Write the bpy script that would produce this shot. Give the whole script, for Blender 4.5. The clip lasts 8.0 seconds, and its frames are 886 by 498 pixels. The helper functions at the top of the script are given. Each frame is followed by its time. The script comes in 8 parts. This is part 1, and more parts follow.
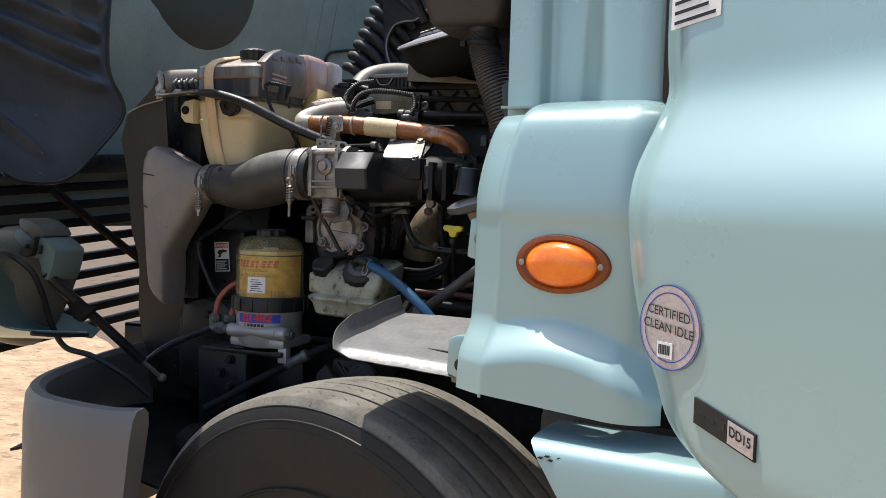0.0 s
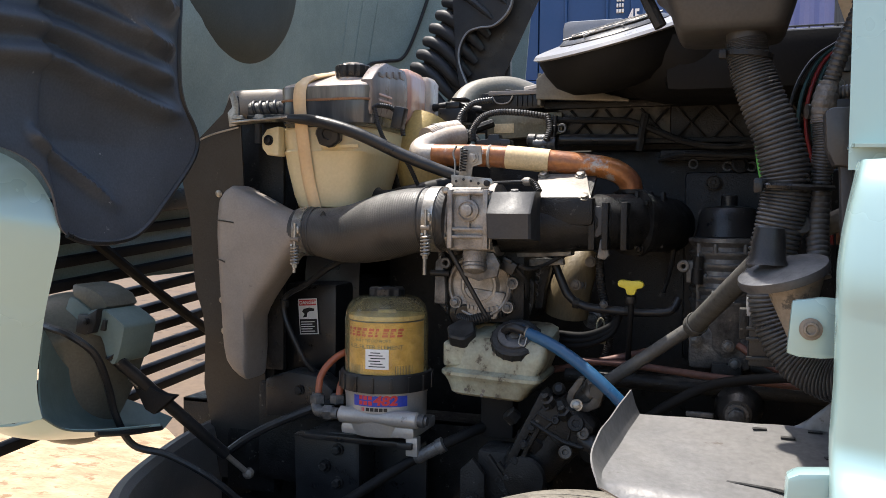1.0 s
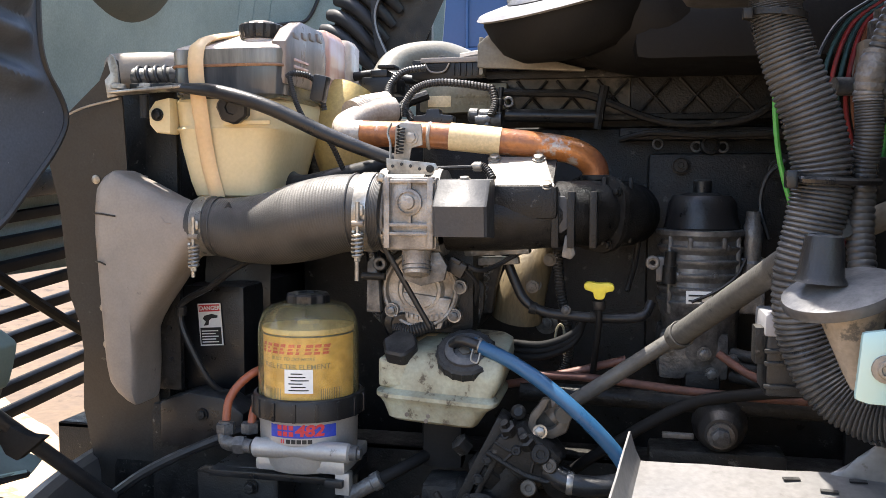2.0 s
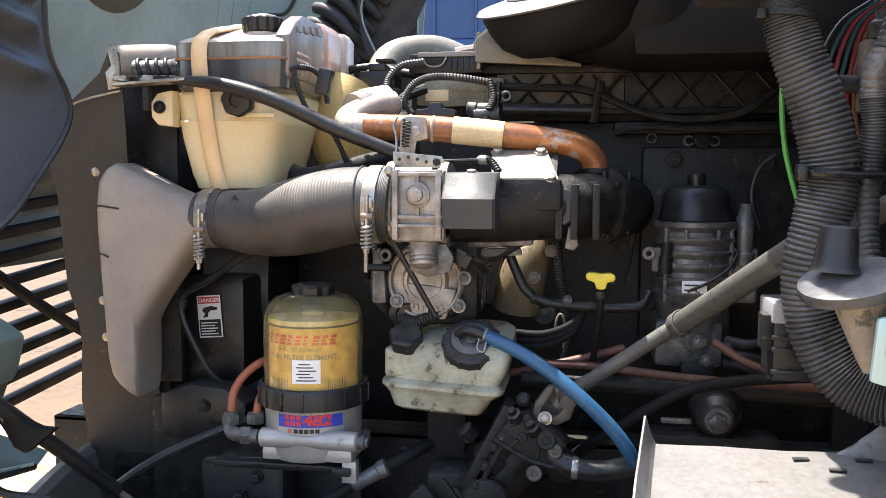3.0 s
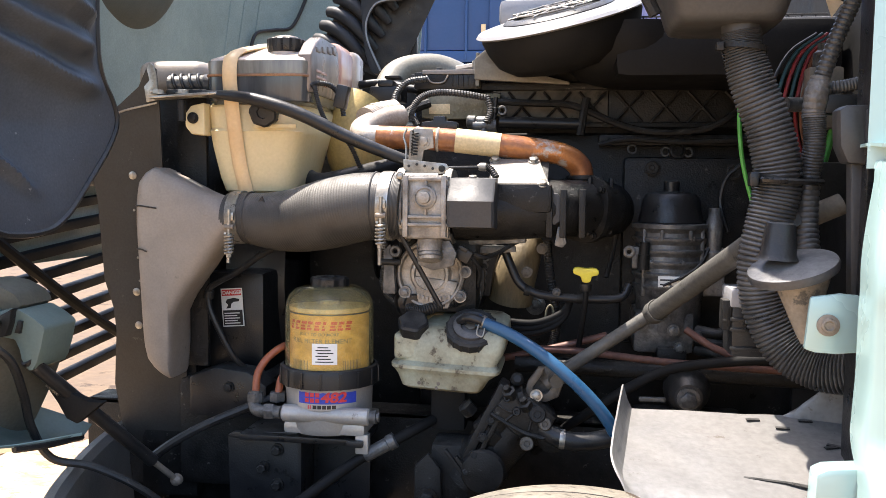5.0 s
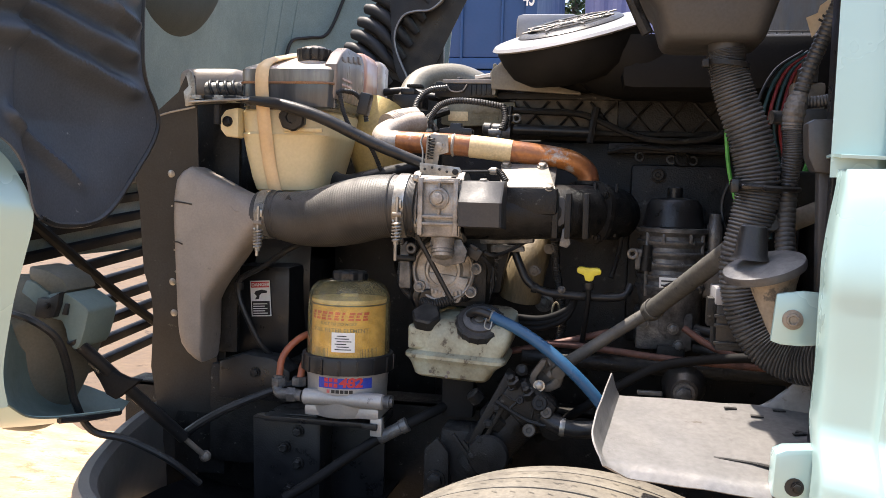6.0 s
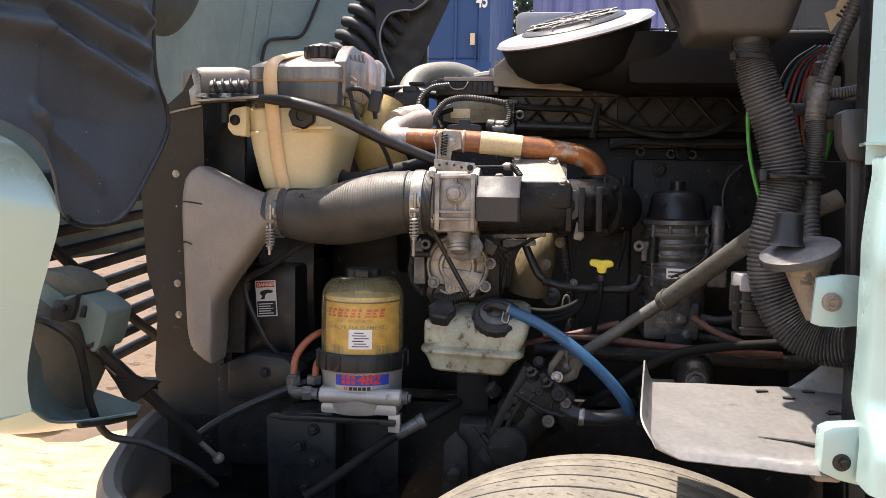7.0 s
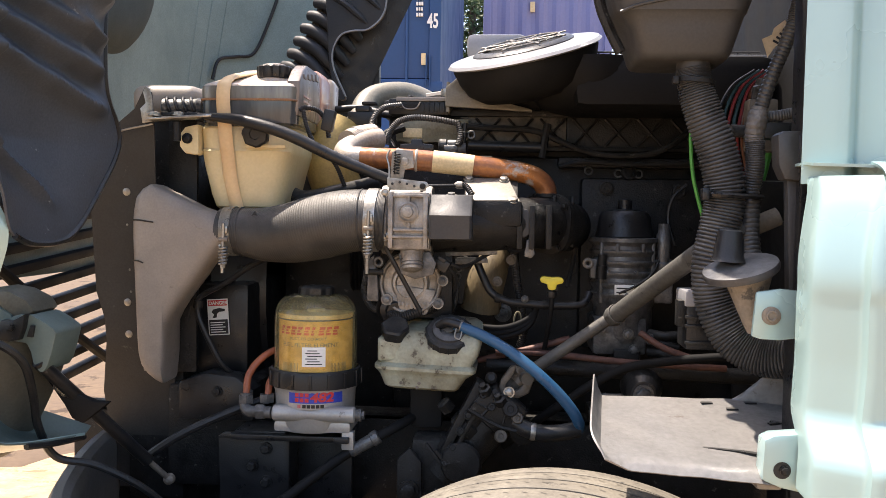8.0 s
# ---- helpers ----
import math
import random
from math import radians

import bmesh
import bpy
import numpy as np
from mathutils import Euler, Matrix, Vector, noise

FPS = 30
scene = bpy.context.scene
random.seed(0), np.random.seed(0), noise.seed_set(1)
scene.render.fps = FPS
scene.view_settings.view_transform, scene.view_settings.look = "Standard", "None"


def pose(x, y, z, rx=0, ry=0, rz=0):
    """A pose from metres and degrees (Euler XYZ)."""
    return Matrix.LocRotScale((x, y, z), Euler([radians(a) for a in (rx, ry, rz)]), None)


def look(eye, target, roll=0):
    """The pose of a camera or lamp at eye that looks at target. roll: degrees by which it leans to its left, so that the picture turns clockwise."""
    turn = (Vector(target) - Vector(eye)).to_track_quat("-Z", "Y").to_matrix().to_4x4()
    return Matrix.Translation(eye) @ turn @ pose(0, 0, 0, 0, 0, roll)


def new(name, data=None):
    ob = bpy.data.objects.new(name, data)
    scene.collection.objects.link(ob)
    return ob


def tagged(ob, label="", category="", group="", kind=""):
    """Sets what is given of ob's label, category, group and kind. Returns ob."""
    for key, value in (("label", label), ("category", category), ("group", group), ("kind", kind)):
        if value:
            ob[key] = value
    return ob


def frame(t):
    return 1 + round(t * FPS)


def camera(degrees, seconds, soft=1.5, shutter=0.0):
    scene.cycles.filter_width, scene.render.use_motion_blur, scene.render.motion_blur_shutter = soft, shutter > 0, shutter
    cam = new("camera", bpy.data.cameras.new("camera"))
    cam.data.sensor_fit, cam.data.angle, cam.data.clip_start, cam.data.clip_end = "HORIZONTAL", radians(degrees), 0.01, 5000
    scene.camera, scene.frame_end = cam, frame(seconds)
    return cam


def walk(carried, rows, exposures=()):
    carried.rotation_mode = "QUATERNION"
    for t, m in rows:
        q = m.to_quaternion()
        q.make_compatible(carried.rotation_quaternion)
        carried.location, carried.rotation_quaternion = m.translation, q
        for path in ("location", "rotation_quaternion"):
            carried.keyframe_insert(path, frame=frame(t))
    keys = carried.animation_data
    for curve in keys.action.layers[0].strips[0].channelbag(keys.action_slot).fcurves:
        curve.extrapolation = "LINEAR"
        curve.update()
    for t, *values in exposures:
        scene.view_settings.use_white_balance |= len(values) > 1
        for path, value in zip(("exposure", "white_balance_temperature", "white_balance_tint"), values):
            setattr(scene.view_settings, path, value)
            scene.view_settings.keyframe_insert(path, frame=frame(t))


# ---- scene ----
cam = camera(54.4, 8.0, 0.6)
PATH = [
    (0, (0.0888, 0.0739, 1.401), (-0.6462, 1.9319, 1.303), 1.9),
    (0.5, (-0.2039, 0.2143, 1.443), (-0.942, 2.0722, 1.374), 2.0),
    (1, (-0.4558, 0.3253, 1.481), (-1.1006, 2.2164, 1.399), 0.5),
    (1.5, (-0.5658, 0.4852, 1.493), (-1.0662, 2.4176, 1.365), 0.0),
    (2, (-0.6078, 0.5734, 1.517), (-1.0176, 2.5253, 1.365), 0.2),
    (3.5, (-0.6915, 0.5001, 1.518), (-0.9883, 2.4709, 1.346), 0.3),
    (4, (-0.6975, 0.4653, 1.515), (-0.9715, 2.4407, 1.361), 0.5),
    (4.5, (-0.7141, 0.4183, 1.511), (-0.9771, 2.3954, 1.364), 0.6),
    (5.8, (-0.596, 0.2474, 1.509), (-0.9664, 2.2076, 1.36), 1.4),
    (6, (-0.6117, 0.2378, 1.505), (-0.9853, 2.198, 1.367), 1.7),
    (6.5, (-0.6946, 0.2082, 1.496), (-1.0192, 2.1768, 1.368), 0.8),
    (7, (-0.7474, 0.2017, 1.488), (-0.9974, 2.1811, 1.359), 0.9),
    (7.5, (-0.7514, 0.195, 1.488), (-0.9326, 2.1833, 1.383), 1.1),
    (8, (-0.7484, 0.1802, 1.487), (-0.887, 2.1736, 1.403), 0.9),
]
EXPOSURES = [(0.0, 0.68, 6250, 10), (0.5, 0.82, 6350, 11), (1.0, 1.16, 6400, 11), (1.5, 1.74, 6450, 12), (2.0, 1.99, 6500, 12), (3.5, 2.05, 6550, 12), (4.5, 2.04, 6600, 13), (5.8, 1.68, 6750, 14), (6.5, 1.57, 6850, 15), (8.0, 1.57, 7000, 16)]
walk(cam, [(t, look(eye, target, roll)) for t, eye, target, roll in PATH], EXPOSURES)

# ---- light ----
world = bpy.data.worlds.new("sky")
scene.world = world
world.use_nodes = True
_nt = world.node_tree
_sky = _nt.nodes.new("ShaderNodeTexSky")
_sky.sky_type = 'NISHITA'
_sky.sun_disc = False
SUN = Vector((-0.32, 0.125, 1.0)).normalized()
_sky.sun_elevation = math.asin(SUN.z)
_sky.sun_rotation = math.atan2(SUN.x, SUN.y)
_sky.air_density, _sky.dust_density = 1.0, 2.0
_nt.links.new(_sky.outputs[0], _nt.nodes["Background"].inputs[0])
_nt.nodes["Background"].inputs[1].default_value = 0.15
sun = new("sun", bpy.data.lights.new("sun", 'SUN'))
sun.data.energy, sun.data.angle, sun.data.color = 4.2, radians(0.6), (1.0, 0.94, 0.84)
sun.matrix_world = look(SUN * 20, (0, 0, 0))

# ---- materials ----


def mat(name, col, rough=0.5, metal=0.0, col2=None, scale=12.0, fine=160.0, bump=0.15, amount=0.5, coat=0.0, spots=None, stretch=(1, 1, 1), alpha=1.0, trans=0.0, sub=0.0, ior=1.45, grain=0.35, spec=0.5, dust=None):
    m = bpy.data.materials.new(name)
    m.use_nodes = True
    nt = m.node_tree
    L = nt.links.new
    b = nt.nodes["Principled BSDF"]
    tc = nt.nodes.new("ShaderNodeTexCoord")
    mp = nt.nodes.new("ShaderNodeMapping")
    mp.inputs["Scale"].default_value = stretch
    L(tc.outputs["Object"], mp.inputs["Vector"])
    n1 = nt.nodes.new("ShaderNodeTexNoise")
    n1.inputs["Scale"].default_value, n1.inputs["Detail"].default_value, n1.inputs["Roughness"].default_value = scale, 6, 0.62
    n2 = nt.nodes.new("ShaderNodeTexNoise")
    n2.inputs["Scale"].default_value, n2.inputs["Detail"].default_value = fine, 3
    L(mp.outputs[0], n1.inputs["Vector"])
    L(mp.outputs[0], n2.inputs["Vector"])
    r1 = nt.nodes.new("ShaderNodeValToRGB")
    r1.color_ramp.elements[0].position, r1.color_ramp.elements[1].position = 0.5 - amount * 0.35, 0.5 + amount * 0.35
    c2 = col2 if col2 else tuple(c * 0.7 for c in col)
    r1.color_ramp.elements[0].color, r1.color_ramp.elements[1].color = (*col, 1), (*c2, 1)
    L(n1.outputs["Fac"], r1.inputs[0])
    mx = nt.nodes.new("ShaderNodeMix")
    mx.data_type, mx.blend_type = 'RGBA', 'MULTIPLY'
    mx.inputs["Factor"].default_value = grain
    L(r1.outputs[0], mx.inputs[6])
    r2 = nt.nodes.new("ShaderNodeValToRGB")
    r2.color_ramp.elements[0].position, r2.color_ramp.elements[1].position = 0.3, 0.7
    r2.color_ramp.elements[0].color, r2.color_ramp.elements[1].color = (0.55, 0.55, 0.55, 1), (1.25, 1.25, 1.25, 1)
    L(n2.outputs["Fac"], r2.inputs[0])
    L(r2.outputs[0], mx.inputs[7])
    out = mx.outputs[2]
    if spots:
        n3 = nt.nodes.new("ShaderNodeTexNoise")
        n3.inputs["Scale"].default_value, n3.inputs["Detail"].default_value, n3.inputs["Roughness"].default_value = spots[1], 5, 0.7
        L(mp.outputs[0], n3.inputs["Vector"])
        r3 = nt.nodes.new("ShaderNodeValToRGB")
        r3.color_ramp.elements[0].position, r3.color_ramp.elements[1].position = spots[2], spots[2] + 0.06
        L(n3.outputs["Fac"], r3.inputs[0])
        mx2 = nt.nodes.new("ShaderNodeMix")
        mx2.data_type = 'RGBA'
        mx2.inputs[7].default_value = (*spots[0], 1)
        L(r3.outputs[0], mx2.inputs["Factor"])
        L(out, mx2.inputs[6])
        out = mx2.outputs[2]
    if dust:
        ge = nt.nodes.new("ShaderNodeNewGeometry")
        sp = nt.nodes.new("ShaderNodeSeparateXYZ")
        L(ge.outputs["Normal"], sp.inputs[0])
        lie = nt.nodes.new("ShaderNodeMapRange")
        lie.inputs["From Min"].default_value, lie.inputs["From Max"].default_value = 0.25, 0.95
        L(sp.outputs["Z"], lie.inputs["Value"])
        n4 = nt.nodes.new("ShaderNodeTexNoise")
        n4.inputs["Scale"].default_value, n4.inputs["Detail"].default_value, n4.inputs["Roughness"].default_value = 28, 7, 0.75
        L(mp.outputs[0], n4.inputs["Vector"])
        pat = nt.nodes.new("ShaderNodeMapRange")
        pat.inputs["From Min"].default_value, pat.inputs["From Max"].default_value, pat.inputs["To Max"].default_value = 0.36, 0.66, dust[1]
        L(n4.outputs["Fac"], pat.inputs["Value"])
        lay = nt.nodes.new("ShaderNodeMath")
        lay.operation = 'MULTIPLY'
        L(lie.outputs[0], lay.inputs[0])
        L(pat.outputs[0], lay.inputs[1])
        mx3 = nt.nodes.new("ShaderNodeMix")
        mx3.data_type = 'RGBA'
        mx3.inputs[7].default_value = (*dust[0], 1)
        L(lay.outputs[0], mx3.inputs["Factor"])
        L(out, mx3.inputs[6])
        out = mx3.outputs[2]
    L(out, b.inputs["Base Color"])
    b.inputs["Metallic"].default_value = metal
    rr = nt.nodes.new("ShaderNodeMapRange")
    rr.inputs["From Min"].default_value, rr.inputs["From Max"].default_value = 0.3, 0.7
    rr.inputs["To Min"].default_value, rr.inputs["To Max"].default_value = max(0.03, rough - min(0.16, rough * 0.4)), min(1, rough + min(0.2, rough * 0.45))
    L(n1.outputs["Fac"], rr.inputs["Value"])
    L(rr.outputs[0], b.inputs["Roughness"])
    b.inputs["Specular IOR Level"].default_value = spec
    b.inputs["Coat Weight"].default_value = coat
    b.inputs["Coat Roughness"].default_value = 0.22
    b.inputs["Transmission Weight"].default_value = trans
    b.inputs["IOR"].default_value = ior
    if sub:
        b.inputs["Subsurface Weight"].default_value = sub
        b.inputs["Subsurface Radius"].default_value = (0.02, 0.015, 0.008)
    b.inputs["Alpha"].default_value = alpha
    if bump:
        bp = nt.nodes.new("ShaderNodeBump")
        bp.inputs["Strength"].default_value, bp.inputs["Distance"].default_value = bump, 0.002
        L(n2.outputs["Fac"], bp.inputs["Height"])
        L(bp.outputs[0], b.inputs["Normal"])
    return m


paint = mat("pale_green_paint", (0.298, 0.432, 0.428), 0.3, 0.15, (0.280, 0.408, 0.405), 1.3, 900, 0, 0.9, coat=0.6, grain=0.0)
paint_in = mat("dusty_green_primer", (0.245, 0.315, 0.298), 0.55, 0, (0.170, 0.220, 0.208), 5, 200, 0.1, 0.9)
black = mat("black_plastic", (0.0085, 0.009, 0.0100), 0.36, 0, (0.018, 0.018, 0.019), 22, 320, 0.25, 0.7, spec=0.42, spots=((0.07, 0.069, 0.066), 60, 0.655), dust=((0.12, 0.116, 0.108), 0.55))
bowl_m = mat("dusty_olive_housing", (0.115, 0.112, 0.09), 0.45, 0, (0.075, 0.075, 0.062), 8, 200, 0.1, 0.8)
earth = mat("packed_tan_earth", (0.090, 0.058, 0.034), 0.95, 0, (0.138, 0.094, 0.057), 1.6, 18, 0.8, 0.5, spots=((0.045, 0.028, 0.017), 3.2, 0.58))
skirt_m = mat("dusty_green_inner_panel", (0.13, 0.18, 0.172), 0.5, 0, (0.095, 0.128, 0.12), 7, 200, 0.08, 0.8, grain=0.15)
pad_m = mat("dark_sound_pad", (0.034, 0.044, 0.041), 0.75, 0, (0.055, 0.066, 0.062), 5, 200, 0.2, 0.9)
void = mat("matt_black_plastic", (0.0078, 0.0080, 0.0084), 0.6, 0, (0.015, 0.0149, 0.0148), 9, 200, 0.15, 0.6, spec=0.14, spots=((0.028, 0.0275, 0.027), 9, 0.70))
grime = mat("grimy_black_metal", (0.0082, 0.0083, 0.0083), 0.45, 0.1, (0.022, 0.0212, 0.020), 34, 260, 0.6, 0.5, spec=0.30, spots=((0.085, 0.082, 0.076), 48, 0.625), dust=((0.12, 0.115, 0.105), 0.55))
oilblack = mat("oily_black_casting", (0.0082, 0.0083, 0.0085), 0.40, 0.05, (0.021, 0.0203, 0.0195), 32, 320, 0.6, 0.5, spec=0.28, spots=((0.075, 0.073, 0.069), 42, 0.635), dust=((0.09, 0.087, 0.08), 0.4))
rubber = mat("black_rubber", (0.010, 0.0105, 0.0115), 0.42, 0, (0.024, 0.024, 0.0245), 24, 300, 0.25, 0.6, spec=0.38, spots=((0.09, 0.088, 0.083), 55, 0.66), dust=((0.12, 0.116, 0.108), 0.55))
liner_m = mat("dusty_liner_plastic", (0.031, 0.038, 0.050), 0.48, 0, (0.078, 0.088, 0.106), 5, 240, 0.15, 0.8, spots=((0.22, 0.23, 0.245), 34, 0.665), spec=0.32)
plate_m = mat("dusty_dark_steel_plate", (0.021, 0.0205, 0.0205), 0.5, 0.1, (0.047, 0.045, 0.042), 7, 240, 0.3, 0.6, spots=((0.085, 0.081, 0.075), 22, 0.655), spec=0.35)
duct_m = mat("dusty_cast_duct", (0.29, 0.258, 0.228), 0.5, 0.1, (0.205, 0.18, 0.157), 9, 260, 0.12, 0.7, grain=0.18, spots=((0.13, 0.112, 0.098), 16, 0.66))
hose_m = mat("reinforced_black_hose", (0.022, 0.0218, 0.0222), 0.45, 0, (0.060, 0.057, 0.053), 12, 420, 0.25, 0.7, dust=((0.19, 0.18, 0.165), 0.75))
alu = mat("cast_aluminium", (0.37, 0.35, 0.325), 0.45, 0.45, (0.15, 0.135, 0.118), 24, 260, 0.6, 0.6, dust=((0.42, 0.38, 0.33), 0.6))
alu_bright = mat("pale_cast_aluminium", (0.47, 0.455, 0.435), 0.4, 0.4, (0.31, 0.30, 0.28), 12, 260, 0.15, 0.7, spots=((0.15, 0.14, 0.125), 24, 0.67), grain=0.15)
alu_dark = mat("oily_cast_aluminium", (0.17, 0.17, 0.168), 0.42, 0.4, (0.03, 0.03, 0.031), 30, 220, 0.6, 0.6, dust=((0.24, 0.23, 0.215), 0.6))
alu_sheet = mat("worn_aluminium_sheet", (0.200, 0.196, 0.190), 0.5, 0.3, (0.142, 0.134, 0.126), 7, 120, 0.2, 0.7, spots=((0.095, 0.082, 0.070), 34, 0.635))
zinc = mat("zinc_plated_steel", (0.43, 0.415, 0.385), 0.36, 0.7, (0.19, 0.17, 0.14), 34, 200, 0.2, 0.7)
steel = mat("bare_steel", (0.38, 0.355, 0.32), 0.45, 0.5, (0.25, 0.23, 0.20), 18, 200, 0.25, 0.7, spots=((0.12, 0.10, 0.08), 26, 0.70))
rusty = mat("heat_tinted_pipe", (0.44, 0.165, 0.042), 0.36, 0.2, (0.15, 0.058, 0.034), 13, 150, 0.4, 0.45, coat=0.2, spots=((0.41, 0.37, 0.335), 12.6, 0.545))
tape_m = mat("cream_heat_tape", (0.70, 0.56, 0.33), 0.6, 0, (0.62, 0.47, 0.26), 16, 200, 0.15)
flex_m = mat("pale_heat_collar", (0.50, 0.45, 0.40), 0.5, 0.3, (0.36, 0.29, 0.23), 14, 200, 0.3, spots=((0.50, 0.20, 0.05), 9, 0.66))
cream = mat("aged_cream_plastic", (0.66, 0.57, 0.36), 0.42, 0, (0.58, 0.47, 0.26), 7, 160, 0.06, 0.9, sub=0.15, grain=0.12)
cream_line = mat("amber_stain_strip", (0.70, 0.52, 0.30), 0.42, 0, (0.62, 0.42, 0.22), 9, 160, 0.05, grain=0.12, sub=0.15)
tank_grey = mat("smoky_translucent_plastic", (0.085, 0.085, 0.076), 0.2, 0, (0.24, 0.232, 0.20), 18, 220, 0.05, 0.6, coat=0.4, stretch=(2.0, 2.0, 0.25), grain=0.12)
tank_dark = mat("dark_fluid_in_smoky_plastic", (0.030, 0.034, 0.037), 0.16, 0, (0.085, 0.088, 0.090), 16, 220, 0.04, 0.6, coat=0.5, stretch=(2.2, 2.2, 0.22), grain=0.1)
tank_side = mat("pinkish_translucent_plastic", (0.30, 0.245, 0.21), 0.3, 0, (0.105, 0.09, 0.085), 14, 200, 0.05, 0.6, sub=0.15, stretch=(1.5, 1.5, 0.5), spots=((0.50, 0.13, 0.09), 10, 0.60), grain=0.15)
amber_seam = mat("amber_stain_line", (0.30, 0.15, 0.07), 0.35, 0, (0.18, 0.10, 0.06), 20, 200, 0.05, 0.7)
tank_white = mat("milky_translucent_plastic", (0.56, 0.50, 0.44), 0.3, 0, (0.40, 0.31, 0.26), 9, 200, 0.05, 0.8, sub=0.2, grain=0.15, spots=((0.22, 0.19, 0.16), 12, 0.62))
tank_red = mat("coolant_stained_plastic", (0.55, 0.30, 0.24), 0.22, 0, (0.62, 0.50, 0.44), 16, 120, 0.05, 0.5, sub=0.2, stretch=(1, 1, 0.3), spots=((0.62, 0.12, 0.07), 9, 0.60), grain=0.12)
reserv_m = mat("grimy_reservoir_plastic", (0.37, 0.385, 0.295), 0.4, 0, (0.19, 0.165, 0.105), 11, 160, 0.2, 0.45, sub=0.08, spots=((0.075, 0.062, 0.042), 22, 0.57), grain=0.3)
amber = mat("amber_lens", (0.95, 0.25, 0.012), 0.12, 0, (0.80, 0.13, 0.005), 26, 300, 0.15, 0.5, coat=0.5, sub=0.25, grain=0.12)
amber_rim = mat("amber_lamp_rim", (0.24, 0.055, 0.006), 0.3, 0, (0.17, 0.04, 0.005), 25, 200, 0.05, 0.6)
gold = mat("yellow_filter_media", (0.88, 0.55, 0.14), 0.55, 0, (0.78, 0.47, 0.09), 8, 160, 0.06, 0.7, grain=0.12)
blue_hose = mat("blue_hose", (0.014, 0.070, 0.160), 0.34, 0, (0.028, 0.092, 0.178), 18, 220, 0.1, 0.8, grain=0.15, spots=((0.10, 0.13, 0.16), 45, 0.71))
orange_hose = mat("orange_brown_hose", (0.34, 0.10, 0.045), 0.45, 0, (0.22, 0.07, 0.035), 18, 200, 0.1)
copper = mat("dull_copper_line", (0.15, 0.064, 0.045), 0.55, 0.1, (0.08, 0.042, 0.034), 20, 200, 0.1, spots=((0.05, 0.04, 0.035), 26, 0.66))
yellow = mat("yellow_plastic", (0.72, 0.60, 0.05), 0.4, 0, (0.58, 0.46, 0.04), 30, 200, 0.05, grain=0.12)
olive = mat("olive_dusty_casting", (0.27, 0.245, 0.165), 0.55, 0.1, (0.13, 0.115, 0.075), 16, 180, 0.4, 0.6, spots=((0.025, 0.023, 0.018), 20, 0.64))
beige_cast = mat("beige_painted_bracket", (0.235, 0.22, 0.185), 0.45, 0.2, (0.15, 0.14, 0.112), 10, 200, 0.15, 0.7, spots=((0.08, 0.072, 0.058), 13, 0.66))
tan_cast = mat("tan_painted_casting", (0.52, 0.37, 0.115), 0.5, 0.0, (0.27, 0.20, 0.095), 9, 160, 0.3, 0.6, spots=((0.10, 0.075, 0.04), 14, 0.64))
brown_engine = mat("yellowish_oily_casting", (0.21, 0.165, 0.095), 0.55, 0.1, (0.075, 0.058, 0.036), 11, 160, 0.4, 0.6, stretch=(1.6, 1.6, 0.5), spots=((0.02, 0.017, 0.013), 14, 0.62))
white_lab = mat("white_label", (0.78, 0.77, 0.74), 0.45, 0, (0.7, 0.69, 0.66), 20, 200, 0.02, grain=0.12)
red_lab = mat("red_print", (0.58, 0.035, 0.04), 0.45, 0, (0.53, 0.035, 0.04), 20, 200, 0.0)
orange_lab = mat("orange_print", (0.68, 0.07, 0.02), 0.45, 0, (0.62, 0.06, 0.02), 20, 200, 0.0)
black_lab = mat("black_print", (0.012, 0.012, 0.012), 0.45, 0, (0.015, 0.015, 0.015), 20, 200, 0.0)
blue_lab = mat("blue_print", (0.03, 0.06, 0.40), 0.4, 0, (0.03, 0.05, 0.36), 20, 200, 0.0)
silver_lab = mat("silver_hologram_film", (0.42, 0.46, 0.50), 0.3, 0.25, (0.55, 0.42, 0.36), 14, 200, 0.0, 0.7)
far_rib = mat("ribbed_black_liner_plastic", (0.020, 0.021, 0.024), 0.5, 0, (0.042, 0.043, 0.046), 9, 240, 0.15, 0.7, spec=0.35)
tread_m = mat("dusty_tyre_rubber", (0.19, 0.172, 0.138), 0.8, 0, (0.105, 0.095, 0.08), 14, 140, 0.5, 0.7, spots=((0.045, 0.042, 0.038), 34, 0.62))
side_m = mat("tyre_sidewall", (0.014, 0.0138, 0.0135), 0.6, 0, (0.024, 0.023, 0.021), 8, 160, 0.15, 0.7, spec=0.3)
bumper_m = mat("grey_bumper_plastic", (0.108, 0.105, 0.10), 0.5, 0, (0.135, 0.13, 0.122), 7, 420, 0.3, 0.8, grain=0.2)
cont_blue = mat("blue_container_paint", (0.011, 0.050, 0.165), 0.5, 0, (0.014, 0.056, 0.155), 1.5, 30, 0.05, 0.8, spots=((0.07, 0.05, 0.045), 3, 0.76), grain=0.12)
cont_violet = mat("faded_violet_container_paint", (0.16, 0.18, 0.36), 0.55, 0, (0.20, 0.21, 0.36), 1.2, 30, 0.05, 0.8, spots=((0.25, 0.16, 0.11), 2.5, 0.72), grain=0.12)
sand = mat("pale_sandy_ground", (0.285, 0.185, 0.098), 0.95, 0, (0.43, 0.31, 0.19), 3.4, 30, 1.0, 0.4, spots=((0.205, 0.130, 0.068), 6.5, 0.56), stretch=(1, 1.8, 1))
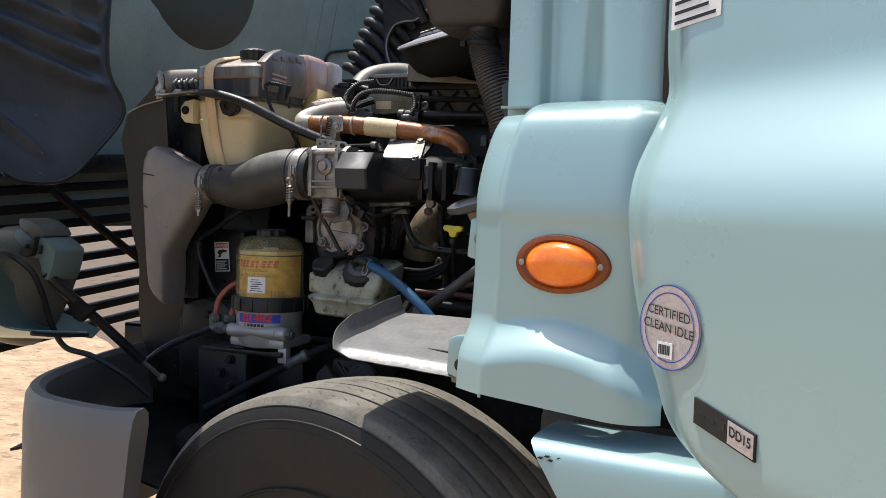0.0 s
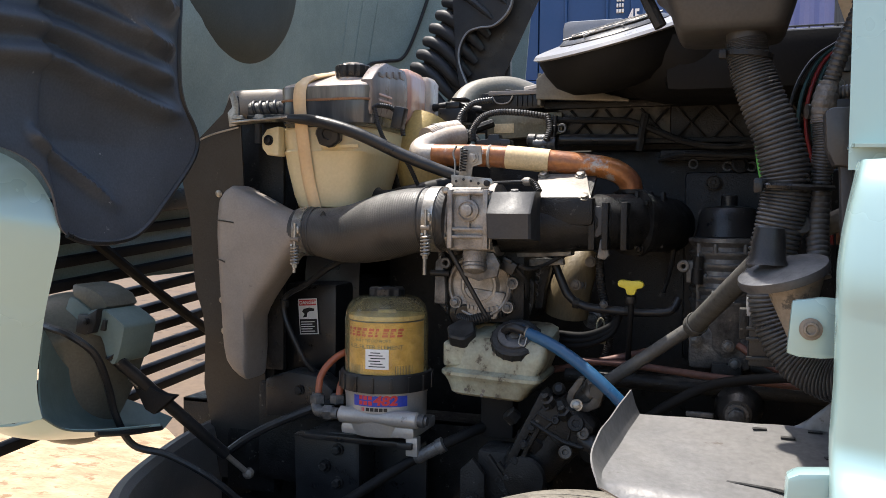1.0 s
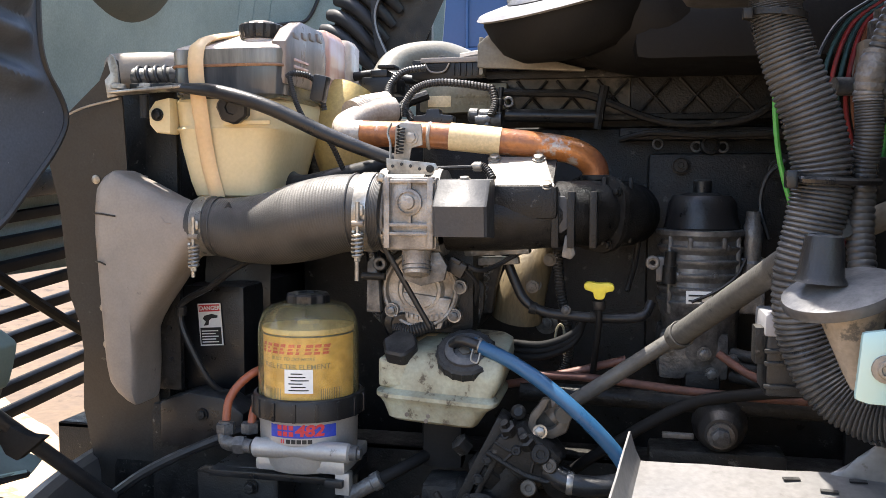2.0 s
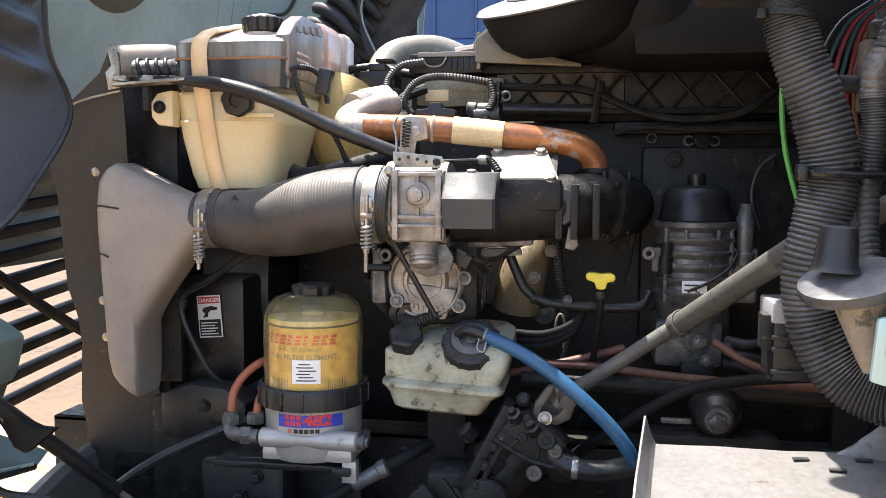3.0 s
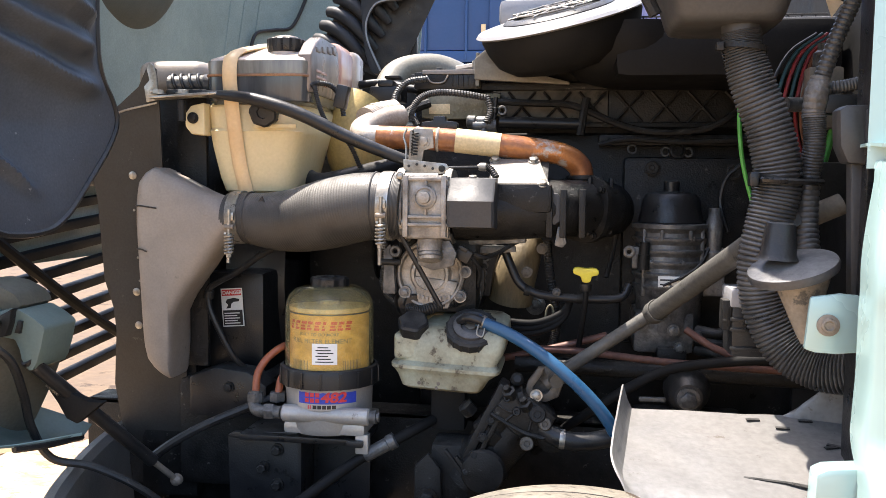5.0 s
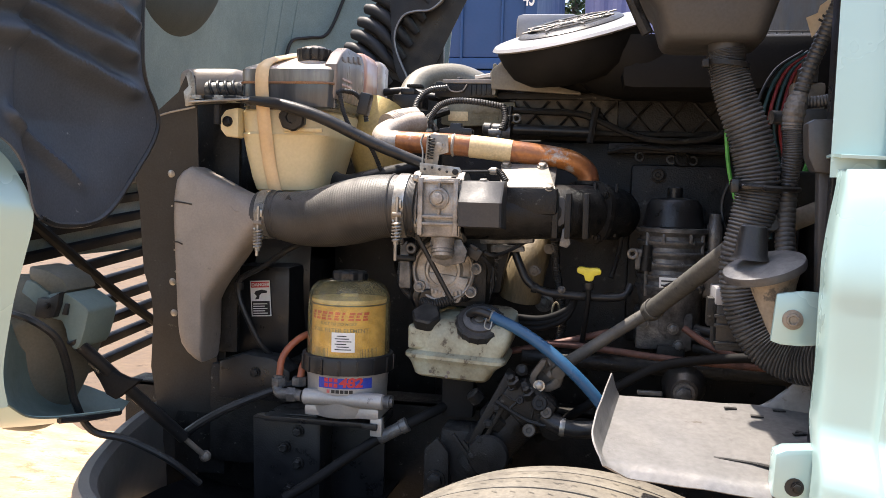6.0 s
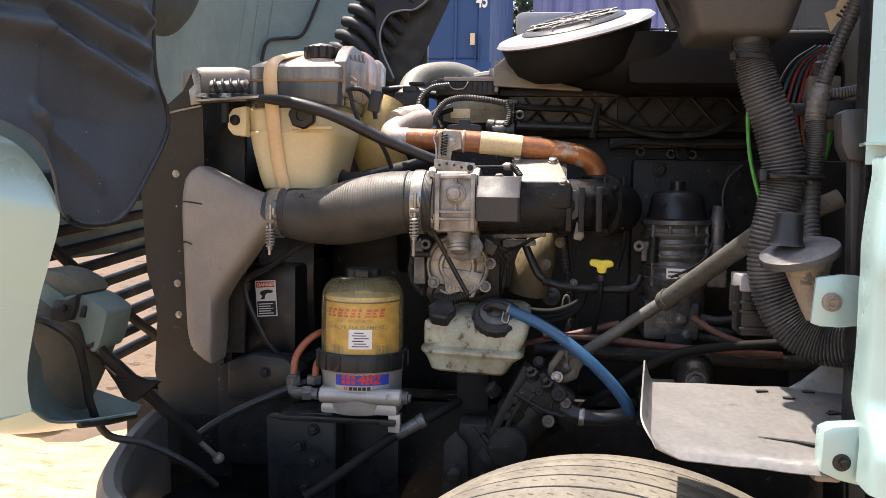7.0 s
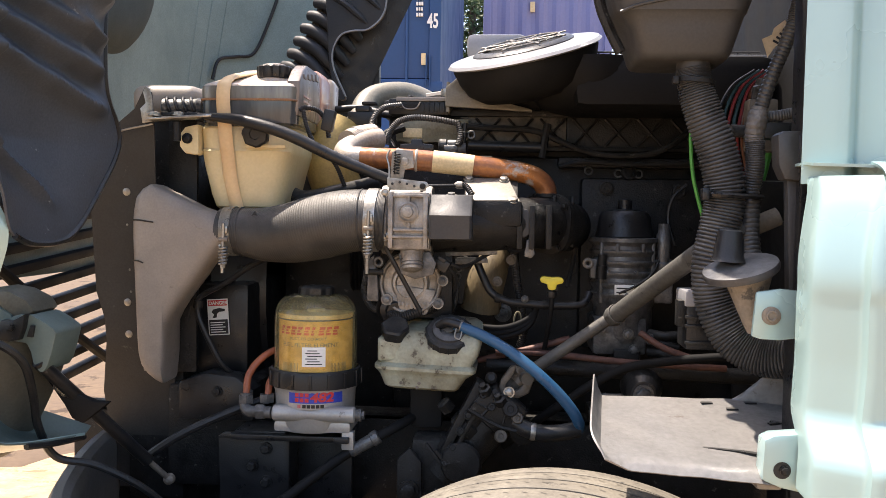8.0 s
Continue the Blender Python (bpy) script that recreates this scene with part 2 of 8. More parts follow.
leaf_m = mat("leaf", (0.035, 0.07, 0.018), 0.6, 0, (0.075, 0.11, 0.03), 2.5, 40, 0.1, 0.8)
bark = mat("bark", (0.10, 0.075, 0.05), 0.9, 0, (0.06, 0.045, 0.03), 6, 60, 0.5)
wire_green = mat("green_wire", (0.06, 0.30, 0.05), 0.4, 0, (0.05, 0.25, 0.04), 20, 200, 0)
wire_red = mat("red_wire", (0.17, 0.015, 0.015), 0.4, 0, (0.22, 0.02, 0.02), 20, 200, 0)
wire_teal = mat("teal_wire", (0.012, 0.045, 0.05), 0.4, 0, (0.018, 0.06, 0.07), 20, 200, 0)
wire_brown = mat("brown_wire", (0.15, 0.06, 0.03), 0.4, 0, (0.17, 0.07, 0.03), 20, 200, 0)
paper = mat("dirty_paper_tag", (0.62, 0.52, 0.38), 0.7, 0, (0.42, 0.32, 0.20), 25, 200, 0.1)
tan_metal = mat("tan_dusty_bracket", (0.235, 0.20, 0.16), 0.6, 0.1, (0.14, 0.12, 0.098), 14, 200, 0.25, spots=((0.07, 0.066, 0.06), 22, 0.61))
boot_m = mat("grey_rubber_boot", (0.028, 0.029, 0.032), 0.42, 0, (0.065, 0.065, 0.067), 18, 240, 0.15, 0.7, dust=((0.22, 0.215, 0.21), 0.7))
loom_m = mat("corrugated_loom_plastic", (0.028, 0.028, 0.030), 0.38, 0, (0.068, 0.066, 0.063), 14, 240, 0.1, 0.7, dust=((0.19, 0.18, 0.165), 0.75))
airbox_m = mat("grey_brown_plastic", (0.029, 0.029, 0.030), 0.48, 0, (0.045, 0.044, 0.043), 8, 240, 0.1, 0.8, spots=((0.12, 0.117, 0.11), 30, 0.71))
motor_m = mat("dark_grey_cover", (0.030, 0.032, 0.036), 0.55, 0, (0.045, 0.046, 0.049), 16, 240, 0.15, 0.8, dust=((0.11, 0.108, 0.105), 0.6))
tape_grey = mat("crumpled_grey_tape", (0.16, 0.148, 0.135), 0.4, 0, (0.06, 0.056, 0.052), 45, 200, 0.8, 0.5)
joint_m = mat("brown_dusty_forging", (0.120, 0.104, 0.084), 0.55, 0.15, (0.052, 0.045, 0.037), 22, 160, 0.4, 0.8, spots=((0.028, 0.025, 0.022), 38, 0.60), dust=((0.21, 0.185, 0.15), 0.6))
lattice_m = mat("dusty_cover_panel", (0.165, 0.150, 0.122), 0.6, 0, (0.045, 0.041, 0.036), 13, 160, 0.3, 0.55, spots=((0.016, 0.015, 0.014), 9, 0.56))
steel_dusty = mat("dusty_steel_shaft", (0.105, 0.102, 0.094), 0.5, 0.25, (0.055, 0.053, 0.049), 16, 160, 0.35, 0.8, spots=((0.030, 0.029, 0.027), 34, 0.60), dust=((0.21, 0.20, 0.175), 0.6))
disc_m = mat("pale_grey_rim", (0.29, 0.29, 0.30), 0.35, 0.1, (0.23, 0.23, 0.24), 12, 200, 0.05, grain=0.12)
clear = mat("amber_tinted_clear_cover", (0.97, 0.89, 0.60), 0.04, 0, (0.92, 0.82, 0.50), 9, 60, 0.01, 0.8, trans=0.93, ior=1.3)

# ---- geometry helpers ----
ORIGIN = {}


def spline(pts, n):
    """n+1 points on a smooth curve through pts."""
    P = [Vector(p) for p in pts]
    P = [P[0] * 2 - P[1]] + P + [P[-1] * 2 - P[-2]]
    out = []
    k = len(P) - 3
    for i in range(n + 1):
        s = i / n * k
        j = min(int(s), k - 1)
        f = s - j
        a, b, c, d = P[j:j + 4]
        out.append(0.5 * ((2 * b) + (c - a) * f + (2 * a - 5 * b + 4 * c - d) * f * f + (3 * b - a - 3 * c + d) * f ** 3))
    return out


def frames(pts):
    """A turning-free cross frame at each point."""
    T = [(pts[min(i + 1, len(pts) - 1)] - pts[max(i - 1, 0)]).normalized() for i in range(len(pts))]
    u = T[0].orthogonal().normalized()
    res = []
    for t in T:
        u = (u - t * u.dot(t)).normalized()
        res.append((u.copy(), t.cross(u)))
    return res


def skin(bm, rings, caps=True):
    vs = [[bm.verts.new(p) for p in r] for r in rings]
    n = len(rings[0])
    for a, b in zip(vs, vs[1:]):
        for i in range(n):
            bm.faces.new((a[i], a[(i + 1) % n], b[(i + 1) % n], b[i]))
    if caps:
        bm.faces.new(vs[0][::-1])
        bm.faces.new(vs[-1])
    return bm


def tube(bm, pts, r, n=24, seg=12, ridge=0.0, pitch=0.0):
    """A round tube through pts; r a number or one for each point; ridge and pitch: corrugation."""
    if ridge:
        rough = spline(pts, 200)
        length = sum((a - b).length for a, b in zip(rough, rough[1:]))
        n = int(length / pitch) * 4
    c = spline(pts, n)
    rad = [v.x for v in spline([(q, 0, 0) for q in r], n)] if isinstance(r, (list, tuple)) else [r] * (n + 1)
    rings = []
    for i, (p, (u, v)) in enumerate(zip(c, frames(c))):
        k = rad[i] + (ridge * (1, 0.6, -0.7, 0.6)[i % 4] if ridge else 0)
        rings.append([p + (u * math.cos(a) + v * math.sin(a)) * k for a in (2 * math.pi * q / seg for q in range(seg))])
    return skin(bm, rings)


def lathe(bm, prof, base, axis=(0, 0, 1), seg=28, wob=None):
    """Turned body: prof of (radius, height) along axis from base."""
    a = Vector(axis).normalized()
    u = a.orthogonal().normalized()
    v = a.cross(u)
    base = Vector(base)
    rings = [[base + a * h + (u * math.cos(q) + v * math.sin(q)) * max(r, 1e-4) * (wob(q, h) if wob else 1) for q in (2 * math.pi * i / seg for i in range(seg))] for r, h in prof]
    return skin(bm, rings)


def rod(bm, a, b, r, seg=10, r2=None):
    d = Vector(b) - Vector(a)
    return lathe(bm, [(r, 0), (r if r2 is None else r2, d.length)], a, d, seg)


def hexbolt(bm, p, axis, r=0.008, h=0.006):
    a = Vector(axis).normalized()
    lathe(bm, [(r * 1.35, 0), (r * 1.35, h * 0.3)], p, a, 16)
    lathe(bm, [(r, h * 0.3), (r, h * 0.9), (r * 0.8, h)], p, a, 6)
    return bm


def bevel(bm, w, seg=2, angle=0.5):
    es = [e for e in bm.edges if len(e.link_faces) == 2 and e.calc_face_angle(0) > angle]
    bmesh.ops.bevel(bm, geom=es, offset=w, segments=seg, profile=0.6, affect='EDGES', clamp_overlap=True)
    return bm


def box(bm, lo, hi, w=0.0, m=None, seg=2):
    """A box from corner to corner, edges rounded by w, turned by m about its middle."""
    b = bmesh.new()
    lo, hi = Vector(lo), Vector(hi)
    bmesh.ops.create_cube(b, size=1)
    for v in b.verts:
        v.co = Vector((v.co.x * (hi.x - lo.x), v.co.y * (hi.y - lo.y), v.co.z * (hi.z - lo.z)))
    if w:
        bevel(b, w, seg)
    c = (lo + hi) / 2
    M = Matrix.Translation(c) @ (m if m else Matrix())
    return join(bm, b, M)


def join(bm, b, M=None):
    mp = {v: bm.verts.new(M @ v.co if M else v.co) for v in b.verts}
    for f in b.faces:
        bm.faces.new([mp[v] for v in f.verts])
    b.free()
    return bm


def slab(bm, outline, y0, y1, w=0.0, shear=0.0, zref=0.0, M=None, smooth=0):
    """An outline in x and z, drawn out from y0 to y1; shear: y per metre of z below zref."""
    if smooth:
        k = len(outline)
        P = [Vector((*p, 0)) for p in outline]
        o = []
        for i in range(k):
            a, b, c, d = P[i - 1], P[i], P[(i + 1) % k], P[(i + 2) % k]
            for j in range(smooth):
                f = j / smooth
                q = 0.5 * ((2 * b) + (c - a) * f + (2 * a - 5 * b + 4 * c - d) * f * f + (3 * b - a - 3 * c + d) * f ** 3)
                o.append((q.x, q.y))
        outline = o
    b = bmesh.new()
    A = [b.verts.new((x, y0 + shear * (zref - z), z)) for x, z in outline]
    B = [b.verts.new((x, y1 + shear * (zref - z), z)) for x, z in outline]
    n = len(outline)
    b.faces.new(A)
    b.faces.new(B[::-1])
    for i in range(n):
        b.faces.new((A[i], B[i], B[(i + 1) % n], A[(i + 1) % n]))
    bmesh.ops.recalc_face_normals(b, faces=b.faces)
    if w:
        bevel(b, w, 2, 0.6)
    return join(bm, b, M)


def sheet(bm, f, nu, nv, th):
    """A thick skin over f(u, v), u and v from 0 to 1."""
    P = [[Vector(f(i / nu, j / nv)) for j in range(nv + 1)] for i in range(nu + 1)]
    N = [[None] * (nv + 1) for _ in range(nu + 1)]
    for i in range(nu + 1):
        for j in range(nv + 1):
            a = P[min(i + 1, nu)][j] - P[max(i - 1, 0)][j]
            b = P[i][min(j + 1, nv)] - P[i][max(j - 1, 0)]
            N[i][j] = a.cross(b).normalized() * th
    A = [[bm.verts.new(P[i][j]) for j in range(nv + 1)] for i in range(nu + 1)]
    B = [[bm.verts.new(P[i][j] + N[i][j]) for j in range(nv + 1)] for i in range(nu + 1)]
    for i in range(nu):
        for j in range(nv):
            bm.faces.new((A[i][j], A[i][j + 1], A[i + 1][j + 1], A[i + 1][j]))
            bm.faces.new((B[i][j], B[i + 1][j], B[i + 1][j + 1], B[i][j + 1]))
    for i in range(nu):
        bm.faces.new((A[i][0], A[i + 1][0], B[i + 1][0], B[i][0]))
        bm.faces.new((A[i][nv], B[i][nv], B[i + 1][nv], A[i + 1][nv]))
    for j in range(nv):
        bm.faces.new((A[0][j], B[0][j], B[0][j + 1], A[0][j + 1]))
        bm.faces.new((A[nu][j], A[nu][j + 1], B[nu][j + 1], B[nu][j]))
    return bm


def torus(bm, c, axis, R, r, seg=28, sub=8):
    a = Vector(axis).normalized()
    u = a.orthogonal().normalized()
    v = a.cross(u)
    c = Vector(c)
    rings = []
    for i in range(seg):
        q = 2 * math.pi * i / seg
        d = u * math.cos(q) + v * math.sin(q)
        rings.append([c + d * (R + r * math.cos(k)) + a * r * math.sin(k) for k in (2 * math.pi * j / sub for j in range(sub))])
    vs = [[bm.verts.new(p) for p in r_] for r_ in rings]
    for i in range(seg):
        for j in range(sub):
            bm.faces.new((vs[i][j], vs[(i + 1) % seg][j], vs[(i + 1) % seg][(j + 1) % sub], vs[i][(j + 1) % sub]))
    return bm


def spring(bm, a, b, R, r, turns):
    a, b = Vector(a), Vector(b)
    d = (b - a).normalized()
    u = d.orthogonal().normalized()
    v = d.cross(u)
    n = turns * 10
    c = [a + (b - a) * (i / n) + (u * math.cos(2 * math.pi * i / 10) + v * math.sin(2 * math.pi * i / 10)) * R for i in range(n + 1)]
    rings = [[p + (e * math.cos(q) + g * math.sin(q)) * r for q in (2 * math.pi * k / 6 for k in range(6))] for p, (e, g) in zip(c, frames(c))]
    return skin(bm, rings)


def lettering(bm, words, size, place, fold=None, bold=0.0):
    """Flat letters, 'size' high, centred, laid out by place, a matrix, or by fold, a function of the letter's x and y."""
    cu = bpy.data.curves.new("letters", 'FONT')
    cu.body, cu.size, cu.align_x, cu.align_y, cu.offset, cu.extrude = words, size, 'CENTER', 'CENTER', bold, 0.0
    ob = bpy.data.objects.new("letters", cu)
    scene.collection.objects.link(ob)
    me = bpy.data.meshes.new_from_object(ob.evaluated_get(bpy.context.evaluated_depsgraph_get()))
    b = bmesh.new()
    b.from_mesh(me)
    bpy.data.objects.remove(ob)
    bpy.data.meshes.remove(me)
    if fold:
        bmesh.ops.subdivide_edges(b, edges=[e for e in b.edges if e.calc_length() > size * 0.4], cuts=2)
        for v in b.verts:
            v.co = Vector(fold(v.co.x, v.co.y))
        return join(bm, b)
    return join(bm, b, place)


def finish(name, bm, material, angle=38):
    bmesh.ops.recalc_face_normals(bm, faces=bm.faces)
    me = bpy.data.meshes.new(name)
    bm.to_mesh(me)
    bm.free()
    me.materials.append(material)
    me.shade_smooth()
    me.set_sharp_from_angle(angle=radians(angle))
    return new(name, me)


def part(name, bm, material, parent, label="", angle=38):
    ob = finish(name, bm, material, angle)
    ob.parent = parent
    ob.matrix_parent_inverse = Matrix.Translation(-ORIGIN[parent.name]) if parent.name in ORIGIN else Matrix()
    return tagged(ob, label=label)


def thing(name, base, label, category, group="", kind=""):
    ob = new(name)
    ob.empty_display_size = 0.05
    ob.location = base
    ORIGIN[ob.name] = Vector(base)
    return tagged(ob, label, category, group, kind)


def single(name, bm, material, label, category, group="", kind="", angle=38):
    return tagged(finish(name, bm, material, angle), label, category, group, kind)


def B():
    return bmesh.new()

# ---- ground and yard ----


def ground():
    bm = B()
    bmesh.ops.create_grid(bm, x_segments=120, y_segments=120, size=14)
    for v in bm.verts:
        v.co.x -= 3
        v.co.y += 5
        v.co.z = 0.018 * noise.noise(v.co * 1.3) + 0.03 * noise.noise(v.co * 0.35) - 0.02
        v.co.x += 0.04 * noise.noise(v.co * 2)
    edge = [e for e in bm.edges if e.is_boundary]
    r = bmesh.ops.extrude_edge_only(bm, edges=edge)
    for v in r["geom"]:
        if isinstance(v, bmesh.types.BMVert):
            d = Vector((v.co.x + 3, v.co.y - 5, 0))
            v.co += d.normalized() * 900
            v.co.z = -0.02
    return single("ground", bm, sand, "pale sandy earth yard with ruts and crumbs", "ground", kind="structure")


ground()


def corrugated(bm, x0, x1, y, z0, z1, pitch=0.28, depth=0.036):
    """Trapezoid steel cladding along x, its outer face towards -y."""
    pts = []
    n = int((x1 - x0) / pitch)
    for i in range(n):
        a = x0 + (x1 - x0) * i / n
        w = (x1 - x0) / n
        pts += [(a, y), (a + w * 0.25, y), (a + w * 0.5, y + depth), (a + w * 0.75, y + depth)]
    pts.append((x1, y))
    lo = [bm.verts.new((p[0], p[1], z0)) for p in pts]
    hi = [bm.verts.new((p[0], p[1], z1)) for p in pts]
    for i in range(len(pts) - 1):
        bm.faces.new((lo[i], lo[i + 1], hi[i + 1], hi[i]))
    return bm


def container(x0, x1, y, z, material, label, tags, doors, group):
    h = 2.9
    c = thing("shipping_container", (x0, y, z), label, "container", group)
    bm = B()
    if doors:
        for a, b in ((x0 + 0.14, (x0 + x1) / 2 - 0.008), ((x0 + x1) / 2 + 0.008, x1 - 0.14)):
            part("door", box(B(), (a, y + 0.03, z + 0.16), (b, y + 0.08, z + h - 0.14), 0.01), material, c)
            for q in (0.3, 0.75):
                xx = a + (b - a) * q
                part("locking_bar", rod(B(), (xx, y + 0.012, z + 0.05), (xx, y + 0.012, z + h - 0.1), 0.017, 8), material, c)
    else:
        part("wall", corrugated(B(), x0 + 0.1, x1 - 0.1, y + 0.02, z + 0.15, z + h - 0.1), material, c, angle=20)
    for i in (x0, x1 - 0.14):
        part("corner_post", box(B(), (i, y, z + 0.1), (i + 0.14, y + 0.16, z + h - 0.1), 0.012), material, c)
        for zz in (z, z + h - 0.12):
            part("corner_casting", box(B(), (i - 0.004, y - 0.004, zz), (i + 0.166, y + 0.17, zz + 0.12), 0.012), material, c)
    for zz in (z + 0.02, z + h - 0.12):
        part("rail", box(B(), (x0 + 0.14, y + 0.005, zz), (x1 - 0.14, y + 0.12, zz + 0.13), 0.01), material, c)
    part("box_body", box(B(), (x0 + 0.03, y + 0.1, z + 0.04), (x1 - 0.03, y + 6.0, z + h - 0.03), 0.02), material, c)
    for tx, tz, w, hh, m in tags:
        part("marking", box(B(), (tx - w / 2, y - 0.006, tz - hh / 2), (tx + w / 2, y + 0.03, tz + hh / 2)), m, c)
    return c


BLUE_Y = 10.5
for lev in range(2):
    z0 = 0.02 + 2.91 * lev
    c = container(-3.97, -1.53, BLUE_Y, z0, cont_blue, "blue painted steel shipping container in a stack of two", [(-1.735, z0 + 0.385, 0.055, 0.135, tape_m)] if lev else [], True, "blue containers")
    if lev:
        bm = lettering(B(), "45", 0.235, Matrix.Translation((-1.628, BLUE_Y - 0.012, 3.755)) @ pose(0, 0, 0, 90, 0, 0) @ Matrix.Diagonal((0.58, 1, 1, 1)), bold=0.006)
        part("size_number", bm, white_lab, c, "white stencilled number")
        for i in range(4):
            for k in range(3):
                part("marking", box(B(), (-1.83 + 0.03 * k, BLUE_Y - 0.008, 3.82 + i * 0.065), (-1.808 + 0.03 * k - 0.004 * (i % 2), BLUE_Y + 0.03, 3.858 + i * 0.065)), white_lab, c)
        for xx in (-1.655, -1.70):
            part("locking_handle", box(B(), (xx - 0.006, BLUE_Y - 0.02, z0 + 0.06), (xx + 0.006, BLUE_Y + 0.03, z0 + 0.42), 0.003), cont_blue, c)
for lev in range(2):
    container(-1.20, 1.24, 16.8, 2.91 * lev, cont_violet, "faded violet-blue corrugated steel shipping container", [(-0.27, 5.42, 0.09, 0.19, tape_m)] if lev else [], False, "violet containers")


def tree(x, y, h, seed):
    rng = random.Random(seed)
    t = thing("tree", (x, y, 0), "dense green leafy tree at the yard's edge", "tree", "trees round the yard")
    bm = B()
    tube(bm, [(x, y, -0.1), (x + 0.1, y, h * 0.3), (x - 0.05, y + 0.1, h * 0.6), (x, y, h * 0.85)], [0.2, 0.16, 0.1, 0.03], 14, 8)
    for i in range(7):
        a = rng.uniform(0, 6.3)
        z0 = h * rng.uniform(0.25, 0.6)
        tube(bm, [(x, y, z0), (x + math.cos(a) * 0.6, y + math.sin(a) * 0.6, z0 + 0.5), (x + math.cos(a) * 1.4, y + math.sin(a) * 1.4, z0 + 0.9)], [0.07, 0.05, 0.015], 8, 6)
    part("trunk", bm, bark, t)
    vs, fs = [], []
    for k in range(120):
        a, rr = rng.uniform(0, 6.3), rng.uniform(0.2, 1.7)
        cz = h * rng.uniform(0.12, 1.0)
        cc = Vector((x + math.cos(a) * rr, y + math.sin(a) * rr, cz))
        for j in range(60):
            p = cc + Vector((rng.gauss(0, 0.28), rng.gauss(0, 0.28), rng.gauss(0, 0.24)))
            u = Vector((rng.uniform(-1, 1), rng.uniform(-1, 1), rng.uniform(-0.6, 0.6))).normalized()
            v = u.orthogonal().normalized()
            s = rng.uniform(0.05, 0.11)
            i = len(vs)
            vs += [p - u * s, p + v * s * 0.5, p + u * s, p - v * s * 0.5]
            fs.append((i, i + 1, i + 2, i + 3))
    me = bpy.data.meshes.new("crown")
    me.from_pydata(vs, [], fs)
    me.materials.append(leaf_m)
    cr = new("crown", me)
    cr.parent = t
    cr.matrix_parent_inverse = Matrix.Translation(-ORIGIN[t.name])


def packed_earth():
    """Darker packed earth beyond the near sand, lying on it."""
    bm = B()
    bmesh.ops.create_grid(bm, x_segments=60, y_segments=60, size=1)
    for v in bm.verts:
        a, r = -2.2 + 1.95 * (v.co.x + 1) / 2, (v.co.y + 1) / 2
        far = min(1.0, max(0.0, (-a - 0.60) / 0.22))
        rr = 5.8 + 5.0 * far * far * (3 - 2 * far) + 0.9 * noise.noise(Vector((a * 4, 0, 3))) + 0.25 * noise.noise(Vector((a * 15, 0, 3))) + 240 * r ** 4
        v.co = Vector((-0.5 + rr * math.sin(a), 0.3 + rr * math.cos(a), 0.035 - 0.11 * max(0.0, 1 - r / 0.32)))
    single("packed_earth", bm, earth, "packed tan earth beyond the sandy ground", "ground", kind="structure")


packed_earth()
for i, (tx, ty) in enumerate(((-4.6, 20.5), (-2.6, 19.2), (-1.5, 20.4), (-2.0, 22.8), (-0.7, 23.5), (3.0, 21.5))):
    tree(tx, ty, 9.0, 30 + i)

# ---- cab ----


def cowl_y(z, u=0.0):
    """How far out the lower cowl's face stands at a height; u runs along it to the rear."""
    k = max(0.0, (z - 1.40) / 0.16)
    top = 1.236 + 0.034 * math.sin(math.pi * min(1.0, u * 0.95)) - 0.030 * u
    low = min(1.0, max(0.0, (top - z) / 0.058))
    flare = 0.044 * (1 - 0.12 * u) * low * low * (3 - 2 * low)
    crease = -0.0022 / (1 + math.exp(-(z - 1.388) / 0.0025))
    return 1.262 + 0.030 * k ** 1.5 + 0.075 * k ** 12 - flare + crease


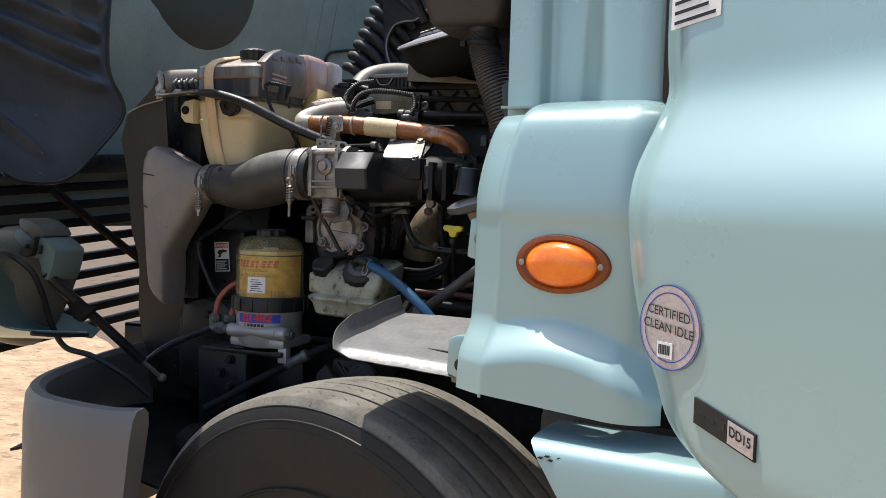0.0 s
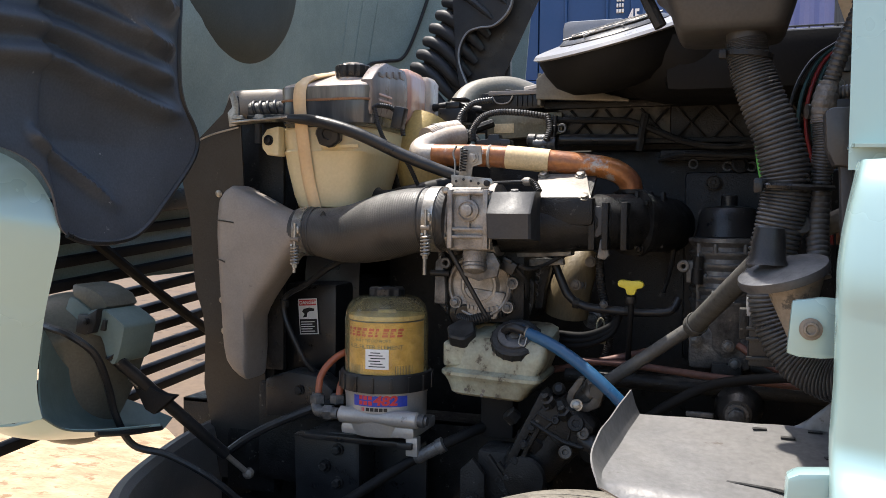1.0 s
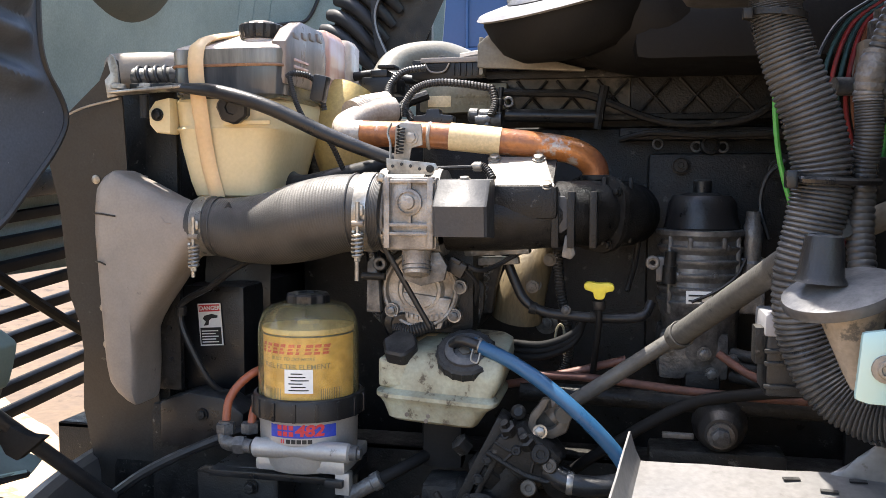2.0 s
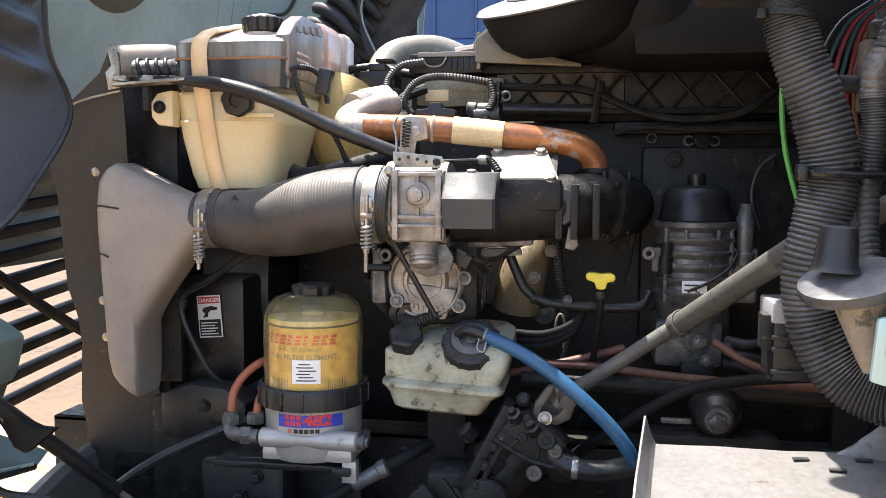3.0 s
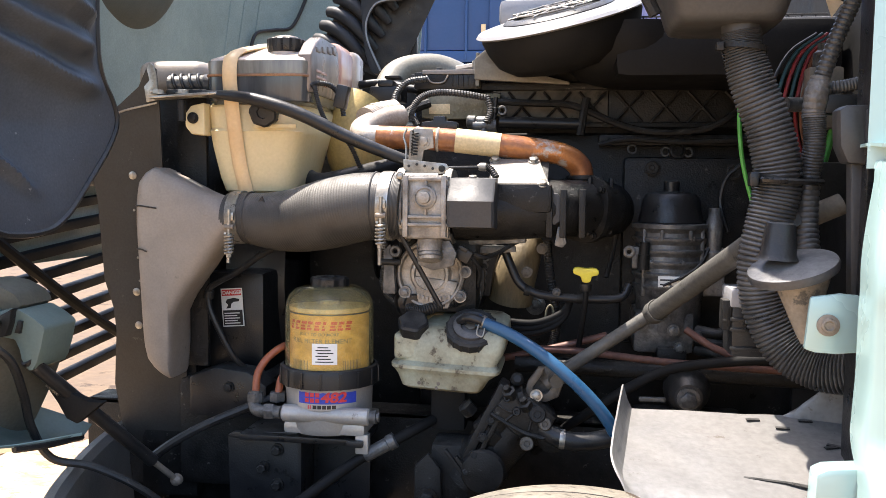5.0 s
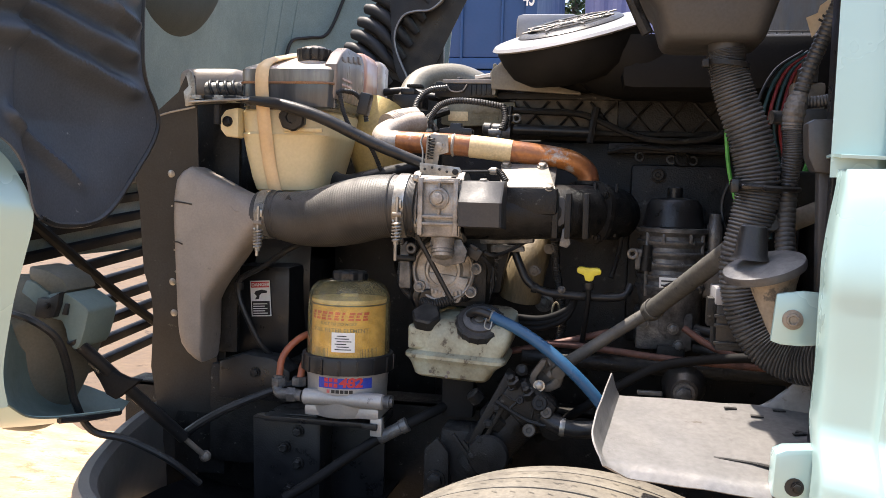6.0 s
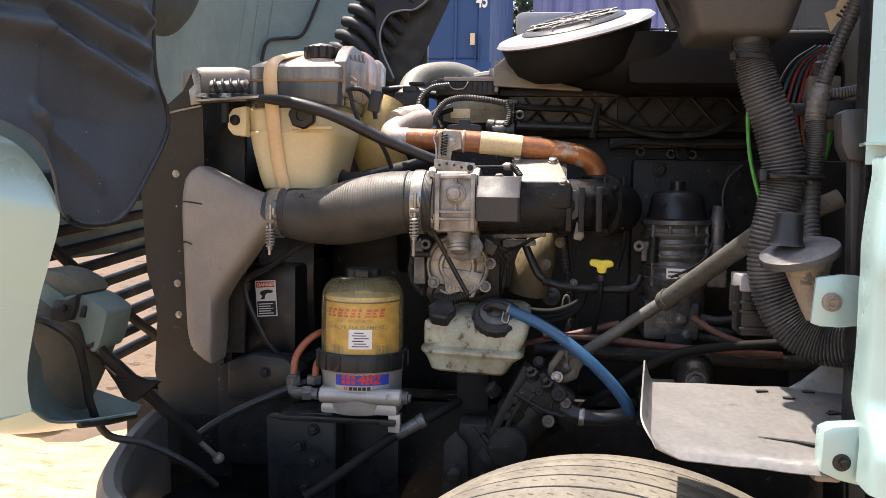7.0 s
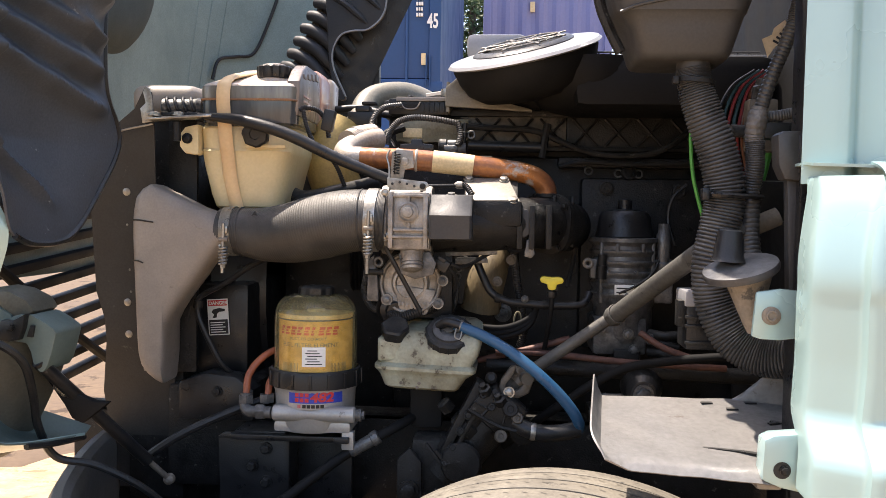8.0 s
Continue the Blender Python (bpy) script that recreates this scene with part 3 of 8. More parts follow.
def cab():
    c = thing("truck_cab", (0.4, 1.5, 0.9), "pale green painted truck cab with a flared cowl corner", "truck cab", kind="")
    # flared lower cowl, then the stepped-back strip along its front edge
    def lean(z):
        return 0.030 * max(0.0, (z - 1.42) / 0.13) ** 1.5 - 0.010 * max(0.0, (1.30 - z) / 0.17)

    def face(u, v):
        z = 1.138 + 0.422 * v
        x0 = -0.296 + lean(z)
        x = x0 + (-0.052 - x0) * u
        y = cowl_y(z, u) + 0.002 - 0.235 * (x + 0.287) + 0.55 * max(0, u - 0.72) ** 2 + 0.004 * max(0.0, 1 - u / 0.02) ** 2
        return (x, y, z - 0.012 * u * (1 - v))
    part("cowl_panel", sheet(B(), face, 40, 80, 0.004), paint, c)
    plan = spline([(-0.2965, 0.006, 0), (-0.2985, 0.016, 0), (-0.302, 0.0225, 0), (-0.310, 0.0285, 0), (-0.330, 0.0415, 0), (-0.345, 0.0525, 0), (-0.3515, 0.062, 0), (-0.352, 0.085, 0), (-0.350, 0.115, 0)], 40)

    def edge(u, v):
        z = 1.132 + 0.412 * v
        p = plan[round(u * 40)]
        return (p.x + lean(z) * (1 - 0.2 * u), cowl_y(z) + p.y, z)
    part("cowl_strip", sheet(B(), edge, 40, 40, 0.004), paint, c)
    # recessed upper panel
    def upper(u, v):
        x = -0.335 + 0.262 * u
        step = 0.034 / (1 + math.exp(-(u - 0.23) * 60)) - 0.030 / (1 + math.exp(-(u - 0.58) * 26))
        roll = 0.9 * max(0.0, u - 0.86) ** 2
        return (x, 1.418 - 0.135 * u + step + roll - 0.012 * v, 1.535 + 0.76 * v)
    part("upper_panel", sheet(B(), upper, 60, 8, 0.004), paint, c)
    part("door_gap", box(B(), (-0.068, 1.30, 1.10), (-0.03, 1.60, 2.3), 0.004), void, c, "black gap beside the door")
    def ledge(u, v):
        x = -0.335 + 0.31 * u
        return (x, 1.372 - 0.08 * u * 0.9 + 0.10 * v * (1 - u * 0.55), 1.558 - 0.012 * u + 0.003 * math.sin(v * 3))
    part("ledge", sheet(B(), ledge, 12, 6, 0.004), paint, c)
    part("inner_skin", box(B(), (-0.328, 1.44, 1.10), (-0.318, 1.49, 2.3), 0.002), black, c)
    # bulkhead and body behind
    part("bulkhead", box(B(), (-0.16, 1.47, 0.98), (-0.10, 3.55, 2.35), 0.01), void, c)
    part("cab_body", box(B(), (-0.02, 1.62, 1.05), (1.9, 3.5, 3.0), 0.08), paint, c)
    part("sill", box(B(), (-0.25, 1.35, 1.0), (1.9, 1.62, 1.10), 0.02), black, c)
    # black panel added to cover bright ground showing behind the sill
    part("blackout_panel", box(B(), (-0.22, 2.17, 0.55), (0.6, 2.19, 1.12), 0.004), void, c)
    # pads that carry the wing fixings
    up = part("upper_fixing_tab", slab(B(), [(-0.398, 1.32), (-0.393, 1.383), (-0.36, 1.388), (-0.335, 1.386), (-0.335, 1.318), (-0.36, 1.315), (-0.385, 1.316)], 1.412, 1.420, 0.004), paint, c)
    part("bolt", lathe(B(), [(0.0130, 0), (0.0130, 0.003), (0.009, 0.004), (0.008, 0.007), (0.006, 0.0075), (0.0045, 0.005), (0.001, 0.005)], (-0.372, 1.412, 1.350), (0, -1, 0), 20), tan_metal, up, "faded pinkish bolt and washer")
    lo = part("lower_fixing_tab", slab(B(), [(-0.400, 1.138), (-0.398, 1.193), (-0.385, 1.199), (-0.325, 1.205), (-0.325, 1.118), (-0.375, 1.128)], 1.338, 1.372, 0.006), paint, c)
    part("bolt_slot", lathe(B(), [(0.0115, 0), (0.0115, 0.004)], (-0.374, 1.341, 1.153), (0, -1, 0), 16), black, lo)
    part("bolt", hexbolt(B(), (-0.371, 1.336, 1.153), (0, -1, 0), 0.005, 0.004), grime, lo)
    return c


cab()


def side_lamp():
    cx, cy, cz = -0.193, 1.2415, 1.327
    M = Matrix.Translation((cx, cy, cz)) @ pose(0, 0, 0, 90, 0, -13.5)
    t = thing("turn_signal", (cx, cy, cz), "oval amber turn signal lamp with dark rim and two screws", "lamp")

    def oval(prof, k=1.0):
        bm = B()
        rings = []
        for a, b, h in prof:
            rings.append([M @ Vector((a * math.cos(q), b * math.sin(q) * (1 - 0.08 * math.cos(q) * k), h)) for q in (2 * math.pi * i / 40 for i in range(40))])
        return skin(bm, rings)
    part("gasket", oval([(0.0748, 0.0425, -0.008), (0.0748, 0.0425, 0.002), (0.072, 0.041, 0.003)]), black, t)
    rim = part("rim", oval([(0.073, 0.041, -0.008), (0.073, 0.041, 0.005), (0.071, 0.0395, 0.009), (0.062, 0.034, 0.0105), (0.058, 0.0315, 0.008)]), amber_rim, t)
    part("lens", oval([(0.055, 0.0315, 0.006), (0.053, 0.030, 0.012), (0.045, 0.026, 0.019), (0.03, 0.018, 0.024), (0.012, 0.008, 0.026)]), amber, t, "bright orange lens")
    for s in (-1, 1):
        part("screw", lathe(B(), [(0.0045, 0), (0.0045, 0.002), (0.002, 0.003)], M @ Vector((s * 0.0605, 0, 0.010)), M.to_3x3() @ Vector((0, 0, 1)), 12), zinc, rim)


side_lamp()


def door():
    """The open driver's door, its outer skin turned forwards."""
    H = Vector((-0.055, 1.215, 0))
    d = Vector((0.76, -0.65, 0)).normalized()
    n = Vector((-d.y, d.x, 0)) * -1  # outwards, towards the front
    M = Matrix(((d.x, 0, n.x, H.x), (d.y, 0, n.y, H.y), (0, 1, 0, 0), (0, 0, 0, 1)))
    t = thing("cab_door", (0.3, 0.9, 1.05), "pale green painted cab door standing open", "door")
    bm = B()
    cols, rows = 44, 60
    rim = spline([(-0.016, 2.20, 0), (-0.014, 1.80, 0), (-0.013, 1.677, 0), (-0.009, 1.604, 0), (-0.003, 1.553, 0), (-0.004, 1.519, 0), (0.003, 1.463, 0), (0.014, 1.42, 0), (0.020, 1.371, 0), (0.031, 1.316, 0), (0.055, 1.25, 0), (0.078, 1.207, 0), (0.098, 1.167, 0), (0.129, 1.139, 0), (0.163, 1.123, 0), (0.211, 1.105, 0), (0.30, 1.08, 0), (0.42, 1.055, 0)], 240)

    def out(s, z):
        """How far the skin stands out: it swells below the waist."""
        k = min(1.0, max(0.0, (1.57 - z) / 0.17))
        return 0.075 * k * k * (3 - 2 * k) - 0.10 * max(0.0, 1.14 - z)

    def skin_at(u, v):
        p = rim[round((1 - v) * 240)]
        s = p.x + (0.95 - p.x) * u ** 1.5
        z = p.y + (-0.04 * u if p.y < 1.2 else 0.0)
        return M @ Vector((s, z, out(s, z) + 0.02 * (1 - math.exp(-((s - p.x) / 0.03) ** 2))))
    sheet(bm, skin_at, cols, rows, -0.012)
    part("outer_skin", bm, paint, t)
    part("front_seal", box(B(), (-0.068, 1.222, 1.545), (-0.052, 1.30, 2.2), 0.004), black, t)
    # stickers
    def on(s, z, h=0.0):
        return M @ Vector((s, z, out(s, z) + 0.008 + h))
    st = thing("idle_sticker", on(0.131, 1.276), "round silver clean idle sticker with blue rings", "sticker")
    cs, cz, R = 0.121, 1.274, 0.0485

    def disc(r0, r1, h, seg=48):
        b = B()
        if r0 == 0:
            b.faces.new([b.verts.new(on(cs + r1 * math.cos(2 * math.pi * i / seg), cz + r1 * math.sin(2 * math.pi * i / seg), h)) for i in range(seg)])
        else:
            A = [b.verts.new(on(cs + r0 * math.cos(2 * math.pi * i / seg), cz + r0 * math.sin(2 * math.pi * i / seg), h)) for i in range(seg)]
            C = [b.verts.new(on(cs + r1 * math.cos(2 * math.pi * i / seg), cz + r1 * math.sin(2 * math.pi * i / seg), h)) for i in range(seg)]
            for i in range(seg):
                b.faces.new((A[i], A[(i + 1) % seg], C[(i + 1) % seg], C[i]))
        return b
    f = part("film", disc(0.0001, R, 0.0145), silver_lab, st)
    part("outer_ring", disc(R * 0.965, R * 0.995, 0.0155), blue_lab, f)
    part("inner_ring", disc(R * 0.79, R * 0.815, 0.0155), blue_lab, f)
    for k, wd in enumerate(("CERTIFIED", "CLEAN IDLE")):
        part("lettering", lettering(B(), wd, 0.0148, None, lambda x, y, k=k: on(cs + x, cz + 0.0155 - 0.0165 * k + y - 0.10 * x, 0.0165), 0.0001), black_lab, f)
    lab = B()
    skin(lab, [[on(cs - 0.004 + a, cz - 0.026 + b, h) for a, b in ((-0.012, -0.009), (0.012, -0.009), (0.012, 0.009), (-0.012, 0.009))] for h in (0.0155, 0.0165)])
    part("code_patch", lab, white_lab, f)
    bars = B()
    for q in range(7):
        a = cs - 0.0135 + 0.0027 * q
        skin(bars, [[on(a + e, cz - 0.026 + b, h) for e, b in ((0, -0.005), (0.0016, -0.005), (0.0016, 0.006), (0, 0.006))] for h in (0.0165, 0.017)])
    part("print_bars", bars, black_lab, f)
    # engine badge
    bd = thing("engine_badge", on(0.217, 1.184), "black and silver engine badge on the door", "badge")
    def bar(s0, s1, z0, z1, h0, h1, tilt=0.24):
        b = B()
        n_ = 6
        skin(b, [[on(s0 + (s1 - s0) * i / n_, z - tilt * (s0 + (s1 - s0) * i / n_ - 0.207), h) for z, h in ((z0, h0), (z1, h0), (z1, h1), (z0, h1))] for i in range(n_ + 1)])
        return b
    part("frame", bar(0.165, 0.250, 1.167, 1.195, 0.012, 0.0150), black_lab, bd)
    part("dark_field", bar(0.1665, 0.213, 1.1683, 1.1937, 0.0150, 0.0156), black_lab, bd)
    part("silver_field", bar(0.214, 0.2485, 1.1690, 1.1930, 0.0150, 0.0156), silver_lab, bd)
    part("lettering", lettering(B(), "DD15", 0.0145, None, lambda x, y: on(0.2313 + x * 0.82, 1.1768 - 0.20 * x + y, 0.0164), 0.0003), black_lab, bd)
    part("print_bars", bar(0.170, 0.182, 1.1800, 1.1825, 0.0156, 0.0160), plate_m, bd)
    part("print_bars", bar(0.184, 0.196, 1.1800, 1.1825, 0.0156, 0.0160), plate_m, bd)
    part("emblem", bar(0.201, 0.210, 1.1765, 1.1870, 0.0156, 0.0160), plate_m, bd)
    # paper label near the top
    pl = thing("paper_label", on(0.06, 1.68), "white printed paper label on the door", "label")
    part("sheet", bar(0.018, 0.100, 1.641, 1.72, 0.0125, 0.0135, -0.06), white_lab, pl)
    for k in range(3):
        part("print_bars", bar(0.024, 0.092 - 0.012 * k, 1.646 + 0.012 * k, 1.650 + 0.012 * k, 0.0135, 0.0142, -0.06), black_lab, pl)


door()


def step_fairing():
    t = thing("step_fairing", (0, 1.2, 0.8), "pale green side step fairing behind the wheel", "fairing")

    def f(u, v):
        # over the top, round the edge and down the side
        sec = fair[round(v * 30)]
        x = -0.214 + 0.75 * u + 0.70 * max(0.0, 1.092 - sec.z) * (1 - u)
        return (x, sec.y - 0.12 * u, sec.z + 0.012 * u)
    fair = spline([(0, 1.33, 1.088), (0, 1.25, 1.094), (0, 1.195, 1.094), (0, 1.176, 1.086), (0, 1.166, 1.066), (0, 1.152, 0.99), (0, 1.15, 0.90), (0, 1.16, 0.80)], 30)
    part("skin", sheet(B(), f, 20, 30, 0.004), paint, t)
    for x, z in ((-0.196, 1.076), (-0.187, 1.079), (-0.182, 1.074), (-0.170, 1.078)):
        part("paint_chip", slab(B(), [(x - 0.004, z - 0.001), (x - 0.001, z + 0.0015), (x + 0.004, z + 0.001), (x + 0.002, z - 0.002)], 1.1640, 1.1690), black, t)


step_fairing()


def wheel():
    c = Vector((-0.68, 1.397, 0.530))
    W, R = 0.294, 0.530
    turn = Matrix.Rotation(radians(-14), 3, 'Z')
    axle = turn @ Vector((0, 1, 0))
    t = thing("front_wheel", (c.x, c.y + W / 2, 0), "dusty truck wheel turned slightly, its tyre with ribbed tread", "wheel")
    # five ribs with four grooves between sloping shoulders
    prof = [(0.32, 0.03), (0.38, 0.008), (0.45, 0.0), (R - 0.042, 0.004), (R - 0.028, 0.009), (R - 0.021, 0.014)]
    ribs = [0.020, 0.070, 0.078, 0.118, 0.126, 0.168, 0.176, 0.216, 0.224, W - 0.020]
    crown = lambda y: R - 0.014 * ((y - W / 2) / (W / 2)) ** 2
    for i in range(0, 10, 2):
        y0, y1 = ribs[i], ribs[i + 1]
        prof += [(crown(y0) - 0.0015, y0), (crown(y0 + 0.003), y0 + 0.002), (crown((y0 + y1) / 2), (y0 + y1) / 2), (crown(y1), y1 - 0.002), (crown(y1) - 0.0015, y1)]
        if i < 8:
            prof += [(crown(y1) - 0.014, y1 + 0.001), (crown(y1) - 0.014, ribs[i + 2] - 0.001)]
    prof += [(R - 0.021, W - 0.014), (R - 0.042, W - 0.004), (0.45, W), (0.38, W - 0.008), (0.32, W - 0.03)]
    ty = part("tyre", lathe(B(), prof, c, axle, 160), tread_m, t)
    part("sidewall", lathe(B(), [(0.30, 0.022), (0.38, 0.0055), (0.45, -0.003), (R - 0.044, 0.001), (R - 0.029, 0.0065), (R - 0.026, 0.012)], c, axle, 128), side_m, ty, "dark sidewall")
    part("shoulder_line", torus(B(), c + axle * 0.0075, axle, R - 0.0265, 0.0012, 128, 6), plate_m, ty)
    for q in (0.478, 0.462, 0.448, 0.40, 0.35):
        part("sidewall_ring", torus(B(), c + axle * (0.0 if q > 0.42 else 0.006), axle, q, 0.0026, 96, 6), side_m, ty)
    sip = B()
    for i in range(0, 10, 2):
        y = (ribs[i] + ribs[i + 1]) / 2
        for k in range(110):
            a = 2 * math.pi * (k + 0.13 * i) / 110
            q = []
            for da, dy in ((-0.010, -0.0030), (0.010, 0.0018), (0.010, 0.0032), (-0.010, -0.0016)):
                q.append(sip.verts.new(c + turn @ (Vector((math.cos(a + da), 0, math.sin(a + da))) * (crown(y) + 0.0009) + Vector((0, y + dy, 0)))))
            sip.faces.new(q)
    tagged(part("sipes", sip, rubber, ty), "fine dark cuts along the tyre ribs", kind="stuff")
    part("rim", lathe(B(), [(0.315, 0.02), (0.31, 0.035), (0.295, 0.05), (0.27, 0.09), (0.15, 0.10), (0.14, 0.07), (0.10, 0.06), (0.02, 0.055)], c, axle, 48), zinc, t)


wheel()


def bumper():
    t = thing("front_bumper", (-1.5, 2.2, 0.45), "grey textured plastic front bumper with an open top", "bumper")
    plan = spline([(-1.05, 1.372, 0), (-1.20, 1.378, 0), (-1.36, 1.42, 0), (-1.50, 1.54, 0), (-1.60, 1.76, 0), (-1.68, 2.1, 0), (-1.70, 2.6, 0), (-1.66, 3.2, 0), (-1.5, 3.62, 0), (-1.2, 3.75, 0)], 60)
    prof = [(0.06, 0.50), (0.012, 0.55), (0.0, 0.70), (0.0, 0.90), (0.004, 0.945), (0.014, 0.963), (0.032, 0.966), (0.045, 0.955), (0.05, 0.93), (0.045, 0.80), (0.06, 0.56)]
    bm = B()
    rings = []
    for i, p in enumerate(plan):
        d = (plan[min(i + 1, 60)] - plan[max(i - 1, 0)]).normalized()
        nrm = Vector((-d.y, d.x, 0)) * -1
        e = max(0, 1 - i / 3.0)
        rings.append([Vector((p.x, p.y, 0)) + nrm * o + Vector((-0.10 * e * (0.97 - z) - 0.015 * (0.97 - z), 0, z + 0.02 * (1 - i / 60) + 0.006 * e)) for o, z in prof])
    part("shell", skin(bm, rings), bumper_m, t)
    part("inner_pan", sheet(B(), lambda u, v: (-1.56 + 0.5 * u, 1.55 + 1.6 * v, 0.80 + 0.03 * math.sin(9 * v + 5 * u)), 8, 16, 0.006), void, t)


bumper()

# ---- tilted hood ----


def hood():
    t = thing("hood", (-1.9, 2.4, 0.9), "pale green truck hood tilted forward with dusty underside", "hood")
    # underside: across the front and round to the far wing
    def under(u, v):
        z = 1.30 + 1.6 * v
        s = u * 2.56
        if s < 1.6:
            x, y = -2.0 + 0.03 * math.sin(s * 2), 1.75 + s
        else:
            a = min((s - 1.6) / 0.45, math.pi / 2)
            x, y = -2.0 + 0.45 * (1 - math.cos(a)), 3.35 + 0.45 * math.sin(a)
            x += max(0, s - 1.6 - 0.45 * math.pi / 2)
        dent = 0.05 * math.exp(-((s - 0.62) / 0.28) ** 2 - ((z - 2.02) / 0.22) ** 2)
        return (x + dent + 0.12 * (v - 0.4), y, z)
    part("underside", sheet(B(), under, 60, 24, 0.006), paint_in, t)
    part("sound_pad", sheet(B(), lambda u, v: (-1.965 + 0.10 * math.cos(min(1, abs(2 * u - 1) ** 3 + abs(2 * v - 1) ** 3) * math.pi / 2) - 0.03, 2.15 + 0.95 * u + 0.05 * v, 1.925 + 0.10 * (2 * u - 1) ** 2 + 0.62 * v), 24, 24, 0.004), pad_m, t, "dark moulded sound pad")
    for k in range(3):
        pts = [under(0.68 + 0.028 * k + 0.03 * q - 0.010, 0.40 + 0.5 * q) for q in (0, 0.3, 0.6, 1)]
        part("stiffening_line", tube(B(), [(p[0] + 0.004, p[1] - 0.004, p[2]) for p in pts], 0.005, 16, 6), paint_in, t)
    pts = [under(0.72, 0.44), under(0.73, 0.49), under(0.76, 0.505), under(0.79, 0.52), under(0.81, 0.60), under(0.83, 0.72)]
    part("washer_hose", tube(B(), [(p[0] + 0.015, p[1] - 0.015, p[2]) for p in pts], 0.007, 30, 8), rubber, t, "thin black washer hose")
    # near wing: the wheel-arch lip, seen from behind
    lip = spline([(-1.70, 1.44, 1.60), (-1.62, 1.455, 1.575), (-1.565, 1.465, 1.54), (-1.525, 1.47, 1.48), (-1.517, 1.472, 1.436), (-1.535, 1.475, 1.375), (-1.556, 1.48, 1.316), (-1.571, 1.485, 1.263), (-1.586, 1.49, 1.198), (-1.590, 1.495, 1.159), (-1.590, 1.505, 1.118)], 60)
    def wing(u, v):
        p = lip[round(u * 60)]
        return (p.x - 0.19 * v - 0.02 * math.sin(v * 3.1), p.y - 0.16 * v + 0.10 * v * v - 0.03 * math.sin(v * 3.1), p.z + (0.05 * v if p.z > 1.3 else -0.02 * v))
    part("wing_skin", sheet(B(), wing, 60, 10, 0.006), paint, t)
    # unseen side and top sheets, added to keep sky light off the liner
    part("unseen_side_sheet", sheet(B(), lambda u, v: (-2.12 + 0.55 * u, 1.17 - 0.05 * math.sin(v * 3.1), 1.66 + 1.1 * v), 10, 14, 0.006), paint, t)
    part("unseen_top_sheet", sheet(B(), lambda u, v: (-2.12 + 0.62 * u, 1.13 + 0.95 * v, 2.36 + 0.06 * math.sin(v * 3.1) - 0.03 * u), 10, 14, 0.006), paint, t)
    part("wing_crease", tube(B(), [(-1.640, 1.430, 1.59), (-1.612, 1.418, 1.45), (-1.640, 1.425, 1.30), (-1.668, 1.44, 1.16)], 0.006, 24, 8), paint, t)
    part("wing_hole", lathe(B(), [(0.008, 0), (0.008, 0.004)], (-1.605, 1.437, 1.536), (0.3, -1, 0.1), 12), tan_metal, t)
    # headlight bowl inside the wing
    def bowl(u, v):
        a = u * 2 * math.pi
        r = 1.0 - 0.75 * v ** 2
        return (-1.70 + 0.118 * r * math.cos(a) * (1 + 0.18 * math.sin(2 * a)) - 0.02 * v, 1.72 - 0.14 * v + 0.05 * math.cos(a), 1.185 + 0.150 * r * math.sin(a) + 0.02 * math.cos(2 * a))
    part("headlight_bowl", sheet(B(), bowl, 40, 10, 0.004), bowl_m, t, "dusty olive headlight housing")
    low = spline([(-1.590, 1.503, 1.120), (-1.589, 1.55, 1.089), (-1.579, 1.60, 1.074), (-1.566, 1.66, 1.064), (-1.538, 1.76, 1.052)], 30)
    high = spline([(-1.612, 1.53, 1.270), (-1.665, 1.64, 1.185), (-1.672, 1.75, 1.115), (-1.645, 1.81, 1.082), (-1.560, 1.83, 1.052)], 30)
    part("lower_skirt", sheet(B(), lambda u, v: low[round(u * 30)].lerp(high[round(u * 30)], v) - Vector((0.020 * math.sin(v * math.pi), -0.012 * math.sin(v * math.pi), 0.022 * math.sin(v * math.pi))), 30, 14, 0.003), skirt_m, t)
    part("skirt_outside", sheet(B(), lambda u, v: low[round(u * 30)] + Vector((-0.16 * v, -0.02 * v, -0.02 * math.sin(v * 3))), 30, 6, 0.005), paint, t)
    part("headlight_housing", slab(B(), [(-1.594, 1.292), (-1.581, 1.292), (-1.543, 1.269), (-1.541, 1.253), (-1.555, 1.203), (-1.569, 1.190), (-1.583, 1.210), (-1.594, 1.242), (-1.640, 1.250), (-1.620, 1.290)], 1.655, 1.75, 0.016, smooth=2), skirt_m, t, "dusty pale green headlight housing")
    part("housing_cheek", slab(B(), [(-1.690, 1.257), (-1.674, 1.314), (-1.640, 1.300), (-1.622, 1.284), (-1.630, 1.250), (-1.680, 1.236)], 1.662, 1.74, 0.022, smooth=2), skirt_m, t)
    part("housing_top", slab(B(), [(-1.674, 1.341), (-1.631, 1.334), (-1.600, 1.319), (-1.584, 1.297), (-1.606, 1.286), (-1.628, 1.285), (-1.672, 1.311)], 1.666, 1.76, 0.012, smooth=1), bowl_m, t, "dusty olive upper shell")
    part("housing_bracket", slab(B(), [(-1.640, 1.250), (-1.633, 1.285), (-1.612, 1.284), (-1.588, 1.297), (-1.592, 1.272), (-1.600, 1.250), (-1.618, 1.246)], 1.640, 1.660, 0.003), black, t, "black bracket")
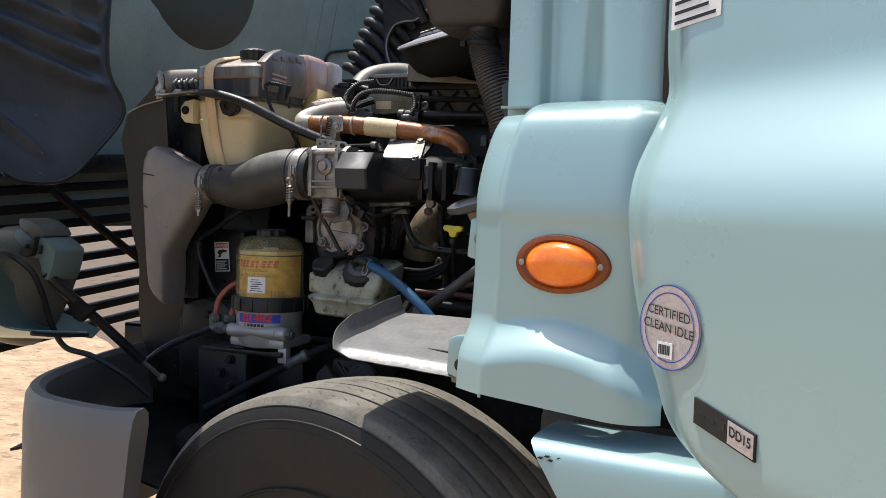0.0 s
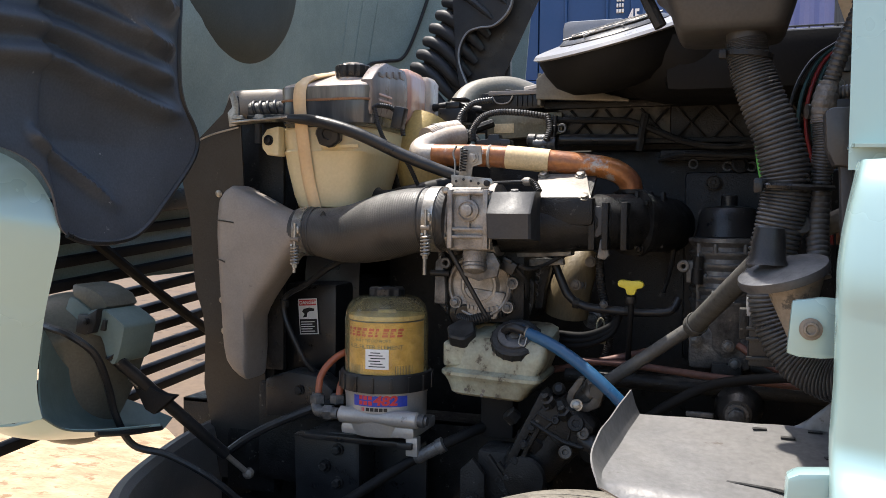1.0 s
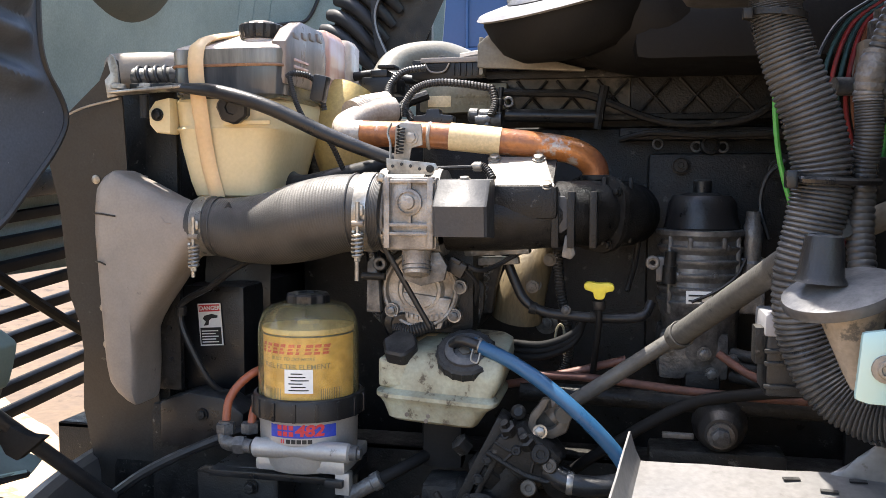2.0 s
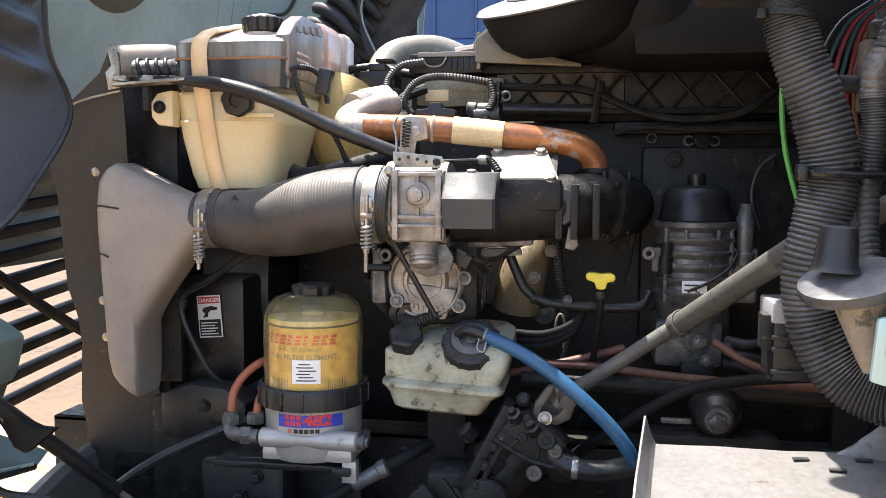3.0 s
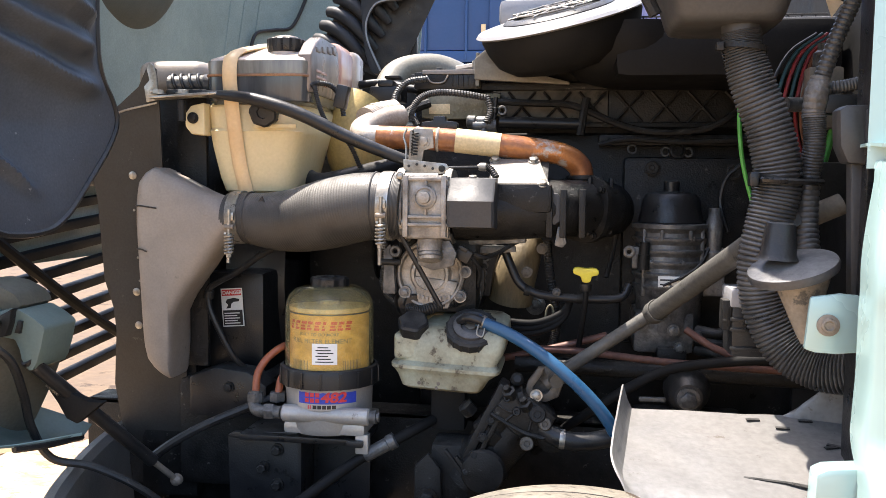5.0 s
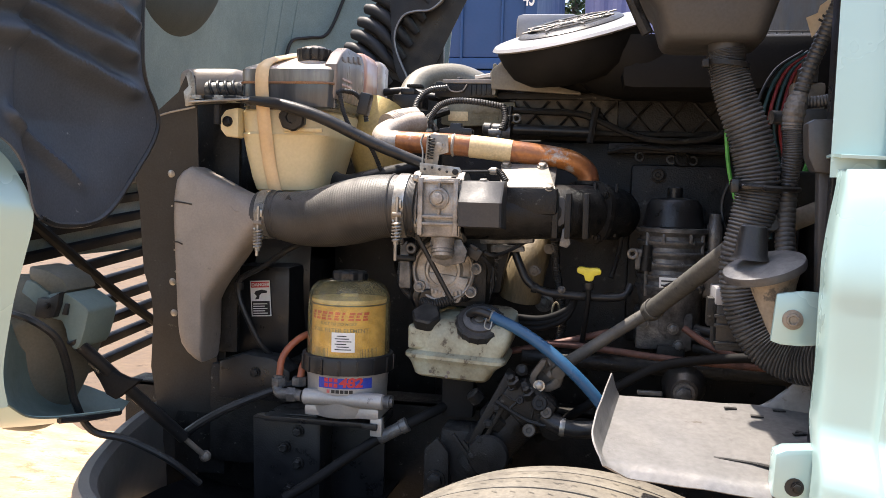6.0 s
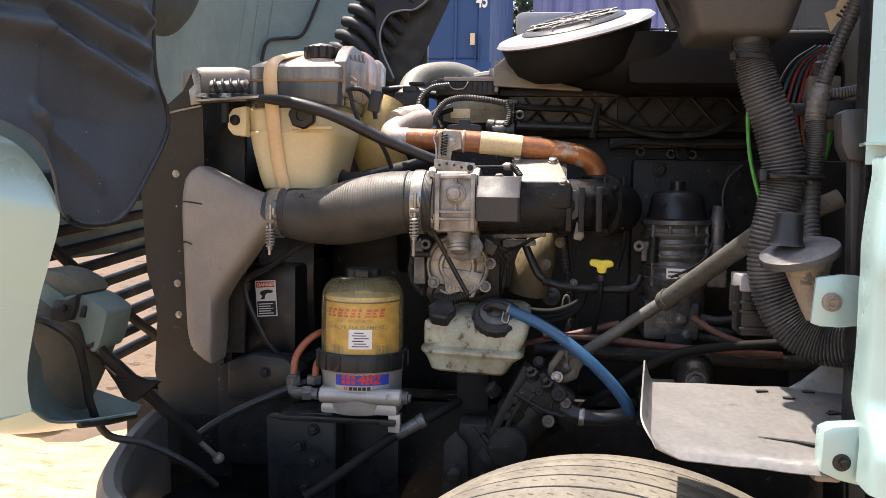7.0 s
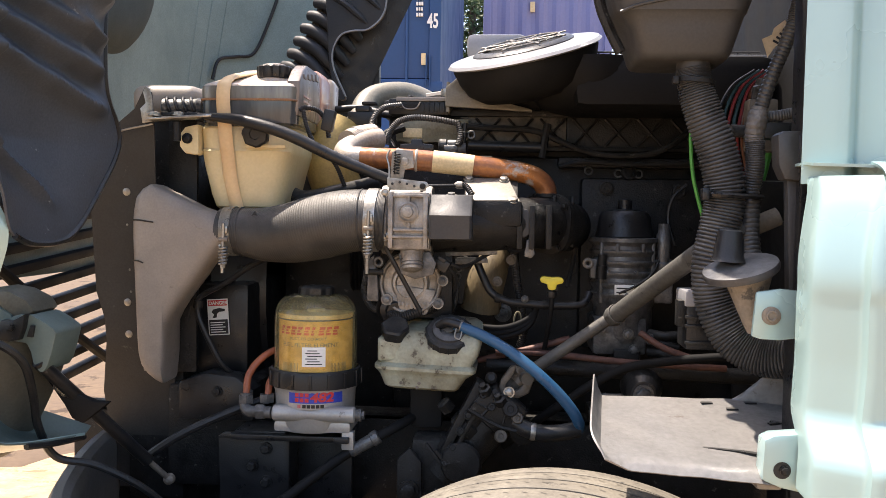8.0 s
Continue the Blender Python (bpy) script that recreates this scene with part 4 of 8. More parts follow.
    part("hinge_latch", slab(B(), [(-1.598, 1.176), (-1.562, 1.160), (-1.526, 1.137), (-1.499, 1.127), (-1.471, 1.126), (-1.503, 1.100), (-1.522, 1.085), (-1.542, 1.094), (-1.557, 1.120)], 1.716, 1.735, 0.004), void, t, "black latch plate")
    part("latch_spring", spring(B(), (-1.572, 1.712, 1.157), (-1.550, 1.712, 1.139), 0.0055, 0.0014, 7), zinc, t, "bright coil spring")
    part("housing_slot", slab(B(), [(-1.590, 1.255), (-1.583, 1.276), (-1.576, 1.275), (-1.580, 1.254)], 1.649, 1.656, 0.001), black, t)
    part("housing_bolt", hexbolt(B(), (-1.612, 1.639, 1.272), (0, -1, 0), 0.005, 0.006), grime, t)
    part("skirt_seal", tube(B(), [(-1.545, 1.77, 1.046), (-1.56, 1.69, 1.054), (-1.575, 1.62, 1.066)], 0.006, 16, 6), rubber, t)
    # grille with its slats
    g = thing("grille", (-2.0, 2.4, 0.75), "black plastic grille with horizontal slats on the tilted hood", "grille")
    for k in range(9):
        z = 1.45 - 0.0565 * k
        bm = B()
        box(bm, (-2.012, 1.80, z - 0.0125), (-1.988, 3.2, z + 0.0125), 0.004, pose(0, 0, 0, 4.5, 8, 0))
        part("slat", bm, void, g)
    part("brace", tube(B(), [(-1.97, 2.05, 1.42), (-1.965, 2.45, 1.18), (-1.96, 2.75, 1.02)], 0.014, 8, 8), void, g)
    part("upper_rail", box(B(), (-2.04, 1.75, 1.49), (-1.96, 3.2, 1.55), 0.01, pose(0, 0, 0, 4.5, 0, 0)), black, g)
    return t


hood()


def near_liner():
    t = thing("wheel_arch_liner", (-1.6, 1.6, 1.43), "large dusty black plastic wheel arch liner hanging from the hood", "liner", "wheel arch liners")
    # edge in y and z, top to bottom round the lower end
    rim = spline([(0, 1.80, 2.25), (0, 1.80, 2.0), (0, 1.788, 1.82), (0, 1.795, 1.71), (0, 1.845, 1.64), (0, 1.835, 1.59), (0, 1.765, 1.52), (0, 1.665, 1.44), (0, 1.56, 1.425), (0, 1.475, 1.445), (0, 1.448, 1.515), (0, 1.40, 1.56), (0, 1.30, 1.585), (0, 1.18, 1.60)], 120)
    ctr = Vector((0, 1.42, 1.95))
    # moulded ridges that sweep down to the rear edge: y and z along each, height, half width
    ridges = [(spline([(0, *p) for p in pts], 60), h, w) for pts, h, w in (
        ([(1.15, 1.70), (1.30, 1.715), (1.40, 1.725), (1.476, 1.728), (1.567, 1.706), (1.709, 1.678), (1.79, 1.672)], 0.020, 0.021),
        ([(1.15, 1.75), (1.30, 1.765), (1.40, 1.775), (1.492, 1.776), (1.584, 1.756), (1.691, 1.740), (1.765, 1.738)], 0.020, 0.021),
        ([(1.2, 1.83), (1.40, 1.835), (1.522, 1.820), (1.619, 1.803), (1.711, 1.793), (1.77, 1.792)], 0.018, 0.019),
        ([(1.2, 1.91), (1.45, 1.895), (1.58, 1.875), (1.70, 1.862), (1.775, 1.86)], 0.018, 0.019),
        ([(1.42, 1.60), (1.47, 1.573), (1.531, 1.537), (1.61, 1.490)], 0.015, 0.017))]

    def height(line, y):
        for a, b in zip(line, line[1:]):
            if a.y <= y <= b.y:
                k = (y - a.y) / (b.y - a.y)
                return a.z + (b.z - a.z) * k
        return None

    def f(u, v):
        p = rim[round(u * 120)]
        q = p.lerp(ctr, v)
        rib = 0.0
        for line, h, w in ridges:
            y = min(max(q.y, line[0].y), line[-1].y)
            z = height(line, y)
            d = math.hypot(q.z - z, q.y - y) if z else 1
            rib = max(rib, 1.3 * h * math.exp(-(d / (0.8 * w)) ** 2) * min(1, (line[-1].y - y) / 0.07 + 0.25))
        dent = 0.003 * noise.noise(Vector((0, q.y * 6, q.z * 6)))
        lean = 0.42 * max(0.0, q.z - 1.60) * min(1.0, v * 2.2)
        return (-1.512 - 0.16 * v ** 1.4 + lean + rib * min(1, v * 9) + dent, q.y, q.z)
    part("shell", sheet(B(), f, 120, 110, 0.004), liner_m, t)
    part("edge_bead", tube(B(), [(p.x - 1.512, p.y, p.z) for p in rim[10:84:4]], 0.0055, 80, 6), rubber, t)


near_liner()


def far_liner():
    t = thing("wheel_arch_liner", (-1.3, 3.2, 1.9), "ribbed black plastic liner of the far wheel arch", "liner", "wheel arch liners")
    part("apron", sheet(B(), lambda u, v: (-1.485 + 0.52 * u * 0.42 + 0.24 * v, 3.05 + 0.05 * v, 1.93 + 0.46 * u - 0.10 * v), 20, 8, 0.005), black, t)
    for k in range(11):
        x, z = -1.515 + 0.0218 * k, 1.925 + 0.0415 * k
        part("rib", tube(B(), [(x, 3.045, z + 0.004), (x + 0.035, 3.030, z - 0.006), (x + 0.08, 3.026, z - 0.036), (x + 0.125, 3.035, z - 0.085), (x + 0.15, 3.05, z - 0.115)], [0.017, 0.0205, 0.0205, 0.018, 0.012], 14, 10), far_rib, t)
    hook = [(-1.27, 1.86), (-1.31, 1.95), (-1.315, 2.01), (-1.29, 2.06), (-1.25, 2.075), (-1.20, 2.08), (-1.155, 2.12), (-1.14, 2.18), (-1.15, 2.3), (-1.22, 2.36), (-1.32, 2.33), (-1.34, 2.2), (-1.335, 2.1), (-1.325, 1.95), (-1.30, 1.86)]
    part("flap", slab(B(), hook, 2.99, 3.02, 0.006, smooth=3), far_rib, t)
    part("flap_edge", tube(B(), [(x, 2.988, z) for x, z in hook[:9]], 0.0032, 40, 6), disc_m, t, "pale worn edge")
    for k in range(4):
        x, z = -1.33 + 0.045 * k, 2.16 + 0.045 * k
        part("flap_rib", tube(B(), [(x, 2.992, z + 0.03), (x + 0.05, 2.984, z + 0.005), (x + 0.10, 2.985, z - 0.035), (x + 0.125, 2.992, z - 0.06)], [0.006, 0.011, 0.010, 0.005], 12, 8), far_rib, t)
    part("back_panel", box(B(), (-1.40, 3.12, 1.75), (-1.178, 3.15, 2.4), 0.01), black, t)


far_liner()


def strut():
    t = thing("hood_strut", (-1.45, 1.9, 0.93), "black gas strut between hood and chassis", "strut")
    part("cylinder", rod(B(), (-1.575, 1.66, 1.21), (-1.463, 1.875, 0.972), 0.0125, 14), black, t)
    part("rod", rod(B(), (-1.463, 1.875, 0.972), (-1.44, 1.92, 0.924), 0.006, 10), tan_metal, t, "rusty rod end")
    part("ball_joint", lathe(B(), [(0.004, -0.012), (0.011, -0.006), (0.012, 0.004), (0.006, 0.012)], (-1.438, 1.924, 0.920), (0, 1, 0), 12), tan_metal, t)
    c = thing("headlight_cable", (-1.5, 1.75, 0.96), "black wiring cable drooping from the headlight", "cable")
    part("sheath", tube(B(), [(-1.72, 1.63, 1.265), (-1.66, 1.60, 1.262), (-1.614, 1.60, 1.250), (-1.585, 1.63, 1.212), (-1.590, 1.67, 1.145), (-1.597, 1.70, 1.080), (-1.580, 1.73, 1.017), (-1.52, 1.76, 0.995), (-1.453, 1.80, 0.947), (-1.408, 1.84, 0.891)], 0.0075, 60, 8), rubber, c)


strut()

# ---- radiator and its air duct ----


def radiator():
    t = thing("radiator", (-1.5, 2.4, 0.8), "dusty radiator pack with steel side plate and pale top tank", "radiator")
    part("core", box(B(), (-1.60, 2.09, 0.82), (-1.47, 3.0, 1.70), 0.01), grime, t)
    part("top_tank", box(B(), (-1.575, 2.04, 1.705), (-1.425, 2.98, 1.772), 0.030, pose(0, 0, 0, 1.5, 0, 0), 4), duct_m, t, "pale dusty top tank")
    pl = part("side_plate", slab(B(), [(-1.628, 0.84), (-1.640, 0.95), (-1.652, 1.07), (-1.638, 1.19), (-1.640, 1.24), (-1.655, 1.30), (-1.655, 1.47), (-1.668, 1.56), (-1.640, 1.625), (-1.545, 1.700), (-1.520, 1.745), (-1.505, 1.735), (-1.503, 1.66), (-1.506, 1.54), (-1.500, 1.30), (-1.485, 1.11), (-1.476, 0.84)], 2.018, 2.022, 0.0, 0.13, 1.52), plate_m, t, "dark steel side plate with rivets")
    for x, z in ((-1.572, 1.522), (-1.584, 1.276), (-1.585, 1.203)):
        y = 2.018 + 0.13 * (1.52 - z)
        part("rivet", lathe(B(), [(0.0085, 0), (0.0085, 0.0015), (0.005, 0.003), (0.002, 0.0032)], (x, y, z), (0, -1, -0.13), 14), zinc, pl)
    for z in (1.45, 1.35, 1.30):
        part("pop_rivet", lathe(B(), [(0.0028, 0), (0.002, 0.002)], (-1.575, 2.018 + 0.13 * (1.52 - z), z), (0, -1, 0), 8), zinc, pl)
    part("slit", box(B(), (-1.645, 2.013, 1.6325), (-1.512, 2.0165, 1.6355), 0, pose(0, 0, 0, 0, -19, 0)), black, pl)
    # hooked steel tab on the upper corner
    part("corner_tab", slab(B(), [(-1.523, 1.668), (-1.528, 1.70), (-1.516, 1.712), (-1.522, 1.735), (-1.517, 1.748), (-1.508, 1.742), (-1.503, 1.725), (-1.500, 1.70), (-1.500, 1.672)], 1.984, 1.990, 0.002), zinc, t)
    part("tab_bolt", hexbolt(B(), (-1.508, 1.983, 1.69), (0, -1, 0), 0.005, 0.004), zinc, t)
    # finned mount behind the tab
    m = part("mount_sleeve", lathe(B(), [(0.012, 0), (0.019, 0.004), (0.0195, 0.012), (0.0175, 0.016), (0.0175, 0.078), (0.0195, 0.082), (0.014, 0.09)], (-1.497, 2.03, 1.708), (1, 0, 0.02), 24), alu_dark, t, "dusty steel mount sleeve")
    for k in range(4):
        part("hoop", torus(B(), (-1.479 + 0.018 * k, 2.03, 1.7085), (1, 0.1, 0.35), 0.0205, 0.0035, 20, 8), black, m)
    part("saddle", box(B(), (-1.492, 2.005, 1.683), (-1.405, 2.06, 1.696), 0.004), black, m)
    part("tab_wire", tube(B(), [(-1.622, 1.985, 1.632), (-1.57, 1.985, 1.652), (-1.50, 1.985, 1.667)], 0.0022, 10, 6), steel, t)
    part("upright", box(B(), (-1.495, 2.06, 1.12), (-1.43, 2.075, 1.70), 0.004), grime, t)
    for x, z in ((-1.462, 1.62), (-1.45, 1.50), (-1.452, 1.24), (-1.45, 1.18)):
        part("hole", lathe(B(), [(0.005, 0), (0.005, 0.002)], (x, 2.059, z), (0, -1, 0), 10), black, t)
    s = thing("fan_shroud", (-1.35, 2.4, 0.9), "black plastic fan shroud behind the radiator", "shroud")
    part("side_box", box(B(), (-1.47, 2.138, 1.06), (-1.335, 2.5, 1.315), 0.015), black, s)
    part("ring", lathe(B(), [(0.44, 0), (0.40, 0.05), (0.39, 0.12), (0.385, 0.12), (0.39, 0.05), (0.43, 0)], (-1.44, 2.62, 1.28), (1, 0, 0), 48), black, s)
    part("lower_box", box(B(), (-1.50, 2.06, 0.86), (-1.30, 2.3, 1.095), 0.02), grime, s)
    part("cover", slab(B(), [(-1.46, 1.105), (-1.40, 1.125), (-1.33, 1.118), (-1.29, 1.09), (-1.29, 1.02), (-1.46, 1.02)], 2.03, 2.10, 0.008), black, s)
    part("bolt", hexbolt(B(), (-1.372, 2.028, 1.085), (0, -1, 0), 0.009, 0.008), grime, s)
    # warning label
    l = thing("warning_label", (-1.42, 2.146, 1.235), "small red, white and black danger label on the shroud", "label")
    M = Matrix.Translation((-1.4045, 2.132, 1.237)) @ pose(0, 0, 0, 0, -4, 0)

    def flat(lo, hi, y, m, n="panel", par=None):
        return part(n, slab(B(), [(lo[0], lo[1]), (hi[0], lo[1]), (hi[0], hi[1]), (lo[0], hi[1])], y, y + 0.001, M=M), m, par or l)
    bk = flat((-0.0245, -0.042), (0.0245, 0.042), 0, white_lab, "backing")
    flat((-0.022, 0.026), (0.022, 0.0395), -0.0012, red_lab, "red_band", bk)
    flat((-0.022, -0.0395), (0.022, -0.006), -0.0012, black_lab, "black_field", bk)
    part("lettering", lettering(B(), "DANGER", 0.011, M @ Matrix.Translation((0.002, -0.0025, 0.0325)) @ pose(0, 0, 0, 90, 0, 0), bold=0.0003), white_lab, bk)
    part("pictogram", slab(B(), [(-0.014, -0.002), (-0.009, 0.006), (-0.015, 0.012), (-0.011, 0.018), (0.004, 0.021), (0.017, 0.018), (0.016, 0.013), (0.003, 0.012), (-0.002, 0.008), (-0.004, -0.001)], -0.0012, -0.0002, M=M), black_lab, bk)
    for k in range(5):
        flat((-0.019, -0.0135 - 0.0055 * k), (0.016 - 0.006 * (k % 2), -0.0115 - 0.0055 * k), -0.0022, white_lab, "print_bar", bk)
    # loose hose along the shroud
    h = thing("overflow_hose", (-1.45, 2.1, 1.1), "thin dusty grey hose along the shroud", "hose")
    part("tube", tube(B(), [(-1.25, 2.10, 1.395), (-1.306, 2.05, 1.362), (-1.359, 2.05, 1.325), (-1.417, 2.05, 1.292), (-1.424, 2.05, 1.262), (-1.411, 2.05, 1.221), (-1.376, 2.06, 1.147), (-1.35, 2.08, 1.11)], 0.0065, 40, 8), rubber, h)
    part("clip", lathe(B(), [(0.011, -0.008), (0.011, 0.008)], (-1.423, 2.05, 1.275), (0.1, 0, 1), 12), grime, h)


radiator()


def charge_duct():
    t = thing("charge_air_duct", (-1.45, 1.98, 1.12), "dusty grey-brown cast charge air duct on the radiator", "duct")
    #        x,      low,   high,  half depth
    S = [(-1.523, 1.20, 1.46, 0.030), (-1.520, 1.165, 1.491, 0.042), (-1.514, 1.147, 1.514, 0.048), (-1.502, 1.131, 1.529, 0.051), (-1.486, 1.118, 1.538, 0.053), (-1.474, 1.111, 1.534, 0.053), (-1.469, 1.112, 1.531, 0.053), (-1.464, 1.150, 1.528, 0.053), (-1.460, 1.232, 1.526, 0.053), (-1.445, 1.262, 1.520, 0.053), (-1.429, 1.286, 1.513, 0.053), (-1.408, 1.313, 1.503, 0.053), (-1.387, 1.339, 1.493, 0.052), (-1.370, 1.362, 1.487, 0.050), (-1.357, 1.376, 1.483, 0.049), (-1.342, 1.386, 1.481, 0.0475), (-1.325, 1.389, 1.480, 0.0465)]
    rings = []
    for k, (x, lo, hi, d) in enumerate(S):
        e = 2.0 + 7.0 * max(0.0, 1 - k / (len(S) - 2)) ** 0.8
        c, h = (lo + hi) / 2, (hi - lo) / 2
        ring = []
        for i in range(56):
            a = 2 * math.pi * i / 56
            ca, sa = math.cos(a), math.sin(a)
            q = d * abs(ca) ** (2 / e) * (1 if ca > 0 else -1)
            z = c + h * abs(sa) ** (2 / e) * (1 if sa > 0 else -1)
            ring.append(Vector((x, 1.975 + 0.10 * max(0.0, 1.42 - z) + q, z)))
        rings.append(ring)
    part("casting", skin(B(), rings), duct_m, t)
    for z, w in ((1.462, 0.045), (1.377, 0.024)):
        part("seam", tube(B(), [(-1.520, 1.932, z), (-1.505, 1.9225, z), (-1.518 + w, 1.9215, z - 0.004)], 0.0017, 8, 6), plate_m, t)
    part("cast_mark", tube(B(), [(-1.395, 1.926, 1.458), (-1.385, 1.924, 1.455), (-1.38, 1.924, 1.448), (-1.37, 1.925, 1.447)], 0.0010, 10, 6), duct_m, t)
    part("rear_flange", box(B(), (-1.528, 2.0, 1.13), (-1.47, 2.03, 1.53), 0.006), duct_m, t)


charge_duct()


def clamp(name, c, axis, r, drop):
    """T-bolt hose clamp with its spring hanging below."""
    t = thing(name, c, "bright steel T-bolt hose clamp with a coil spring", "hose clamp", "hose clamps")
    a = Vector(axis).normalized()
    C = Vector(c)
    part("band", lathe(B(), [(r, -0.011), (r + 0.002, -0.011), (r + 0.0025, 0), (r + 0.002, 0.011), (r, 0.011)], C, a, 40), zinc, t)
    f = C + Vector((0, -r - 0.004, 0))
    part("loop", box(B(), f + Vector((-0.008, -0.004, -0.004)), f + Vector((0.008, 0.006, 0.012)), 0.003), zinc, t)
    p0, p1 = f + Vector((0.0, -0.005, 0.018)), f + Vector((-0.002, -0.004, -drop))
    part("t_bolt", rod(B(), p0, p1, 0.0035, 10), zinc, t)
    part("trunnion", rod(B(), f + Vector((-0.009, -0.005, -0.016)), f + Vector((0.009, -0.005, -0.016)), 0.005, 10), tan_metal, t)
    part("spring", spring(B(), f + Vector((0, -0.005, -0.028)), f + Vector((-0.001, -0.004, -0.066)), 0.008, 0.0024, 6), zinc, t)
    part("nut", hexbolt(B(), f + Vector((-0.001, -0.004, -0.066)), (0, 0, -1), 0.0055, 0.009), zinc, t)


def charge_hose():
    t = thing("charge_air_hose", (-1.17, 1.94, 1.38), "thick black reinforced rubber charge air hose", "hose")
    pts = [(-1.345, 1.975, 1.441), (-1.30, 1.972, 1.440), (-1.245, 1.966, 1.436), (-1.19, 1.955, 1.440), (-1.13, 1.94, 1.453), (-1.07, 1.93, 1.466), (-1.02, 1.925, 1.470), (-0.985, 1.925, 1.469)]
    part("wall", tube(B(), pts, [0.048, 0.050, 0.057, 0.0625, 0.0665, 0.0645, 0.0615, 0.061], 96, 40, 0.00035, 0.0042), hose_m, t, angle=60)
    for x, y, z, r in ((-1.298, 1.972, 1.440, 0.0515), (-1.035, 1.926, 1.469, 0.0635)):
        part("end_bead", torus(B(), (x, y, z), (1, -0.05, 0.02), r, 0.0016, 40, 6), hose_m, t)
    part("moulded_arrow", slab(B(), [(-1.262, 1.474), (-1.255, 1.484), (-1.25, 1.474), (-1.254, 1.476), (-1.257, 1.476)], 1.9085, 1.9150, 0), black, t)
    clamp("hose_clamp", (-1.322, 1.974, 1.441), (1, -0.05, 0.05), 0.0505, 0.085)
    clamp("hose_clamp", (-1.012, 1.925, 1.470), (1, -0.03, -0.03), 0.0625, 0.105)


charge_hose()

# ---- coolant tank ----


def coolant_tank():
    t = thing("coolant_tank", (-1.30, 2.1, 1.48), "aged two-part coolant expansion tank with smoky top and cream base", "tank")

    def loft(S, e=5.0, n=40):
        rings = []
        for z, x0, x1, y0, y1 in S:
            ring = []
            for i in range(n):
                a = 2 * math.pi * i / n
                ca, sa = math.cos(a), math.sin(a)
                ring.append(Vector(((x0 + x1) / 2 + (x1 - x0) / 2 * abs(ca) ** (2 / e) * (1 if ca > 0 else -1), (y0 + y1) / 2 + (y1 - y0) / 2 * abs(sa) ** (2 / e) * (1 if sa > 0 else -1), z)))
            rings.append(ring)
        return skin(B(), rings)
    lower = part("lower_tank", loft([(1.488, -1.375, -1.235, 2.02, 2.2), (1.494, -1.381, -1.228, 2.010, 2.21), (1.52, -1.390, -1.222, 2.004, 2.22), (1.58, -1.405, -1.212, 1.996, 2.25), (1.606, -1.410, -1.205, 1.992, 2.28), (1.612, -1.413, -1.203, 1.989, 2.28), (1.618, -1.410, -1.204, 1.993, 2.28), (1.66, -1.415, -1.200, 1.990, 2.3), (1.668, -1.41, -1.205, 1.995, 2.3)]), cream, t, "cream plastic lower tank")
    lug = part("lug", slab(B(), [(-1.40, 1.602), (-1.43, 1.605), (-1.442, 1.62), (-1.443, 1.645), (-1.43, 1.662), (-1.40, 1.668)], 1.985, 2.02, 0.006), cream, lower)
    part("bolt", hexbolt(B(), (-1.424, 1.984, 1.637), (0, -1, 0), 0.0085, 0.008), grime, lug)
    part("seam", box(B(), (-1.30, 1.986, 1.618), (-1.212, 1.994, 1.626), 0.002), cream, lower)
    up = part("upper_tank", loft([(1.664, -1.392, -1.202, 1.992, 2.20), (1.671, -1.398, -1.192, 1.984, 2.22), (1.695, -1.400, -1.190, 1.981, 2.22), (1.7185, -1.400, -1.189, 1.981, 2.22)], 9), tank_dark, t, "smoky upper tank part full of dark fluid")
    part("fluid_line", loft([(1.7180, -1.402, -1.187, 1.979, 2.22), (1.7205, -1.403, -1.186, 1.978, 2.22), (1.7230, -1.402, -1.187, 1.979, 2.22)], 9), amber_seam, up, "amber stain line")
    part("upper_band", loft([(1.7225, -1.400, -1.189, 1.981, 2.22), (1.742, -1.401, -1.188, 1.980, 2.22), (1.749, -1.400, -1.189, 1.981, 2.22)], 9), tank_grey, up, "grey translucent band")
    part("shoulder", loft([(1.749, -1.400, -1.189, 1.981, 2.22), (1.754, -1.398, -1.190, 1.984, 2.22), (1.758, -1.392, -1.193, 1.994, 2.22), (1.764, -1.384, -1.196, 2.012, 2.22), (1.782, -1.365, -1.20, 2.055, 2.22), (1.800, -1.34, -1.205, 2.10, 2.22), (1.806, -1.32, -1.215, 2.13, 2.20)], 7), tank_white, up, "milky white shoulder")
    part("side_wall", loft([(1.690, -1.215, -1.1875, 2.000, 2.20), (1.700, -1.215, -1.1845, 1.996, 2.205), (1.762, -1.215, -1.1840, 1.998, 2.205), (1.790, -1.215, -1.1855, 2.035, 2.205), (1.808, -1.215, -1.190, 2.08, 2.20)], 10), tank_side, up, "pinkish translucent side wall")
    sd = part("rear_chamber", loft([(1.690, -1.37, -1.195, 2.212, 2.33), (1.705, -1.385, -1.187, 2.207, 2.34), (1.800, -1.385, -1.185, 2.207, 2.34), (1.816, -1.375, -1.192, 2.215, 2.33), (1.821, -1.36, -1.20, 2.23, 2.32)], 8), tank_red, t, "red-stained translucent rear of the tank")
    part("end_lobe", loft([(1.70, -1.32, -1.19, 2.335, 2.41), (1.72, -1.325, -1.182, 2.335, 2.42), (1.805, -1.325, -1.180, 2.335, 2.42), (1.818, -1.32, -1.188, 2.34, 2.41)], 6), tank_white, sd)
